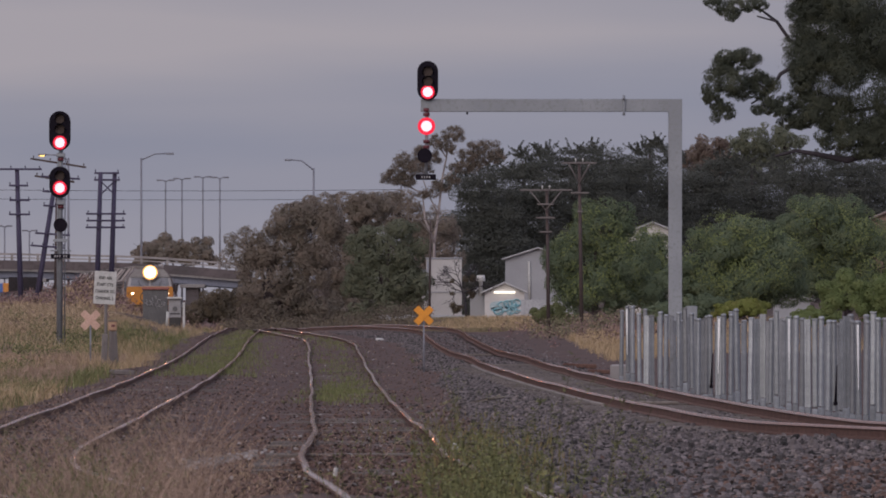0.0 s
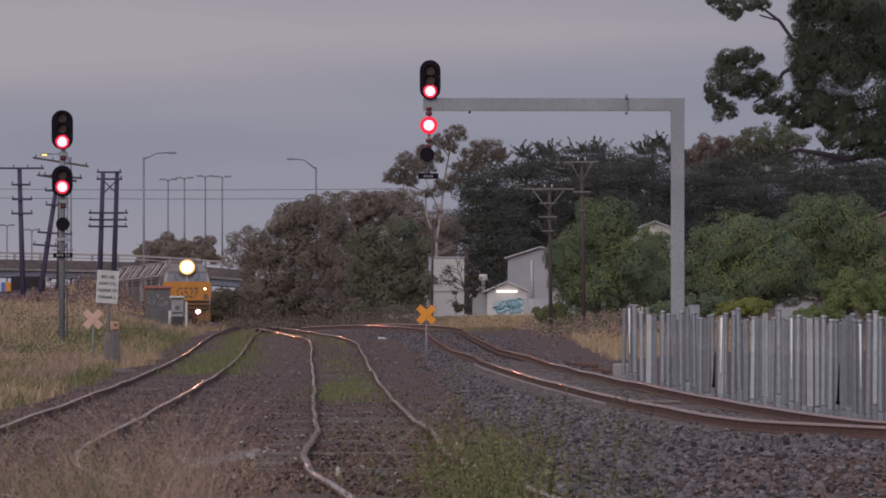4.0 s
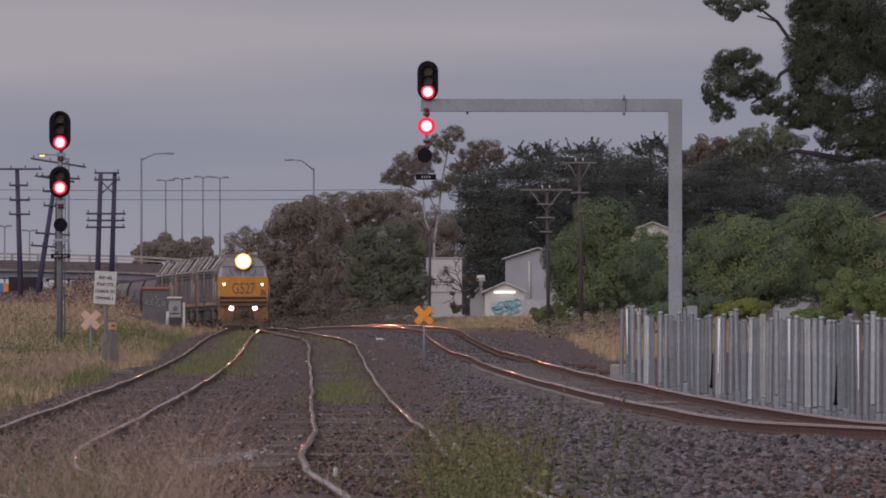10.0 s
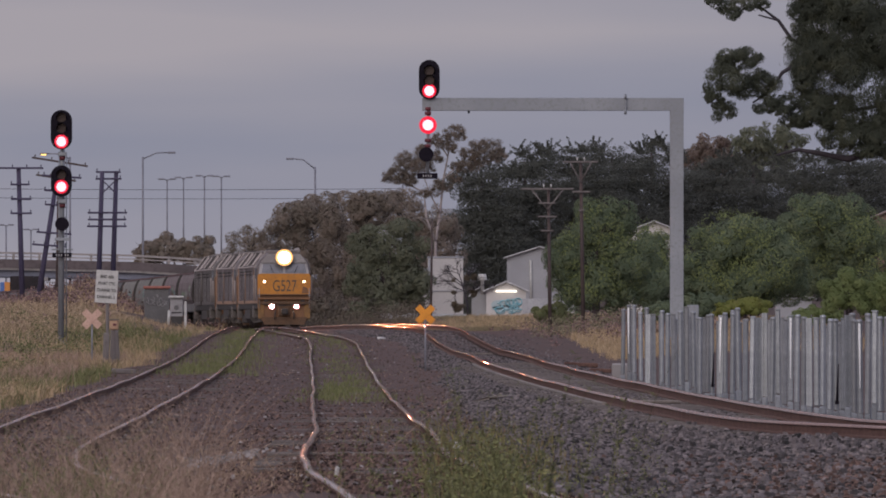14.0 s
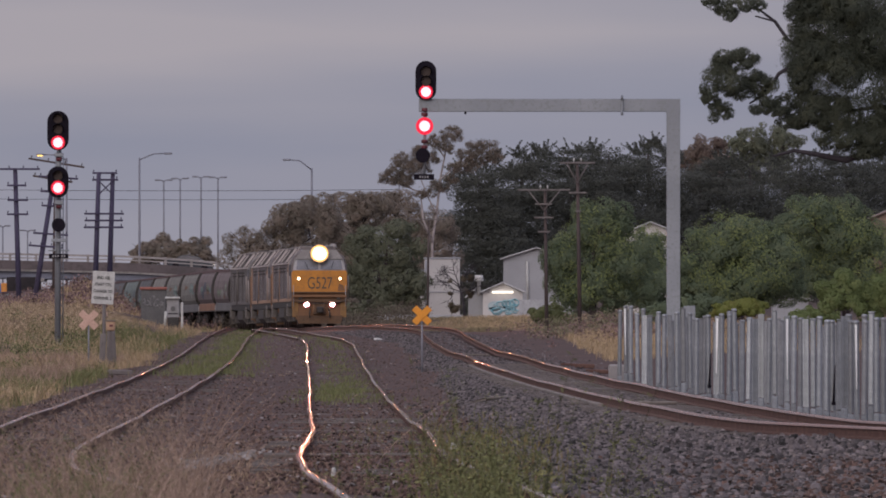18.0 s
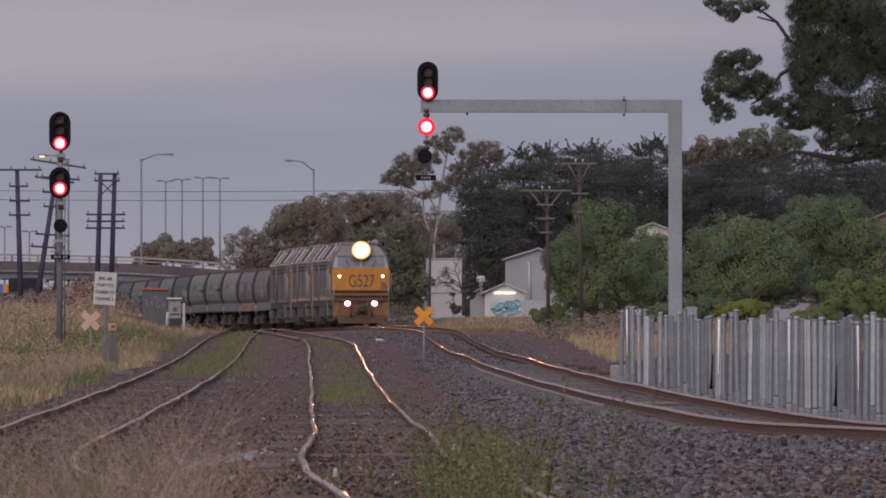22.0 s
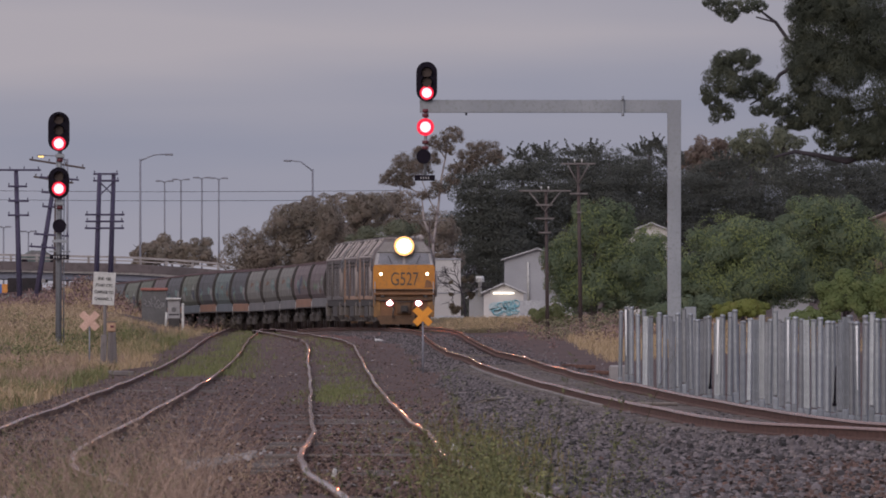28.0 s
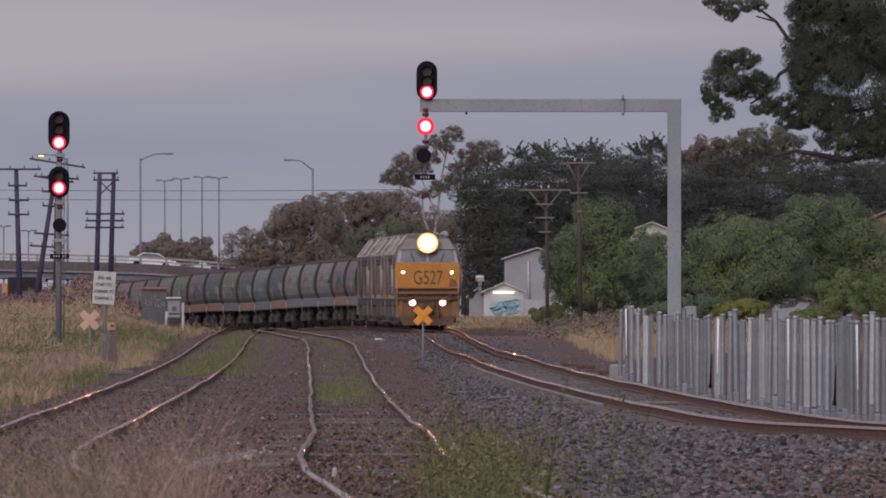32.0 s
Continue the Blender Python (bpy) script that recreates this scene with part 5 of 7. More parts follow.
tree("bushy_tree", -1.507, -0.083, 1085.0, [(-2.667, 7.068, 1.933, 1.546), (-0.541, 5.329, 2.126, 2.319), (-1.701, 3.396, 1.933, 2.319), (-3.633, 8.034, 1.391, 0.85)], 8000, 0.24, LEAF_OLIVE, BARK, "rounded olive-brown bush behind the gum", 0.25, 0.1, 0.25, 15, "trees behind the railway")
# dark cypresses


def cypress(x, ztop, w, D, sd):
    """A broad dark tree in flat tiers, with upswept fingers along its top."""
    rt = random.Random(sd)
    tiers = []
    for k in range(46):
        down = 0.75 + 10.2 * (k + rt.uniform(0, 1)) / 46
        q = min(1.0, 0.45 + down * 0.24)
        tiers.append((x + rt.uniform(-0.7, 0.7) * w * q, ztop - down, w * q * rt.uniform(0.35, 0.65), rt.uniform(0.55, 0.95)))
    tiers += [(x, ztop - 3.2, w * 0.5, 3.0), (x, ztop - 4.6, w * 0.55, 4.4), (x - w * 0.3, ztop - 6.5, w * 0.55, 5.0), (x + w * 0.3, ztop - 8.0, w * 0.55, 5.5)]
    for _ in range(4):
        dx = rt.uniform(-0.75, 0.75) * w
        cz = ztop - 0.3 - abs(dx) * 0.16 - rt.uniform(0, 0.3)
        for _ in range(6):
            a, ln = math.radians(rt.uniform(12, 168)), rt.uniform(0.8, 1.7)
            for u in np.linspace(0.15, 1, 9):
                fx, fz = math.cos(a) * ln * u, math.sin(a) * ln * 0.7 * u + 0.25 * ln * u * u * abs(math.cos(a))
                tiers.append((x + dx + fx, cz + fz, 0.22 * (1.1 - u), 0.17 * (1.15 - u)))
    tree("cypress_tree", x, 0.1, D, tiers, 11000, 0.25, LEAF_DARK, BARK, "dark green cypress in a tall row", 0.3, -0.5, 0.0, 30 + sd, "dark cypress row", 0.3, flat=True, limbs=([(x, 0.1, 0.3), (x + 0.1, ztop - 3, 0.18), (x, ztop - 0.8, 0.06)],), fill=0.92, fuzz=0.03)


cypress(2.704, 11.026, 3.605, 1150.0, 1)
cypress(5.821, 12.254, 3.964, 1159.0, 2)
cypress(9.403, 12.585, 3.828, 1168.0, 3)
cypress(12.411, 12.919, 4.025, 1177.0, 4)
cypress(15.463, 13.088, 4.056, 1186.0, 5)
cypress(19.412, 12.322, 4.257, 1195.0, 6)
cypress(23.418, 12.144, 4.461, 1204.0, 7)
cypress(27.482, 12.393, 4.494, 1213.0, 8)
cypress(31.168, 12.646, 4.527, 1222.0, 9)
cypress(34.467, 12.813, 4.561, 1231.0, 10)
tree("bushy_tree", 21.644, 0.012, 1290.0, [(21.644, 13.706, 1.562, 1.103), (20.495, 12.649, 1.379, 1.379), (21.874, 11.5, 1.838, 1.838)], 2600, 0.35, LEAF_RUST, BARK, "rusty brown tree top behind the cypresses", 0.3, 0.1, 0.3, 45)
tree("bushy_tree", 25.517, -0.002, 1300.0, [(25.517, 14.446, 1.852, 1.389), (28.064, 13.983, 2.038, 1.389), (23.896, 13.427, 1.389, 1.389), (26.211, 12.038, 2.779, 1.852)], 3800, 0.35, LEAF_MID, BARK, "dull olive tree behind the cypresses", 0.3, 0.1, 0.3, 46)
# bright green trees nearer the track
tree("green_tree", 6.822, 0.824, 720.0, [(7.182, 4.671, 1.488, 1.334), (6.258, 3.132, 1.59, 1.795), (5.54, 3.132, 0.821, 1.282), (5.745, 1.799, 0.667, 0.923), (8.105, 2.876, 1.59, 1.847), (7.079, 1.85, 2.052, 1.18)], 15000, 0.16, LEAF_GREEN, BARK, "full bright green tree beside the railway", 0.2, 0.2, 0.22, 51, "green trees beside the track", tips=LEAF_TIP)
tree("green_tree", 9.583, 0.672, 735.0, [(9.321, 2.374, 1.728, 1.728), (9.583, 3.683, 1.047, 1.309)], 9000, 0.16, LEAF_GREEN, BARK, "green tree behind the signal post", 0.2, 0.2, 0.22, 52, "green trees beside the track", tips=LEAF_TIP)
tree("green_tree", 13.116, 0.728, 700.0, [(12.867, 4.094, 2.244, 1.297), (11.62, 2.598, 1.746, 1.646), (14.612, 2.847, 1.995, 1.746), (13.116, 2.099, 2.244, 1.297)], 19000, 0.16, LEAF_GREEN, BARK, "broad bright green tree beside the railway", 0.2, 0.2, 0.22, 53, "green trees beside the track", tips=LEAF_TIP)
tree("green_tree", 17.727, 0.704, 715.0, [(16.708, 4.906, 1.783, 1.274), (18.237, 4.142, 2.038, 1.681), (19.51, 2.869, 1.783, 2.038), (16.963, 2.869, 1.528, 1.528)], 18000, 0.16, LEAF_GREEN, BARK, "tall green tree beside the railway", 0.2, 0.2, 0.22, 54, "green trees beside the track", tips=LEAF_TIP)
tree("shrub", 16.324, 0.596, 640.0, [(16.324, 1.85, 1.414, 0.866), (17.692, 1.622, 1.14, 1.14)], 7500, 0.13, LEAF_PALE, BARK, "light green leafy shrub behind the posts", 0.06, 0.0, 0.2, 55, "", 0.3, "shrub")
tree("shrub", 12.334, 0.596, 640.0, [(12.334, 1.28, 1.026, 0.456), (11.422, 1.12, 0.638, 0.319)], 2600, 0.16, LEAF_YELLOW, BARK, "yellow-green shrub behind the posts", 0.05, 0.0, 0.2, 56, "", 0.3, "shrub")
tree("shrub", 4.768, 0.326, 690.0, [(4.695, 0.916, 0.836, 0.541), (5.309, 0.719, 0.492, 0.344)], 2600, 0.14, LEAF_SHRUB, BARK, "round dark green shrub in dry grass", 0.05, 0.0, 0.2, 57, "", 0.3, "shrub")
tree("shrub", 10.64, 0.497, 655.0, [(9.823, 1.103, 0.887, 0.56), (10.873, 1.243, 0.84, 0.653), (8.773, 1.01, 0.7, 0.467)], 4200, 0.13, LEAF_GREEN, BARK, "dull green shrub at the foot of the trees", 0.05, 0.0, 0.2, 62, "", 0.3, "shrub")
tree("shrub", 14.84, 0.497, 655.0, [(14.956, 0.82, 0.84, 0.42), (15.8, 0.9, 0.7, 0.45)], 2600, 0.13, LEAF_PALE, BARK, "green shrub beside the low shed", 0.05, 0.0, 0.2, 63, "", 0.3, "shrub")


def bare_tree():
    """A thin leaning tree of bare drooping twigs with a few clumps of dead leaves."""
    rnd = random.Random(58)
    t = thing("bare_tree", (1.15, 980, 0), "thin dark leafless tree before the white house", "tree")
    part("trunk", Geo(True).tube([(0.3, 0, 0.0), (0.25, 0, 1.1), (0.1, 0, 1.8), (-0.1, 0, 2.35)], [0.07, 0.06, 0.05, 0.045], 7), BARK_DARK, t)
    tips = []

    def grow(g, p, d, ln, r, depth):
        q = p + d * ln
        g.tube([tuple(p), tuple(p + d * ln * 0.5 + Vector((0, 0, 0.05 * ln))), tuple(q)], [r, r * 0.85, r * 0.65], 5)
        if depth == 0:
            tips.append(q)
            return
        for _ in range(3):
            e = (d + Vector((rnd.uniform(-0.9, 0.9), rnd.uniform(-0.6, 0.6), rnd.uniform(-0.75, 0.55)))).normalized()
            grow(g, p.lerp(q, rnd.uniform(0.5, 1.0)), e, ln * rnd.uniform(0.55, 0.85), r * 0.62, depth - 1)
    for dx, dz, z0 in ((-0.9, 0.8, 2.3), (-0.4, 1.0, 2.35), (0.4, 0.9, 2.1), (-1.0, 0.3, 1.9), (0.7, 0.3, 1.8), (-1.0, 0.55, 2.2)):
        g = Geo(True)
        grow(g, Vector((-0.05 if z0 > 2.0 else 0.08, 0, z0)), Vector((dx, 0.1, dz)).normalized(), 0.78, 0.036, 4)
        part("limb", g, BARK_DARK, t)
    low = [p for p in tips if p.z < 2.9 and -0.6 < p.x < 0.75]
    v, f, soft = leaf_cloud([(tuple(p), (0.13, 0.13, 0.1)) for p in low], 6500, 0.07, 59, 0.4, 0.0, 0.1, 0.45, 0.4)
    me = quick_mesh("dead_leaves", v, f, LEAF_SCRUB, True)
    me.normals_split_custom_set_from_vertices(soft)
    part("dead_leaves", me, None, t, "dark brown clinging dead leaves")


bare_tree()
# near gum at the edge of the view
tree("near_gum_tree", 15.169, None, 470.0, [(11.653, 9.552, 1.406, 1.339), (12.657, 8.045, 1.339, 1.239), (11.234, 8.38, 0.904, 0.938), (13.662, 9.552, 1.507, 1.507), (14.332, 7.71, 1.339, 1.507), (11.653, 7.124, 0.871, 0.67), (12.992, 6.789, 1.005, 0.502), (10.75, 8.9, 0.6, 0.7), (10.85, 9.75, 0.6, 0.6), (10.1, 7.4, 0.45, 0.35), (10.3, 6.95, 0.5, 0.3), (12.4, 11.5, 1.5, 0.8), (14.6, 11.7, 1.6, 0.9), (8.271, 8.614, 0.469, 0.435), (8.974, 8.748, 0.469, 0.402), (8.639, 8.128, 0.703, 0.569), (8.003, 7.794, 0.368, 0.402), (9.393, 8.045, 0.469, 0.435), (8.221, 7.291, 0.368, 0.301), (9.644, 7.375, 0.402, 0.301), (8.137, 10.422, 0.435, 0.268), (8.974, 10.422, 0.67, 0.268), (8.556, 10.121, 0.368, 0.234), (10.565, 6.957, 0.402, 0.301), (11.904, 6.437, 0.77, 0.435), (12.791, 6.17, 0.67, 0.368), (10.983, 7.375, 0.67, 0.67), (12.992, 6.622, 1.005, 0.67), (10.8, 10.42, 0.62, 0.62), (11.5, 10.6, 1.0, 0.85), (12.7, 10.4, 1.2, 0.9)],
     84000, 0.15, LEAF_NEAR, BARK_DARK, "large dark gum tree with hanging leaves", 0.24, 2.2, 0.24, 61, "", 0.5, "tree", 0.72, 0.16, 0.55,
     ([(15.169, 5.031, 0.201), (14.332, 7.208, 0.184), (13.327, 8.547, 0.151), (11.988, 9.719, 0.1), (11.485, 10.724, 0.067)], [(13.327, 8.547, 0.134), (11.988, 8.714, 0.1), (10.565, 8.681, 0.075), (10.012, 8.346, 0.059), (9.677, 7.794, 0.042), (9.141, 7.459, 0.025)], [(9.677, 7.794, 0.033), (9.141, 8.212, 0.027), (8.472, 8.38, 0.02)], [(11.988, 8.714, 0.084), (10.816, 9.049, 0.067), (10.28, 9.351, 0.059), (9.912, 9.886, 0.05), (9.476, 10.221, 0.033), (8.807, 10.422, 0.023)], [(9.912, 9.886, 0.03), (9.309, 10.054, 0.023)], [(15.169, 5.031, 0.167), (14.332, 6.17, 0.134), (12.992, 6.119, 0.117), (11.988, 5.785, 0.1), (11.151, 5.952, 0.075), (10.481, 6.069, 0.059), (9.845, 5.902, 0.033)], [(14.332, 7.208, 0.1), (12.992, 7.375, 0.067), (11.988, 7.208, 0.042), (11.151, 6.957, 0.025)]), 0.12, clumps=(9, 0.3, 0.5))


# ------------------------------------------------------------------ stones, grass and weeds


def stones(name, count, region, size, material, label, seed, heap=0.0):
    rnd = random.Random(seed)
    v, f = [], []
    for _ in range(count):
        x, y = region(rnd)
        r = size * rnd.uniform(0.5, 1.4)
        z = float(ground_z(x, y)) + r * (0.1 + heap * rnd.uniform(-0.3, 1))
        i = len(v)
        ring = [rnd.uniform(0.7, 1.2) for _ in range(5)]
        a0 = rnd.uniform(0, 6)
        for k in range(5):
            a = a0 + k * 1.2566
            v.append((x + r * ring[k] * math.cos(a), y + r * ring[k] * math.sin(a), z - r * 0.3))
        for k in range(4):
            a = a0 + 0.5 + k * 1.5708
            v.append((x + r * 0.62 * ring[k] * math.cos(a), y + r * 0.62 * ring[k] * math.sin(a), z + r * rnd.uniform(0.45, 0.8)))
        f += [(i + 5, i + 6, i + 7, i + 8), (i, i + 1, i + 5), (i + 1, i + 6, i + 5), (i + 1, i + 2, i + 6), (i + 2, i + 3, i + 7), (i + 2, i + 7, i + 6), (i + 3, i + 4, i + 8), (i + 3, i + 8, i + 7), (i + 4, i, i + 5), (i + 4, i + 5, i + 8)]
    tagged(new(name, quick_mesh(name, v, f, material)), label, "stones", kind="stuff")


def ballast_region(rnd):
    y = 1 / rnd.uniform(1 / 760, 1 / 138)
    left = MID.x(y) + float(np.interp(y, (140, 180, 350, 600), (1.15, 1.4, 2.3, 2.9))) + 0.5 * noise.noise((3, y * 0.03, 0)) + rnd.gauss(0, 0.12)
    right = min(MAIN.x(max(y, 190)) - 0.86, 0.029 * y + 0.2)
    return rnd.uniform(left, max(right, left + 1)), y


def yard_region(rnd):
    y = 1 / rnd.uniform(1 / 800, 1 / 125)
    return rnd.uniform(max(LEFT.x(y) - 1.8, -0.029 * y), MID.x(y) + float(np.interp(y, (140, 350, 600), (1.9, 2.8, 3.2)))), y


stones("ballast", 52000, ballast_region, 0.03, STONE, "loose grey crushed ballast stones", 71, 0.7)


def bed_region(rnd):
    y = 1 / rnd.uniform(1 / 740, 1 / 195)
    return MAIN.x(y) + rnd.choice((rnd.uniform(-0.6, 0.6), 0.9 + abs(rnd.gauss(0, 0.45 if y < 300 else 0.95)))), y


stones("track_ballast", 11000, bed_region, 0.038, STONE, "grey ballast stones between the rails", 73)


def pale_patch(rnd):
    return rnd.gauss(-2.6, 0.3), rnd.uniform(179, 193)


def shoulder(rnd):
    y = 1 / rnd.uniform(1 / 300, 1 / 140)
    right = min(MAIN.x(max(y, 190)) - 0.85, 0.029 * y)
    return right - abs(rnd.gauss(0, 1.1)) - 0.05, y


stones("coarse_ballast", 5200, shoulder, 0.038, STONE_MIX, "larger crushed stones heaped against the rail", 75, 0.5)


def near_shoulder(rnd):
    y = 1 / rnd.uniform(1 / 230, 1 / 132)
    return rnd.uniform(0.007, 0.0288) * y + rnd.gauss(0, 0.15), y


def brown_edge(rnd):
    y = 1 / rnd.uniform(1 / 195, 1 / 130)
    return (0.029 - abs(rnd.gauss(0, 0.007))) * y, y


stones("near_ballast", 3400, near_shoulder, 0.046, STONE, "coarse crushed stones in the near ballast", 77, 0.7)
stones("brown_clods", 5200, brown_edge, 0.03, STONE_BROWN, "brown dirt and clods among the ballast", 78, 1.3)


def chips(rnd):
    y = 1 / rnd.uniform(1 / 620, 1 / 130)
    return rnd.uniform(max(LEFT.x(y), -0.024 * y), MID.x(y) + 2.0), y


stones("pale_chips", 420, chips, 0.028, STONE_PALE, "scattered pale chips on the yard earth", 76)
stones("pale_gravel", 160, pale_patch, 0.04, STONE_PALE, "patch of pale grey gravel beside the track", 74)
stones("yard_gravel", 24000, yard_region, 0.023, STONE_BROWN, "small brown stones and clods in the yard", 72)


def blades(name, count, region, height, width, material, label, seed, seeds=False, kind_name="grass", lean=0.35):
    rnd = random.Random(seed)
    v, f = [], []
    for _ in range(count):
        x, y = region(rnd)
        if x is None:
            continue
        z = float(ground_z(x, y))
        for _ in range(5):
            bx, by = x + rnd.gauss(0, 0.1), y + rnd.gauss(0, 0.5)
            h = height * rnd.uniform(0.5, 1.3)
            w = width * rnd.uniform(0.6, 1.3)
            lx, ly = rnd.gauss(0, lean) * h, rnd.gauss(0, lean) * h
            a = rnd.uniform(0, 3.14)
            dx, dy = w * math.cos(a), w * math.sin(a)
            i = len(v)
            v += [(bx - dx, by - dy, z - 0.03), (bx + dx, by + dy, z - 0.03), (bx + lx * 0.4 + dx * 0.8, by + ly * 0.4 + dy * 0.8, z + h * 0.6), (bx + lx * 0.4 - dx * 0.8, by + ly * 0.4 - dy * 0.8, z + h * 0.6), (bx + lx, by + ly, z + h)]
            f += [(i, i + 1, i + 2, i + 3), (i + 3, i + 2, i + 4)]
            if seeds:
                q = w * 2.2
                i = len(v)
                v += [(bx + lx - q, by + ly, z + h * 0.95), (bx + lx, by + ly, z + h * 0.85), (bx + lx + q, by + ly, z + h * 0.97), (bx + lx * 1.1, by + ly, z + h * 1.15)]
                f.append((i, i + 1, i + 2, i + 3))
    tagged(new(name, quick_mesh(name, v, f, material)), label, kind_name, kind="stuff")


def left_bank(rnd):
    y = 1 / rnd.uniform(1 / 800, 1 / 190)
    edge = LEFT.x(y) - 1.9 - 0.9 * noise.noise((1, y * 0.05, 0)) - max(0, (300 - y) * 0.004)
    return edge - abs(rnd.gauss(0, 1)) * 5.5, y


def patchy(region, cut, scale, seed, along=0.03):
    def pick(rnd):
        for _ in range(12):
            x, y = region(rnd)
            if noise.noise((x * scale, y * scale * along, seed)) > cut + rnd.gauss(0, 0.2):
                return x, y
        return None, None
    return pick


def far_bank(rnd):
    y = rnd.uniform(470, 900)
    return MAIN.x(y) + np.interp(y, (330, 500, 700, 900), (3.4, 4.2, 5.2, 9)) + abs(rnd.gauss(0, 1)) * 4.5, y


def front_left(rnd):
    y = rnd.uniform(118, 168)
    return rnd.uniform(-4.4, -1.9) * (y / 140), y


def front_mid(rnd):
    y = rnd.uniform(120, 200)
    return rnd.gauss(0.3, 0.6) * (y / 150), y


def between_left(rnd):
    y = 1 / rnd.uniform(1 / 800, 1 / 370)
    return LEFT.x(y) + rnd.gauss(0.45, 0.6), y


def between_mid(rnd):
    y = 1 / rnd.uniform(1 / 700, 1 / 300)
    return MID.x(y) + rnd.gauss(0.0, 0.45), y


def wisps(name, count, region, height, width, material, label, seed, leafy=False):
    """Thin curved stalks with a loose seed head."""
    rnd = random.Random(seed)
    g = Geo()
    for _ in range(count):
        x, y = region(rnd)
        z = float(ground_z(x, y))
        h = height * (0.3 + 0.95 * rnd.random() ** 1.5)
        a, bend = rnd.uniform(0, 6.28), (rnd.uniform(0.03, 0.25) if leafy else rnd.uniform(0.1, 0.7)) * h
        cx, cy = math.cos(a), math.sin(a)
        pts = [(x + cx * bend * t ** 2, y + cy * bend * t ** 2, z + h * t * (1 - 0.12 * t)) for t in (0, 0.35, 0.65, 0.85, 1.0)]
        g.tube(pts, [width, width, width * 0.8, width * 0.6, width * 0.3], 3, False)
        for _ in range(rnd.randint(16, 30) if leafy else rnd.randint(3, 9)):
            t = rnd.uniform(0.3 if leafy else 0.7, 1.0)
            p = Vector((x + cx * bend * t ** 2, y + cy * bend * t ** 2, z + h * t * (1 - 0.12 * t)))
            d = Vector((rnd.uniform(-1, 1), rnd.uniform(-1, 1), rnd.uniform(-0.2, 1.2))).normalized() * rnd.uniform(0.015, 0.05)
            w = d.orthogonal().normalized() * width * (2.2 if leafy else 1.2)
            g.quad(tuple(p), tuple(p + d * 0.5 + w), tuple(p + d), tuple(p + d * 0.5 - w))
    tagged(new(name, quick_mesh(name, g.v, g.f, material)), label, "grass", kind="stuff")


blades("straw_litter", 1500, patchy(yard_region, 0.0, 0.6, 9), 0.035, 0.004, GRASS_PALE, "dry straw lying on the yard earth", 90, lean=1.6)


blades("brown_litter", 900, patchy(brown_edge, -0.1, 1.2, 4), 0.05, 0.004, GRASS_REDDISH, "reddish dry stalks lying over the ballast", 109, lean=1.4)


def mound(rnd):
    y = rnd.uniform(860, 960)
    return rnd.gauss(-20.5, 3.2), y


blades("dry_grass", 11500, patchy(left_bank, -0.08, 0.3, 1), 0.27, 0.006, GRASS_DRY, "tall dry straw-coloured grass on the bank", 81, lean=0.6)
blades("green_grass", 8500, patchy(left_bank, -0.04, 0.25, 4), 0.27, 0.01, GRASS_GREEN, "patches of green grass on the bank", 82, lean=0.6)


def bank_top(rnd):
    y = rnd.uniform(520, 760)
    return LEFT.x(y) - 5.5 - abs(rnd.gauss(0, 1)) * 6, y


blades("pale_grass", 6000, patchy(bank_top, -0.05, 0.25, 12, 0.05), 0.36, 0.01, GRASS_PALE, "pale dry grass along the top of the bank", 88, lean=0.6)
blades("dry_grass", 6500, far_bank, 0.27, 0.009, GRASS_DRY, "dry golden grass beyond the track", 83)
blades("track_grass", 1300, patchy(between_left, 0.0, 1.1, 6, 0.12), 0.15, 0.006, GRASS_FRESH, "short green grass growing between the rails", 84)
blades("track_grass", 520, patchy(between_mid, 0.05, 1.5, 2, 0.1), 0.1, 0.008, GRASS_FRESH, "short green grass along the siding", 85)


def green_spot(rnd):
    y = rnd.gauss(352, 16)
    return rnd.gauss(-2.3, 0.3), y


blades("fresh_grass", 260, green_spot, 0.1, 0.006, GRASS_FRESH, "patch of fresh green grass in the siding", 104)
blades("foreground_grass", 60, front_left, 0.24, 0.002, GRASS_PALE, "thin pale dry grass stalks in the foreground", 86, True)


def near_left(rnd):
    y = rnd.uniform(66, 110)
    return -abs(rnd.gauss(0, 0.8)) * y / 80 - 1.15 * y / 80 if rnd.random() < 0.93 else rnd.uniform(-2.3, -0.4) * y / 80, y


wisps("near_grass", 1500, near_left, 0.98, 0.0017, GRASS_REDDISH, "tall thin dry grass stalks near the camera", 89)


def near_mid(rnd):
    y = rnd.uniform(62, 104)
    return rnd.gauss(0.0012, 0.0035) * y + 0.1, y


def near_corner(rnd):
    y = rnd.uniform(56, 104)
    return -(0.0195 + abs(rnd.gauss(0, 0.006))) * y, y


wisps("near_weeds", 215, near_mid, 0.86, 0.002, WEED, "feathery green-brown weeds near the camera", 105, True)


def near_sprigs(rnd):
    y = rnd.uniform(56, 76)
    return rnd.uniform(-0.0005, 0.0105) * y, y


wisps("tall_sprigs", 90, near_sprigs, 1.25, 0.0024, WEED, "tall feathery weed stalks near the camera", 108, True)
wisps("near_green_grass", 420, near_corner, 0.85, 0.002, GRASS_GREEN, "tall green grass stalks near the camera", 106)
blades("mound_weeds", 1100, mound, 0.5, 0.03, GRASS_DRY, "tall pale weeds on the embankment", 87)


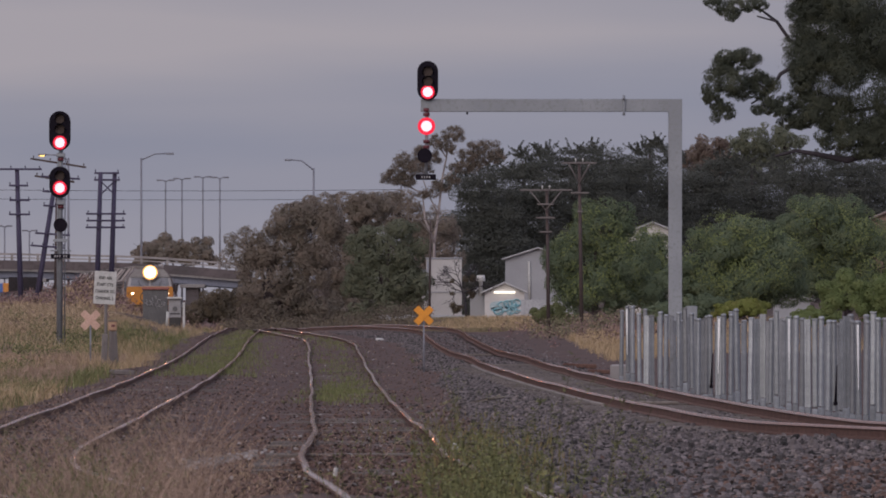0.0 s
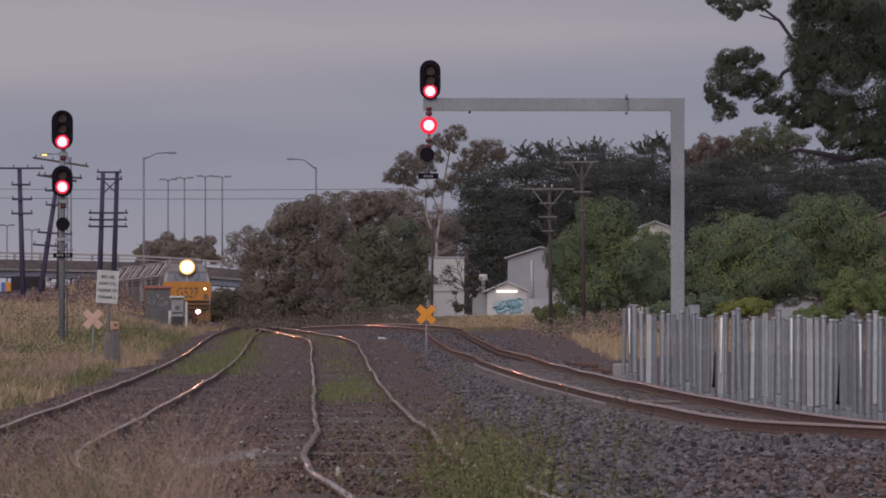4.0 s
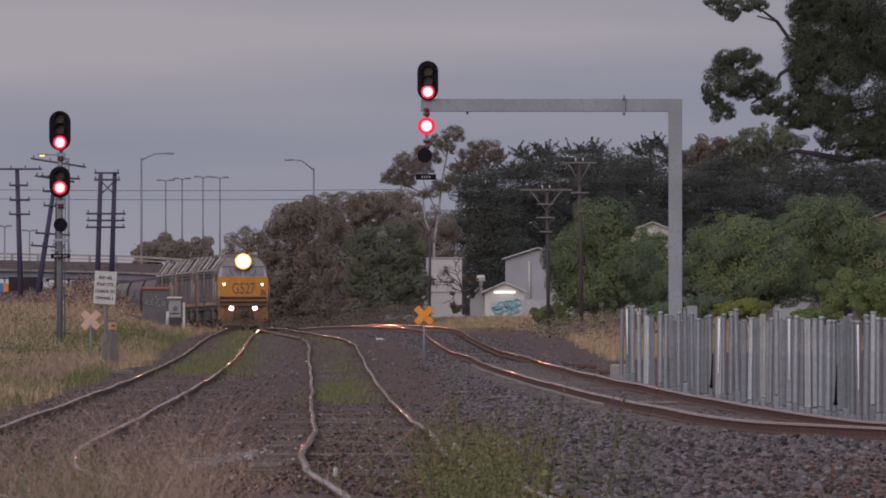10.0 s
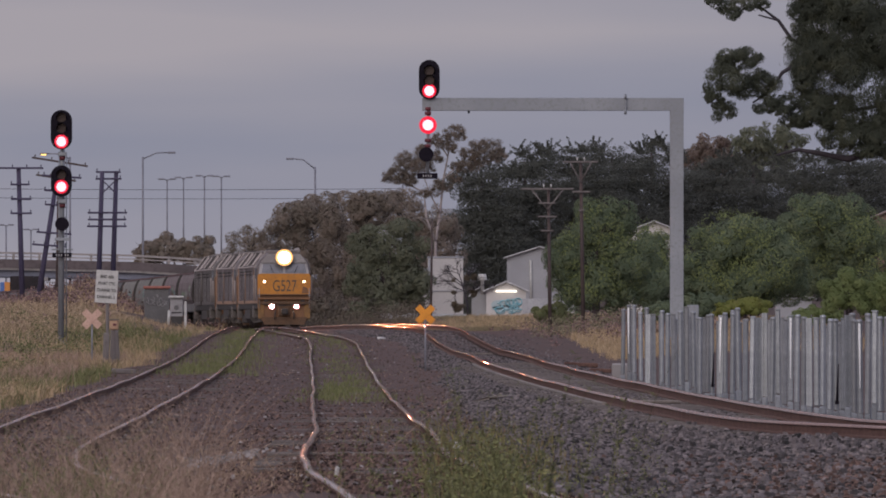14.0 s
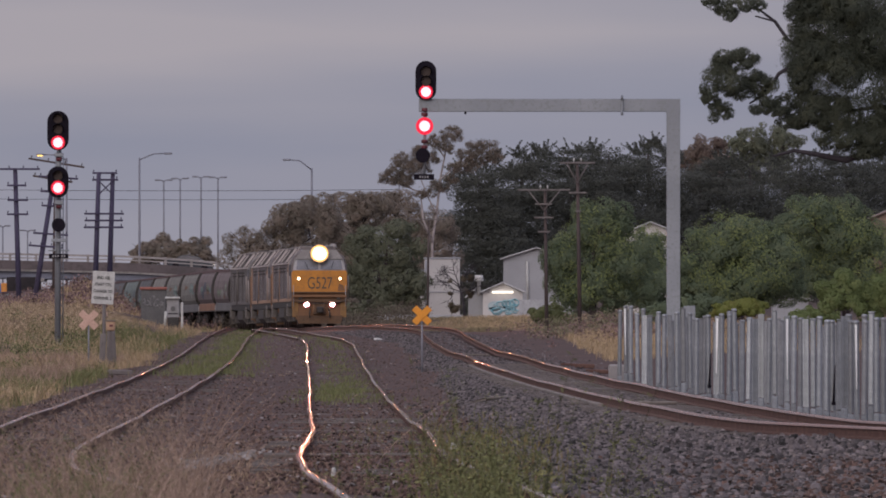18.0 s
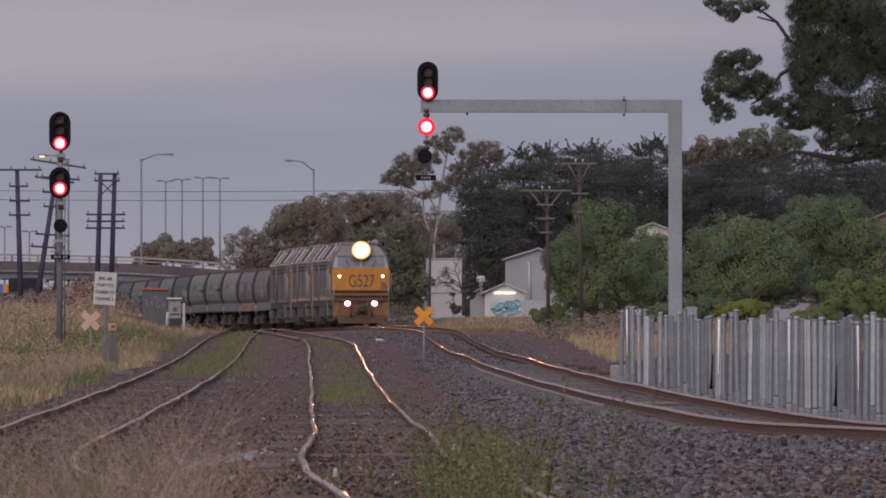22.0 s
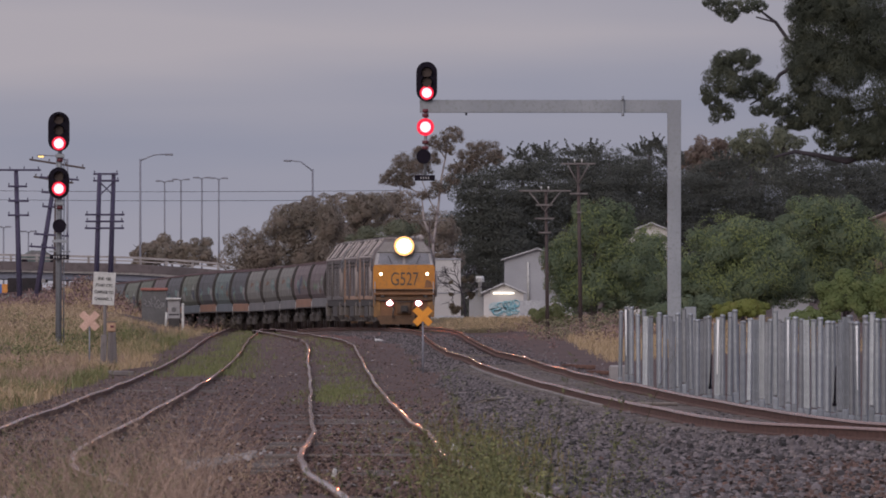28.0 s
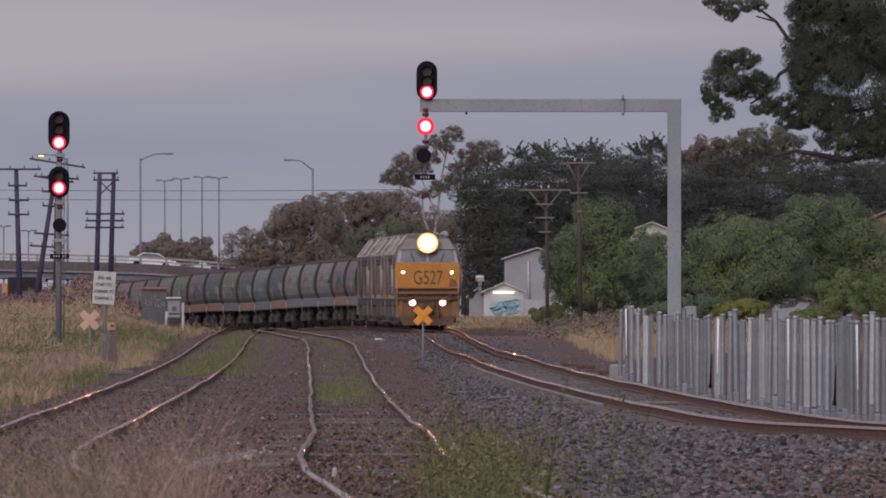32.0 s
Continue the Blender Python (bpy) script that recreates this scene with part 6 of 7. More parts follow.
def weeds(name, count, region, height, leaf, material, label, seed):
    rnd = random.Random(seed)
    v, f = [], []
    for _ in range(count):
        x, y = region(rnd)
        if x is None:
            continue
        z = float(ground_z(x, y))
        h = height * rnd.uniform(0.4, 1.3)
        for k in range(14):
            t = rnd.uniform(0.1, 1)
            p = Vector((x + rnd.gauss(0, 0.25) * h, y + rnd.gauss(0, 0.3) * h, z + h * t))
            d = Vector((rnd.uniform(-1, 1), rnd.uniform(-1, 1), rnd.uniform(-0.3, 1))).normalized()
            w = d.orthogonal().normalized() * leaf * 0.3
            i = len(v)
            v += [tuple(p), tuple(p + d * leaf * 0.5 + w), tuple(p + d * leaf), tuple(p + d * leaf * 0.5 - w)]
            f.append((i, i + 1, i + 2, i + 3))
    tagged(new(name, quick_mesh(name, v, f, material)), label, "weeds", kind="stuff")


def weed_patch(rnd):
    y = 1 / rnd.uniform(1 / 230, 1 / 112)
    return (rnd.gauss(0.0016, 0.0026) + 0.0006) * y + 0.08, y


def weed_strays(rnd):
    y = 1 / rnd.uniform(1 / 330, 1 / 125)
    return rnd.uniform(0.0, 0.014) * y, y


weeds("weeds", 330, patchy(weed_patch, 0.02, 3.0, 6, 0.06), 0.3, 0.028, WEED, "leafy green weeds in the foreground", 91)


def weed_clump(rnd):
    y = rnd.uniform(110, 138)
    return rnd.gauss(0.0029, 0.0016) * y, y


weeds("tall_weeds", 150, weed_clump, 0.36, 0.026, WEED, "taller leafy weeds hiding the end of the siding rail", 103)
blades("weed_stems", 130, weed_patch, 0.25, 0.003, WEED_STEM, "thin yellow-green weed stems in the foreground", 98, True)
weeds("stray_weeds", 150, patchy(weed_strays, 0.1, 2.0, 3), 0.2, 0.03, WEED, "scattered small weeds on the ballast", 99)


def bank_clumps(rnd):
    y = rnd.uniform(380, 640)
    return LEFT.x(y) - 3.5 - abs(rnd.gauss(0, 1)) * 5, y


def scrub(rnd):
    y = rnd.uniform(560, 760)
    return MAIN.x(y) + rnd.gauss(7.5, 1.6), y


def verge(rnd):
    y = rnd.uniform(770, 1100)
    return MAIN.x(y) + np.interp(y, (770, 900, 1100), (2.2, 5.5, 9)) + abs(rnd.gauss(0, 1)) * 7, y


def undergrowth(rnd):
    y = rnd.uniform(880, 985)
    return rnd.uniform(-0.0137, -0.001) * y, y


weeds("undergrowth", 1100, undergrowth, 1.0, 0.12, UNDERGROWTH, "brown and olive undergrowth at the foot of the trees", 107)
blades("verge_grass", 9000, verge, 0.16, 0.016, GRASS_VERGE, "rough brown-green grass below the trees", 95)
weeds("bank_weeds", 700, patchy(bank_clumps, 0.06, 0.45, 7, 0.05), 0.5, 0.07, WEED, "leafy green weeds in the bank's dry grass", 93)


def scrub_edge(rnd):
    y = rnd.uniform(625, 690)
    return rnd.uniform(0.0055, 0.0125) * y, y


weeds("low_scrub", 240, patchy(scrub_edge, -0.1, 0.6, 2, 0.1), 0.75, 0.09, SCRUB_LEAF, "grey-green and brown low scrub round the poles", 101)
weeds("purple_scrub", 120, patchy(scrub_edge, 0.05, 0.6, 7, 0.1), 0.7, 0.09, THISTLE, "purple-brown weeds among the scrub", 102)
weeds("scrub", 420, scrub, 0.45, 0.1, THISTLE, "purple-brown scrub at the edge of the dry grass", 94)


def bank_tufts(rnd):
    y = rnd.uniform(300, 470)
    return LEFT.x(y) - 2.4 - abs(rnd.gauss(0, 1)) * 3, y


blades("reddish_grass", 1500, patchy(bank_tufts, 0.1, 0.7, 8), 0.34, 0.008, GRASS_REDDISH, "reddish dry grass tufts on the bank", 97)
weeds("purple_weeds", 70, patchy(bank_top, 0.1, 0.4, 5), 0.6, 0.1, THISTLE, "purple seed heads on top of the bank", 96)
weeds("thistles", 900, mound, 0.75, 0.15, THISTLE, "purple-brown weeds on the embankment", 92)


def debris():
    g = Geo(True)
    x, y = 0.474, 289
    z = float(ground_z(x, y))
    g.tube([(x, y, z + 0.02), (x + 0.35, y - 2, z + 0.12), (x + 0.75, y + 1, z + 0.14), (x + 1.15, y + 2, z + 0.06)], [0.02, 0.03, 0.028, 0.012], 6)
    g.tube([(x + 0.35, y - 2, z + 0.12), (x + 0.55, y - 4, z + 0.2)], [0.016, 0.006], 5)
    tagged(new("fallen_branch", g.mesh("fallen_branch", SLEEPER_PALE)), "bare grey fallen branch on the ballast", "branch")
    for xx, d, w, mt, lb in ((-2.50, 625.7, 0.28, WHITE_PAINT, "crumpled white litter on the ballast"), (0.14, 188.2, 0.08, WHITE_PAINT, "scrap of white litter beside the rail"), (-0.95, 139.0, 0.035, WHITE_PAINT, "pale litter between the rails")):
        me = Geo().box((0, 0, 0.04), (w, w * 0.8, 0.1), 0.4, 0.03).mesh("litter", mt)
        ob = new("litter", me)
        ob.matrix_basis = pose(xx, d, float(ground_z(xx, d)), 8, 5, 20)
        tagged(ob, lb, "litter", "litter")
    for xx, d, w, h, lb in ((3.66, 426.1, 0.9, 0.12, "rusty scrap beam beside the track"), (3.98, 397.7, 0.7, 0.1, "rusty scrap beam in dry grass"), (-7.86, 388.0, 0.62, 0.12, "grey timber log by the notice board")):
        ob = new("scrap_beam", Geo().box((0, 0, h / 2), (w, 0.3, h), 0, 0.02).mesh("scrap_beam", POST_WOOD if xx < 0 else RUST_RAIL))
        ob.matrix_basis = pose(xx, d, float(ground_z(xx, d)), 0, 2, 6)
        tagged(ob, lb, "scrap")


debris()

# ------------------------------------------------------------------ train
YELLOW = mat("dusty_yellow_paint", (0.47, 0.185, 0.018), (0.38, 0.145, 0.018), 0.6, 0.0, 1.6, 7, 0.08, 0.01, c3=(0.28, 0.125, 0.03))
LOCO_BLUE = mat("grimy_blue_grey_paint", (0.165, 0.14, 0.142), (0.125, 0.112, 0.12), 0.7, 0.0, 0.9, 6, 0.1, 0.01, c3=(0.14, 0.11, 0.1), spec=0.3)
LOCO_GREY = mat("grimy_dark_grey_paint", (0.115, 0.101, 0.099), (0.0945, 0.0828, 0.0792), 0.6, 0.0, 1.0, 10, 0.1, 0.01, c3=(0.108, 0.0862, 0.077))
LOCO_ROOF = mat("dull_roof_paint", (0.37, 0.315, 0.3), (0.28, 0.24, 0.225), 0.65, 0.0, 1.0, 10, 0.1, 0.01)
ROOF_TOP = mat("sooty_roof_paint", (0.2, 0.17, 0.16), (0.13, 0.11, 0.105), 0.75, 0.0, 1.0, 10, 0.1, 0.01)
GRILLE = mat("dark_radiator_grille", (0.03, 0.027, 0.028), None, 0.95, 0.0, spec=0.05)
SLOPE = mat("grimy_radiator_slope", (0.06, 0.05, 0.047), (0.042, 0.036, 0.035), 0.9, 0.0, 1, 10, 0.2, 0.01, spec=0.1)
UNDER = mat("oily_underframe", (0.03, 0.026, 0.025), (0.045, 0.036, 0.033), 0.75, 0.1, 3, 20, 0.2, 0.01)
BOGIE = mat("dusty_bogie_frame", (0.068, 0.057, 0.0533), (0.04, 0.0342, 0.0333), 0.75, 0.1, 3, 20, 0.2, 0.01)
CAB_DARK = mat("dark_side_glass", (0.02, 0.02, 0.024), (0.03, 0.03, 0.034), 0.15, 0.0, 2, 10, 0, spec=0.5)
GLASS = mat("dark_cab_glass", (0.16, 0.15, 0.16), (0.12, 0.115, 0.12), 0.12, 0.0, 2, 10, 0, spec=0.8)
WHEEL = mat("wheel_steel", (0.1, 0.08, 0.075), (0.07, 0.055, 0.05), 0.5, 0.6)


def wheel_set(parent, y, r=0.5):
    for sx in (-1, 1):
        w = part("wheel", Geo(True).tube([(sx * 0.66, y, r), (sx * 0.74, y, r), (sx * 0.745, y, r), (sx * 0.82, y, r)], [r + 0.03, r + 0.03, r, r], 18), WHEEL, parent)
    part("axle", Geo(True).tube([(-0.95, y, r), (0.95, y, r)], 0.08, 8), UNDER, parent)


def bogie(parent, y0, axles, span):
    b = part("bogie", Geo().box((0, y0, 0.62), (1.7, span + 0.9, 0.22), 0, 0.04), UNDER, parent)
    for sx in (-1, 1):
        fr = Geo()
        fr.box((sx * 1.05, y0, 0.72), (0.16, span + 1.3, 0.24), 0, 0.04)
        for k in range(axles):
            y = y0 + (k - (axles - 1) / 2) * span / (axles - 1)
            fr.box((sx * 1.12, y, 0.52), (0.22, 0.42, 0.42), 0, 0.05)
        for k in range(axles - 1):
            y = y0 + (k + 0.5 - (axles - 1) / 2) * span / (axles - 1)
            fr.tube([(sx * 1.13, y, 0.35), (sx * 1.13, y, 0.7)], 0.13, 8)
        part("side_frame", fr, BOGIE, b)
    for k in range(axles):
        wheel_set(b, y0 + (k - (axles - 1) / 2) * span / (axles - 1))
    return b


LOCO_LEN, LOCO_PITCH = 18.5, 19.5
WAGON_PITCH = 14.7


def locomotive(paint, lead, label):
    """Cowl-bodied diesel; the cab faces +y, rails at z = 0."""
    t = thing("locomotive", (0, 0, 0), label, "locomotive", "locomotives of the train")
    h = LOCO_LEN / 2
    part("underframe", Geo().box((0, 0, 1.22), (2.75, LOCO_LEN - 1.2, 0.34), 0, 0.03), UNDER, t)
    body = [(-1.37, 1.38), (1.37, 1.38), (1.37, 3.36), (0.8, 4.16), (-0.8, 4.16), (-1.37, 3.36)]
    part("body", Geo().prism(body, -h + 0.35, h - 2.4), paint, t)
    # cab, slightly raked at the windscreen
    cab = Geo()
    cab.prism([(-1.39, 1.36), (1.39, 1.36), (1.39, 3.3), (1.24, 3.72), (0.8, 4.1), (-0.8, 4.1), (-1.24, 3.72), (-1.39, 3.3)], h - 2.4, h - 0.6)
    part("cab", cab, paint, t)
    nose = Geo()
    nose.prism([(-1.37, 1.85), (1.37, 1.85), (1.37, 2.86), (1.3, 2.98), (-1.3, 2.98), (-1.37, 2.86)], h - 0.6, h - 0.12)
    part("nose_panel", nose, YELLOW if lead else PILOT, t, "yellow end panel" if lead else "grimy end panel")
    brow = Geo()
    i = len(brow.v)
    yb, yf = h - 0.6, h - 0.14
    brow.v += [(-1.3, yf, 2.98), (1.3, yf, 2.98), (1.18, yf - 0.3, 3.58), (-1.18, yf - 0.3, 3.58), (-1.34, yb - 0.2, 2.98), (1.34, yb - 0.2, 2.98), (1.25, yb - 0.2, 3.58), (-1.25, yb - 0.2, 3.58)]
    brow.f += [(0, 1, 2, 3), (1, 5, 6, 2), (0, 3, 7, 4), (3, 2, 6, 7)]
    part("windscreen_surround", brow, GREY_PANEL, t)
    for sx in (-1, 1):
        g = Geo()
        a, b = sx * 0.06, sx * 1.16
        g.quad((a, yf + 0.012, 3.03), (b, yf + 0.012, 3.03), (b * 0.93, yf - 0.262, 3.53), (a, yf - 0.262, 3.53))
        part("windscreen", g, GLASS, t, "dark windscreen pane")
    part("head_visor", Geo().prism([(-1.2, 3.58), (1.2, 3.58), (0.85, 4.05), (-0.85, 4.05)], h - 0.75, h - 0.36), GREY_PANEL, t)
    # lower front
    pil = Geo().prism([(-1.36, 1.0), (-1.15, 0.42), (1.15, 0.42), (1.36, 1.0), (1.36, 1.86), (-1.36, 1.86)], h - 0.5, h - 0.2)
    part("pilot", pil, PILOT, t, "grimy yellow-brown pilot")
    part("front_step", Geo().box((0, h - 0.12, 1.62), (2.66, 0.3, 0.1), 0, 0.02), PILOT, t)
    part("coupler", Geo().box((0, h + 0.15, 0.92), (0.32, 0.7, 0.32), 0, 0.05), UNDER, t)
    part("coupler", Geo().box((0, -h - 0.15, 0.92), (0.32, 0.9, 0.32), 0, 0.05), UNDER, t)
    part("grime_streak", Geo().prism([(-0.9, 1.9), (-1.28, 1.92), (-1.2, 2.2), (-0.98, 2.3)], h - 0.121, h - 0.114), PILOT, t, "oily smear on the end panel")
    part("snow_plough", Geo().prism([(-1.2, 0.62), (-1.05, 0.2), (1.05, 0.2), (1.2, 0.62)], h - 0.3, h - 0.1), PILOT_DARK, t, "dark scuffed plough plate")
    part("buffer_beam", Geo().box((0, h - 0.12, 1.62 - 0.22), (2.7, 0.16, 0.16), 0, 0.02), PILOT_DARK, t)
    part("coupler_pocket", Geo().box((0, h - 0.12, 0.95), (0.62, 0.14, 0.56), 0, 0.04), PILOT_DARK, t)
    part("nose_shelf", Geo().box((0, h - 0.1, 1.83), (2.74, 0.12, 0.07), 0, 0.02), PILOT_DARK, t)
    part("cut_lever", Geo(True).tube([(-1.1, h - 0.06, 1.32), (-0.3, h + 0.02, 1.26), (0.5, h + 0.02, 1.26), (1.1, h - 0.06, 1.32)], 0.025, 6), BOGIE, t)
    part("wiper", Geo(True).tube([(0.55, h - 0.12, 3.02), (0.72, h - 0.27, 3.45)], 0.011, 5), BLACK, t)
    part("wiper", Geo(True).tube([(-0.55, h - 0.12, 3.02), (-0.72, h - 0.27, 3.45)], 0.011, 5), BLACK, t)
    for sx in (-1, 1):
        part("corner_plate", Geo().box((sx * 1.2, h - 0.19, 0.98), (0.3, 0.06, 0.9), 0, 0.02), PILOT_EDGE if lead else PILOT, t, "scuffed yellow-brown corner plate" if lead else "grimy corner plate")
        part("jumper_socket", Geo().box((sx * 0.95, h - 0.08, 1.55), (0.2, 0.14, 0.2), 0, 0.03), BOGIE, t)
        part("handrail", Geo(True).tube([(sx * 1.3, h - 0.02, 1.1), (sx * 1.3, h - 0.02, 2.2)], 0.02, 6), GREY_PANEL, t)
        part("air_hose", Geo(True).tube([(sx * 0.45, h - 0.15, 1.0), (sx * 0.5, h + 0.1, 0.75), (sx * 0.5, h + 0.08, 0.5)], 0.035, 6), UNDER, t)
        part("ditch_light", disc(Geo(), (sx * 0.64, 1.2), 0.14, h - 0.22, h - 0.1, 16), UNDER, t)
        if lead:
            part("ditch_bloom_ring", disc(Geo(), (sx * 0.64, 1.2), 0.17, h - 0.102, h - 0.097, 16), DITCH_BLOOM, t, "pink ring imitating the ditch light's bloom")
            part("ditch_lens", disc(Geo(), (sx * 0.64, 1.2), 0.11, h - 0.095, h - 0.08, 16), DITCH, t, "bright white lens")
        part("marker_light", disc(Geo(), (sx * 1.03, 2.55), 0.1, h - 0.13, h - 0.09, 12), UNDER, t)
        if lead:
            part("marker_lens", disc(Geo(), (sx * 1.03, 2.55), 0.065, h - 0.085, h - 0.075, 12), MARKER, t, "small warm glowing lens")
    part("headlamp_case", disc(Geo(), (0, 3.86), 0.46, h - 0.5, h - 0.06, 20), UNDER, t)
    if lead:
        # disc and ring are drawn larger than the lamp to imitate its bloom
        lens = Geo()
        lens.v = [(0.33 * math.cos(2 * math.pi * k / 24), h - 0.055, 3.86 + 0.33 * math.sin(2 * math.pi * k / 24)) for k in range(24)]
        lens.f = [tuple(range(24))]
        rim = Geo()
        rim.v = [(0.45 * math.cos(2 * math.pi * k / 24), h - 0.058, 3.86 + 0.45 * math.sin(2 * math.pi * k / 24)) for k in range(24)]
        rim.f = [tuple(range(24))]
        part("headlamp_bloom_ring", rim, BLOOM_RIM, t, "orange ring imitating the headlamp's outer bloom")
        bloom_disc = part("headlamp", lens, HEADLAMP_BLOOM, t, "dazzling warm headlamp, its disc enlarged for bloom")
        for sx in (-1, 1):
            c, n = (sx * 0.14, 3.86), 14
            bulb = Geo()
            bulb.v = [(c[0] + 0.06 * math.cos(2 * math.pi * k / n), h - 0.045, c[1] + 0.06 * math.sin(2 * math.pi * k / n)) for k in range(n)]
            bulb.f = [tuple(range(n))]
            part("bulb", bulb, HEADLAMP, bloom_disc, "sealed beam bulb")
            # added tube, no part of the real lamp, that narrows the bulb's beam
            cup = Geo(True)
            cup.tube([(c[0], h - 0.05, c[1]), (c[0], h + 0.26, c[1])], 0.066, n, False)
            part("beam_limiter", cup, BLACK, bloom_disc)
        writing("lettering", "G527", 0.88, NUMBER_INK, t, pose(-0.02, h - 0.112, 2.29, 90, 0, 180) @ Matrix.Diagonal((0.64, 1, 1, 1)), 0.003, "dark painted running number", 0.002)
    # radiator slopes with pale panels between dark ones, hatches and ribs
    def on_slope(sx, y0, y1, lo, hi, off):
        """A panel lying on the roof slope from y0 to y1, between two shares of its height."""
        g, nx, nz = Geo(), sx * 0.8 * off, 0.58 * off
        lowx, lowz, upx, upz = sx * 1.385, 3.365, sx * 0.815, 4.165
        pts = [(lowx + (upx - lowx) * q + nx, y, lowz + (upz - lowz) * q + nz) for y, q in ((y0, lo), (y1, lo), (y1, hi), (y0, hi))]
        back = [(x - nx * 0.8, y, z - nz * 0.8) for x, y, z in pts]
        g.v += pts + back
        g.f += [(0, 1, 2, 3), (7, 6, 5, 4), (0, 4, 5, 1), (1, 5, 6, 2), (2, 6, 7, 3), (3, 7, 4, 0)]
        return g

    for sx in (-1, 1):
        part("roof_slope", on_slope(sx, -h + 0.6, h - 2.5, 0.0, 1.0, 0.012), SLOPE, t, "dark louvred roof slope")
        part("eave_rail", Geo().box((sx * 1.39, -1.0, 3.36), (0.07, LOCO_LEN - 3.2, 0.1), 0, 0.02), LOCO_ROOF, t)
        for y, q in ((-h + 0.7, 0.05), (-h + 4.1, 0.05), (h - 6.2, 0.05), (h - 2.6, 0.055)):
            part("roof_rib", Geo().tube([(sx * 1.4, y, 3.36), (sx * 0.82, y, 4.19)], q, 6), LOCO_ROOF, t, "pale roof rib")
        for y0, y1 in ((-h + 5.1, -h + 5.7), (-h + 7.6, -h + 8.3), (-h + 13.2, -h + 13.8)):
            part("roof_screen", on_slope(sx, y0, y1, 0.1, 0.93, 0.05), LOCO_ROOF, t, "pale screen on the roof slope")
    part("roof_panel", Geo().box((0, -1.2, 4.2), (1.6, LOCO_LEN - 4.0, 0.07), 0, 0.02), ROOF_TOP, t)
    for y in (-5.5, -1.5, 3.0):
        part("roof_hatch", Geo().box((0, y, 4.26), (1.2, 2.0, 0.08), 0, 0.03), ROOF_TOP, t)
    part("exhaust", Geo().box((0, 0.8, 4.3), (0.9, 0.5, 0.16), 0, 0.03), UNDER, t)
    for dx in (-0.62, -0.42):
        part("air_horn", Geo(True).tube([(dx, h - 1.6, 4.22), (dx, h - 1.0, 4.24), (dx, h - 0.9, 4.24)], [0.04, 0.06, 0.11], 8), GREY_PANEL, t)
    part("roof_dome", Geo(True).tube([(-0.8, h - 2.6, 4.1), (-0.8, h - 2.6, 4.28), (-0.8, h - 2.6, 4.36), (-0.8, h - 2.6, 4.4)], [0.17, 0.17, 0.12, 0.04], 12), LOCO_ROOF, t, "pale rounded roof dome")
    # side doors with their seams, windows, stripes
    trim = paint if paint is LOCO_GREY else STRIPE
    for sx in (-1, 1):
        for k in range(4):
            y = -h + 1.2 + k * 3.7
            door = part("body_door", Geo().box((sx * 1.372, y + 1.3, 2.35), (0.03, 2.4, 1.75), 0, 0.01), paint, t)
            for e in (-1.2, 0.0, 1.2):
                part("door_seam", Geo().box((sx * 1.389, y + 1.3 + e, 2.35), (0.012, 0.03, 1.74)), GRILLE, door)
            part("hinge", Geo().box((sx * 1.395, y + 2.35, 2.35), (0.025, 0.06, 1.5), 0, 0.01), trim if k % 2 else paint, door)
            for z in (1.95, 2.75):
                part("latch", Geo().box((sx * 1.396, y + 1.45, z), (0.03, 0.16, 0.08), 0, 0.01), GREY_PANEL, door)
        for z in (2.95, 3.12):
            part("louvre_row", Geo().box((sx * 1.385, -1.6, z), (0.02, LOCO_LEN - 7.5, 0.07)), SLOPE, t)
        part("door_stripe", Geo().box((sx * 1.392, h - 2.75, 2.38), (0.03, 0.75, 1.9), 0, 0.01), trim, t, "faded peach end stripe")
        part("cab_door", Geo().box((sx * 1.4, h - 2.05, 2.3), (0.03, 0.62, 1.55), 0, 0.01), paint, t)
        part("drain_pipe", Geo(True).tube([(sx * 1.41, -2.4, 1.4), (sx * 1.41, -2.4, 3.3)], 0.05, 6), paint, t)
        part("door_stripe", Geo().box((sx * 1.392, -h + 0.7, 2.38), (0.03, 0.65, 1.9), 0, 0.01), trim, t, "faded peach end stripe")
        part("cab_window", Geo().box((sx * 1.402, h - 1.35, 2.98), (0.03, 0.85, 0.62), 0, 0.03), CAB_DARK, t, "dark side window")
        part("cab_window", Geo().box((sx * 1.408, h - 2.1, 3.0), (0.03, 0.42, 0.6), 0, 0.03), CAB_DARK, t, "dark side window")
        part("grab_rail", Geo(True).tube([(sx * 1.46, h - 2.5, 1.5), (sx * 1.46, h - 2.5, 2.9)], 0.03, 6), LOCO_ROOF, t, "pale grab rail")
        part("grab_rail", Geo(True).tube([(sx * 1.46, h - 0.7, 1.5), (sx * 1.46, h - 0.7, 2.7)], 0.03, 6), LOCO_ROOF, t, "pale grab rail")
        part("sill_stripe", Geo().box((sx * 1.385, 0, 1.45), (0.03, LOCO_LEN - 1.2, 0.17), 0, 0.01), trim, t, "faded peach sill stripe")
        for y in (h - 3.2, -h + 1.3):
            st = Geo()
            for k in range(4):
                st.box((sx * 1.3, y, 0.35 + k * 0.27), (0.28, 0.5, 0.04))
            part("step", st, DUSTY, t)
            part("sand_box", Geo().box((sx * 1.27, y - 1.0, 0.92), (0.3, 0.62, 0.66), 0, 0.04), DUSTY, t, "dusty sand box")
        part("battery_box", Geo().box((sx * 1.1, 0, 1.0), (0.5, 3.2, 0.34), 0, 0.03), BOGIE, t)
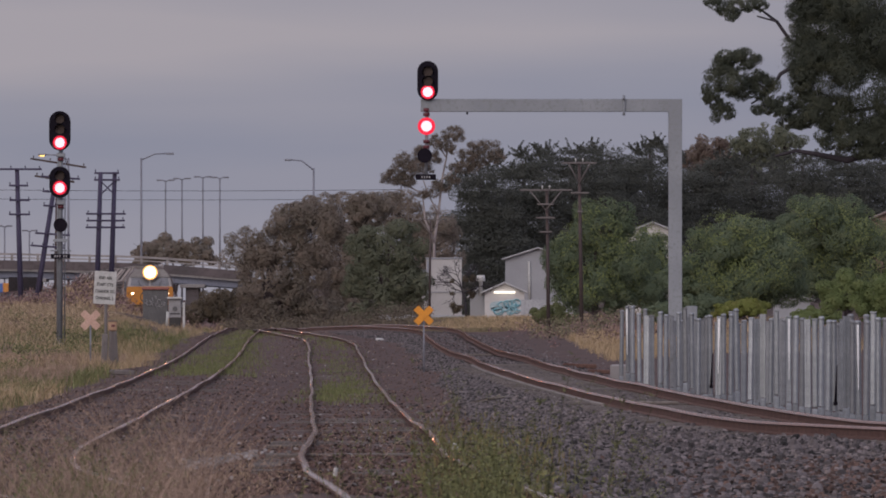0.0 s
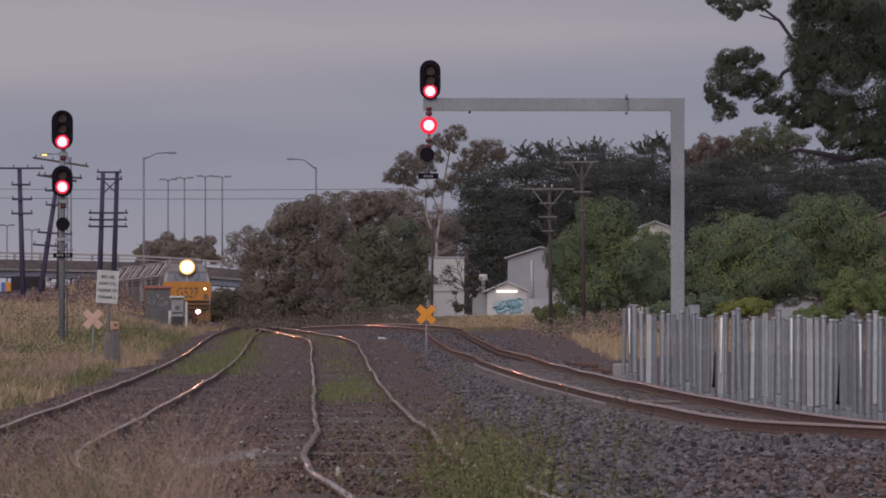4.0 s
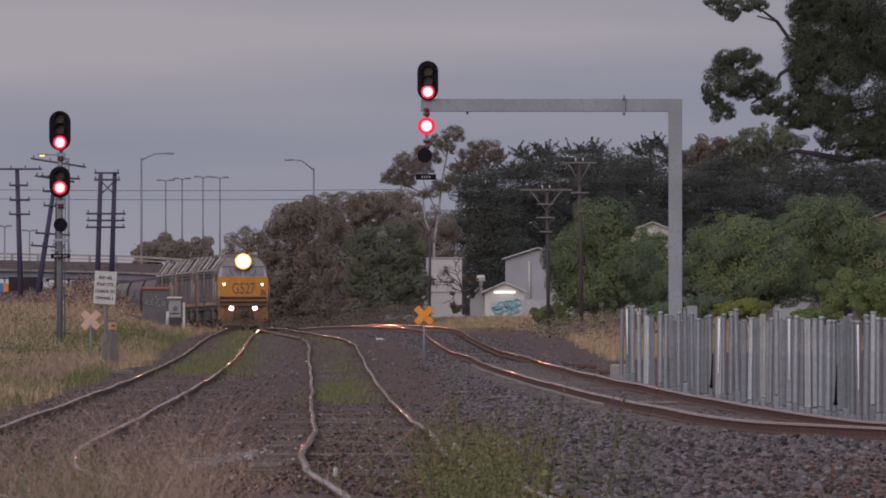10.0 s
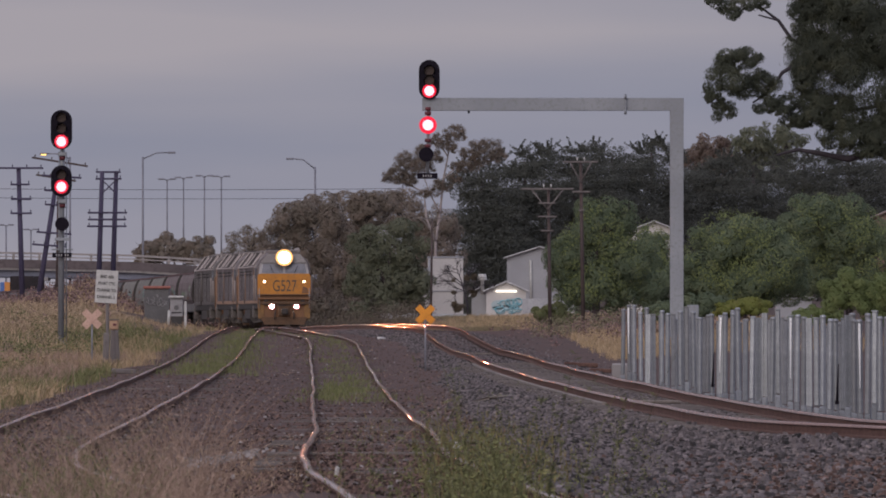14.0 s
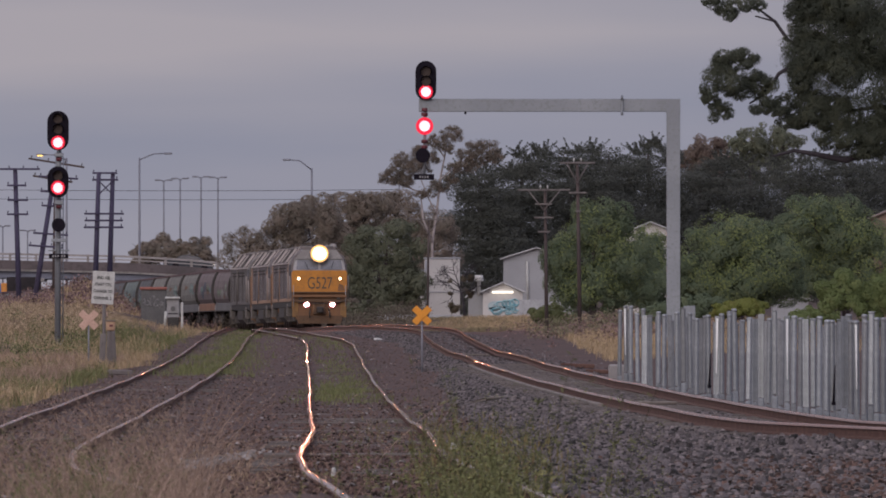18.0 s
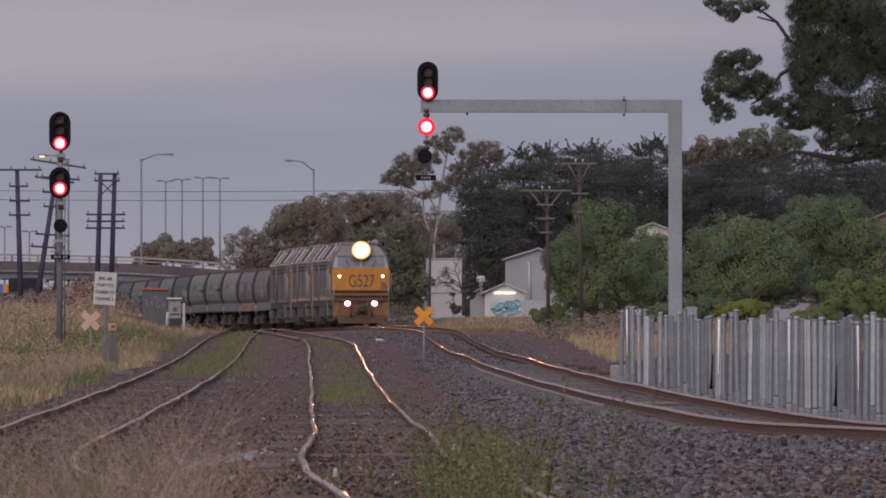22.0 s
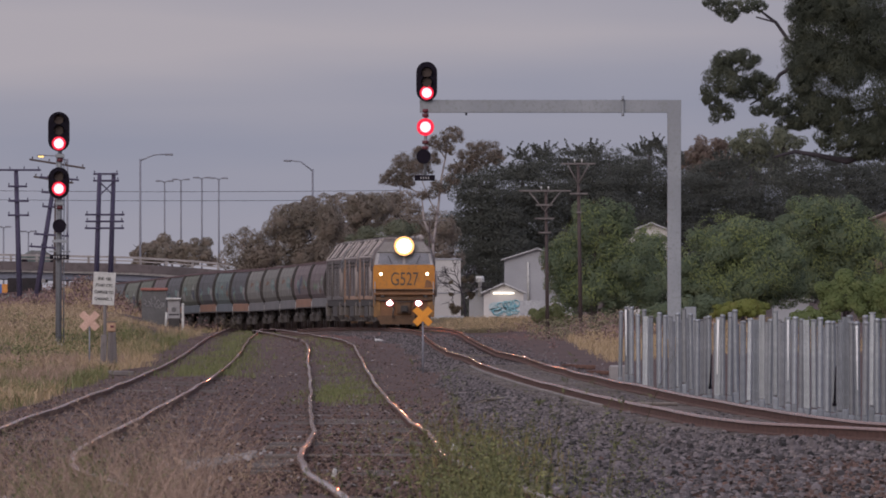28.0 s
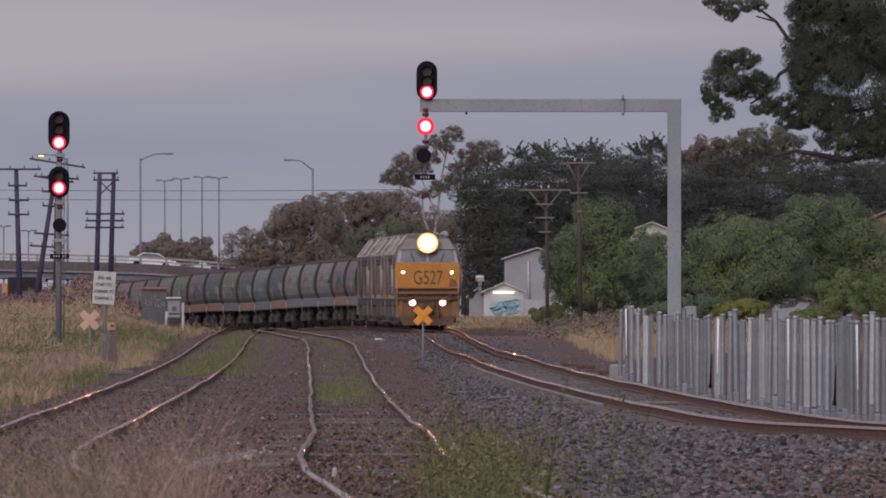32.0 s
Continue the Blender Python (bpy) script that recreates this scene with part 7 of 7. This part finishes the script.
    part("fuel_tank", Geo().prism([(-1.2, 0.32), (1.2, 0.32), (1.4, 0.55), (1.4, 1.05), (-1.4, 1.05), (-1.4, 0.55)], -2.4, 2.4), BOGIE, t)
    bogie(t, 6.0, 3, 3.7)
    bogie(t, -6.0, 3, 3.7)
    t.scale = (1.05, 1, 1)
    return t


STRIPE = mat("faded_peach_stripe", (0.36, 0.215, 0.14), (0.25, 0.155, 0.105), 0.7, 0.0, 2, 12, 0.08, 0.01)
GREY_PANEL = mat("dusty_grey_panel", (0.3, 0.28, 0.28), (0.22, 0.2, 0.2), 0.6, 0.0, 2, 15, 0.1, 0.01)
PILOT_EDGE = mat("scuffed_corner_paint", (0.24, 0.125, 0.04), (0.16, 0.085, 0.035), 0.75, 0.0, 3, 12, 0.1, 0.01)
DUSTY = mat("dusty_brown_grey_paint", (0.16, 0.14, 0.13), (0.11, 0.095, 0.09), 0.85, 0.0, 2, 12, 0.1, 0.01)
PILOT_DARK = mat("oily_dark_brown_paint", (0.085, 0.047, 0.027), (0.12, 0.062, 0.03), 0.75, 0.0, 3, 12, 0.1, 0.01)
PILOT = mat("grimy_pilot_paint", (0.2, 0.092, 0.038), (0.14, 0.068, 0.034), 0.7, 0.0, 2, 15, 0.1, 0.01)

WAGON_PAINTS = [mat("hopper_paint_" + n, c, tuple(v * 0.68 for v in c), 0.88, 0.0, 0.7, 5, 0.1, 0.01, c3=tuple(v * 0.6 for v in c), vary=0.12, spec=0.12) for n, c in (
    ("green_grey", (0.185, 0.19, 0.162)), ("mauve_grey", (0.2, 0.165, 0.168)), ("silver", (0.23, 0.22, 0.205)), ("teal_grey", (0.165, 0.19, 0.185)), ("slate", (0.14, 0.138, 0.145)))]
SILL_PAINTS = [mat("sill_paint_" + n, c, None, 0.65, 0.0, 1.0, 9, 0.1, 0.01) for n, c in (("orange", (0.26, 0.13, 0.08)), ("grey", (0.15, 0.142, 0.145)), ("blue_grey", (0.12, 0.135, 0.152)))]
WAGON_ROOF = mat("red_brown_roof", (0.07, 0.035, 0.032), (0.05, 0.028, 0.028), 0.85, spec=0.15)


PATCHES = [mat("graffiti_patch_" + n, c, tuple(v * 0.75 for v in c), 0.85, 0.0, 1.5, 8, 0, spec=0.12) for n, c in (
    ("pale", (0.3, 0.29, 0.28)), ("pink", (0.27, 0.19, 0.21)), ("teal", (0.19, 0.26, 0.25)), ("slate", (0.11, 0.115, 0.14)), ("green", (0.2, 0.24, 0.18)), ("rust", (0.2, 0.13, 0.1)))]
HOPPER_SIDE = [(1.28, 1.5), (1.4, 1.72), (1.46, 2.05), (1.45, 2.4), (1.39, 2.75), (1.28, 3.05), (1.16, 3.25)]


def blotch(sx, y, z, w, tall, rnd, turns=13):
    """An uneven patch of paint that follows the curved side."""
    hx, hz = [p[0] for p in HOPPER_SIDE], [p[1] for p in HOPPER_SIDE]
    g = Geo()
    ring = []
    for k in range(turns):
        a, q = 2 * math.pi * k / turns, rnd.uniform(0.55, 1.1)
        ring.append((y + w / 2 * q * math.cos(a), min(max(z + tall / 2 * q * math.sin(a), 1.55), 3.2)))
    for share in (1.0, 0.5, 0.0):
        for u, v in ring:
            yy, zz = y + (u - y) * share, z + (v - z) * share
            g.v.append((sx * (float(np.interp(zz, hz, hx)) + 0.014), yy, zz))
    for r in (0, turns):
        for k in range(turns):
            g.f.append((r + k, r + (k + 1) % turns, r + turns + (k + 1) % turns, r + turns + k))
    return g


def hopper(paint, sill, label, seed):
    """Round-sided bulk grain hopper, 14 m."""
    rnd = random.Random(seed)
    t = thing("grain_hopper_wagon", (0, 0, 0), label, "railway wagon", "wagons of the train")
    half = HOPPER_SIDE
    out = half + [(-x, z) for x, z in half[::-1]]
    b = Geo()
    b.prism(out, -6.98, 6.98)
    part("body", b, paint, t)
    part("roof", Geo().prism([(-1.2, 3.24), (1.2, 3.24), (0.9, 3.38), (-0.9, 3.38)], -7.15, 7.15), WAGON_ROOF, t, "red-brown roof edge")
    part("roof_hatch", Geo().box((0, 0, 3.4), (0.7, 13.4, 0.1), 0, 0.03), WAGON_ROOF, t)
    for sx in (-1, 1):
        part("sill", Geo().box((sx * 1.3, 0, 1.26), (0.1, 14.0, 0.46), 0, 0.02), sill, t)
        part("sill_lip", Geo().box((sx * 1.33, 0, 1.05), (0.12, 14.0, 0.06), 0, 0.01), UNDER, t)
        # end ribs, dark and thickened to draw the shaded gap between wagons
        for y in (-7.0, 7.0):
            e = Geo()
            e.tube([(sx * (x + 0.02), y, z) for x, z in half], 0.085, 6)
            part("end_gap_rib", e, UNDER, t)
        for z in (1.75, 2.2, 2.65, 3.05):
            part("ladder_rung", Geo(True).tube([(sx * (float(np.interp(z, [p[1] for p in half], [p[0] for p in half])) + 0.06), 6.6, z), (sx * (float(np.interp(z, [p[1] for p in half], [p[0] for p in half])) + 0.06), 6.98, z)], 0.02, 5), UNDER, t)
        part("brake_pipe", Geo(True).tube([(sx * 1.32, 7.1, 1.35), (sx * 1.34, 7.2, 1.0), (sx * 1.3, 7.1, 0.75), (sx * 1.2, 7.0, 0.6)], 0.035, 6), GREY_PANEL, t, "pale hanging brake pipe")
        for k in range(7):
            part("graffiti_patch", blotch(sx, rnd.uniform(-5.2, 5.2), rnd.uniform(1.85, 2.5), rnd.uniform(1.2, 3.2), rnd.uniform(0.25, 0.8), rnd), rnd.choice(PATCHES), t, "faded graffiti patch")
        for y in (-5.6, -3.6, 3.6, 5.6):
            part("brake_rigging", Geo().box((sx * 1.1, y * 0.98, 0.95), (0.12, 0.5, 0.3), 0, 0.03), BOGIE, t)
    for y in (-3.0, 0, 3.0):
        part("discharge_chute", Geo().prism([(-1.0, 1.45), (1.0, 1.45), (0.35, 0.5), (-0.35, 0.5)], y - 1.0, y + 1.0), UNDER, t)
    part("underframe", Geo().box((0, 0, 1.15), (1.4, 14.2, 0.26), 0, 0.03), UNDER, t)
    part("coupler", Geo().box((0, 7.2, 0.9), (0.28, 0.5, 0.28), 0, 0.04), UNDER, t)
    part("coupler", Geo().box((0, -7.2, 0.9), (0.28, 0.5, 0.28), 0, 0.04), UNDER, t)
    for y in (-4.8, 4.8):
        bogie(t, y, 2, 1.75)
    return t


TRAIN = []
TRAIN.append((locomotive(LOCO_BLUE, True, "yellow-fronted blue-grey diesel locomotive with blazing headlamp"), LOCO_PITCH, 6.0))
TRAIN.append((locomotive(LOCO_BLUE, False, "second blue-grey diesel locomotive with faded stripes"), LOCO_PITCH, 6.0))
TRAIN.append((locomotive(LOCO_GREY, False, "third locomotive in dull dark grey paint"), LOCO_PITCH, 6.0))
PATTERN = [(1, 1), (1, 0), (2, 1), (2, 1), (2, 1), (4, 0), (3, 2), (4, 0), (0, 2), (4, 0), (1, 0), (0, 0), (0, 2), (4, 1)]
KIND = {}
for i in range(24):
    p, q = PATTERN[i % len(PATTERN)]
    if (p, q) in KIND:
        w = copy_thing(KIND[(p, q)], pose(0, 0, 0))
    else:
        w = KIND[(p, q)] = hopper(WAGON_PAINTS[p], SILL_PAINTS[q], "grimy round-sided grain hopper wagon with a %s sill" % ("rusty orange", "grey", "blue-grey")[q], 100 + i)
    TRAIN.append((w, WAGON_PITCH, 4.8))


# ------------------------------------------------------------------ cars on the bridge


def car(paint, van, label):
    c = thing("car", (0, 0, 0), label, "car", "cars on the bridge")
    if van:
        out = [(-2.3, 0.35), (2.3, 0.35), (2.35, 0.95), (1.55, 1.12), (0.95, 1.85), (-2.2, 1.92), (-2.35, 1.0)]
    else:
        out = [(-2.2, 0.35), (2.2, 0.35), (2.25, 0.75), (1.35, 0.98), (0.65, 1.42), (-0.75, 1.46), (-1.5, 1.02), (-2.2, 0.95)]
    part("body", Geo().prism(out, -0.85, 0.85), paint, c)
    win = [(1.15, 1.08), (0.62, 1.36), (-0.7, 1.4), (-1.25, 1.06)] if not van else [(1.4, 1.18), (0.9, 1.72), (-1.9, 1.78), (-1.9, 1.18)]
    for y in (-0.86, 0.86):
        part("side_window", Geo().prism(win, y - 0.01, y + 0.01), GLASS, c)
        for x in (-1.35, 1.4):
            part("wheel", disc(Geo(), (x, 0.33), 0.33, y - 0.1, y + 0.06, 14), BLACK, c)
    part("headlight", Geo().box((2.24, 0.0, 0.7), (0.06, 1.4, 0.14), 0, 0.02), CAR_LAMP, c)
    return c


CAR_LAMP = glow("car_headlight", (1.0, 0.9, 0.75), 2.0)
CAR_DARK = mat("dull_green_car_paint", (0.11, 0.14, 0.14), None, 0.3, 0.3, 2, 10, 0)
CAR_GREY = mat("dark_grey_car_paint", (0.05, 0.055, 0.07), None, 0.3, 0.3, 2, 10, 0)
CAR_WHITE = mat("white_car_paint", (0.7, 0.7, 0.7), (0.66, 0.66, 0.66), 0.3, 0.0, 2, 10, 0)
# each car: paint, van, label, seconds and place at one moment, metres a second
CARS = [
    (car(CAR_DARK, False, "dull green car crossing the bridge"), 13.0, -25.86, 9.6),
    (car(CAR_GREY, False, "dark grey car crossing the bridge"), 18.0, -23.826, 10.2),
    (car(CAR_DARK, False, "dull green car crossing the road bridge"), 29.0, -26.717, 11.5),
    (car(CAR_WHITE, False, "white car crossing the bridge"), 31.2, -24.093, 11.0),
    (car(CAR_GREY, False, "dark grey car following the white one"), 31.2, -28.377, 10.8),
    (car(CAR_WHITE, False, "white car at the end of the line of cars"), 31.8, -29.769, 10.8),
]
ROAD_Z = 4.041


# ------------------------------------------------------------------ movement
SPEED, FRONT_AT_END = 8.83, 705.0


def path_table():
    """Arc length along the main line, measured away from the camera."""
    ys = np.arange(600.0, 1800.0, 1.0)
    pts = [Vector((MAIN.x(y), y, grade(y) + 0.06)) for y in ys]
    arc = [0.0]
    for a, b in zip(pts, pts[1:]):
        arc.append(arc[-1] + (b - a).length)
    return ys, arc, pts


def motions():
    ys, arc, pts = path_table()
    px, py, pz = ([p[k] for p in pts] for k in range(3))

    def at(s):
        return Vector((np.interp(s, arc, px), np.interp(s, arc, py), np.interp(s, arc, pz)))

    s_end = float(np.interp(FRONT_AT_END, ys, arc))
    times = [0, 2, 4, 6, 8, 10, 12, 14, 16, 18, 20, 22, 24, 26, 28, 30, 32]
    back = 0.0
    for veh, pitch, pivot in TRAIN:
        rows = []
        for t in times:
            s = s_end + SPEED * (32 - t) + back + pitch / 2
            f, r = at(s - pivot), at(s + pivot)
            d = (f - r).normalized()
            side = d.cross(Vector((0, 0, 1))).normalized()
            up = side.cross(d)
            m = Matrix((side, d, up)).transposed().to_4x4()
            m.translation = (f + r) / 2
            rows.append((t, m))
        walk(veh, rows)
        back += pitch
    for c, t0, x0, v in CARS:
        xs = [(t, x0 + v * (t - t0)) for t in range(33)]
        walk(c, [(t, pose(x, 1503.0, ROAD_Z + fall(x), 0, math.degrees(math.atan((fall(x - 1) - fall(x + 1)) / 2)), 0)) for t, x in xs])


motions()
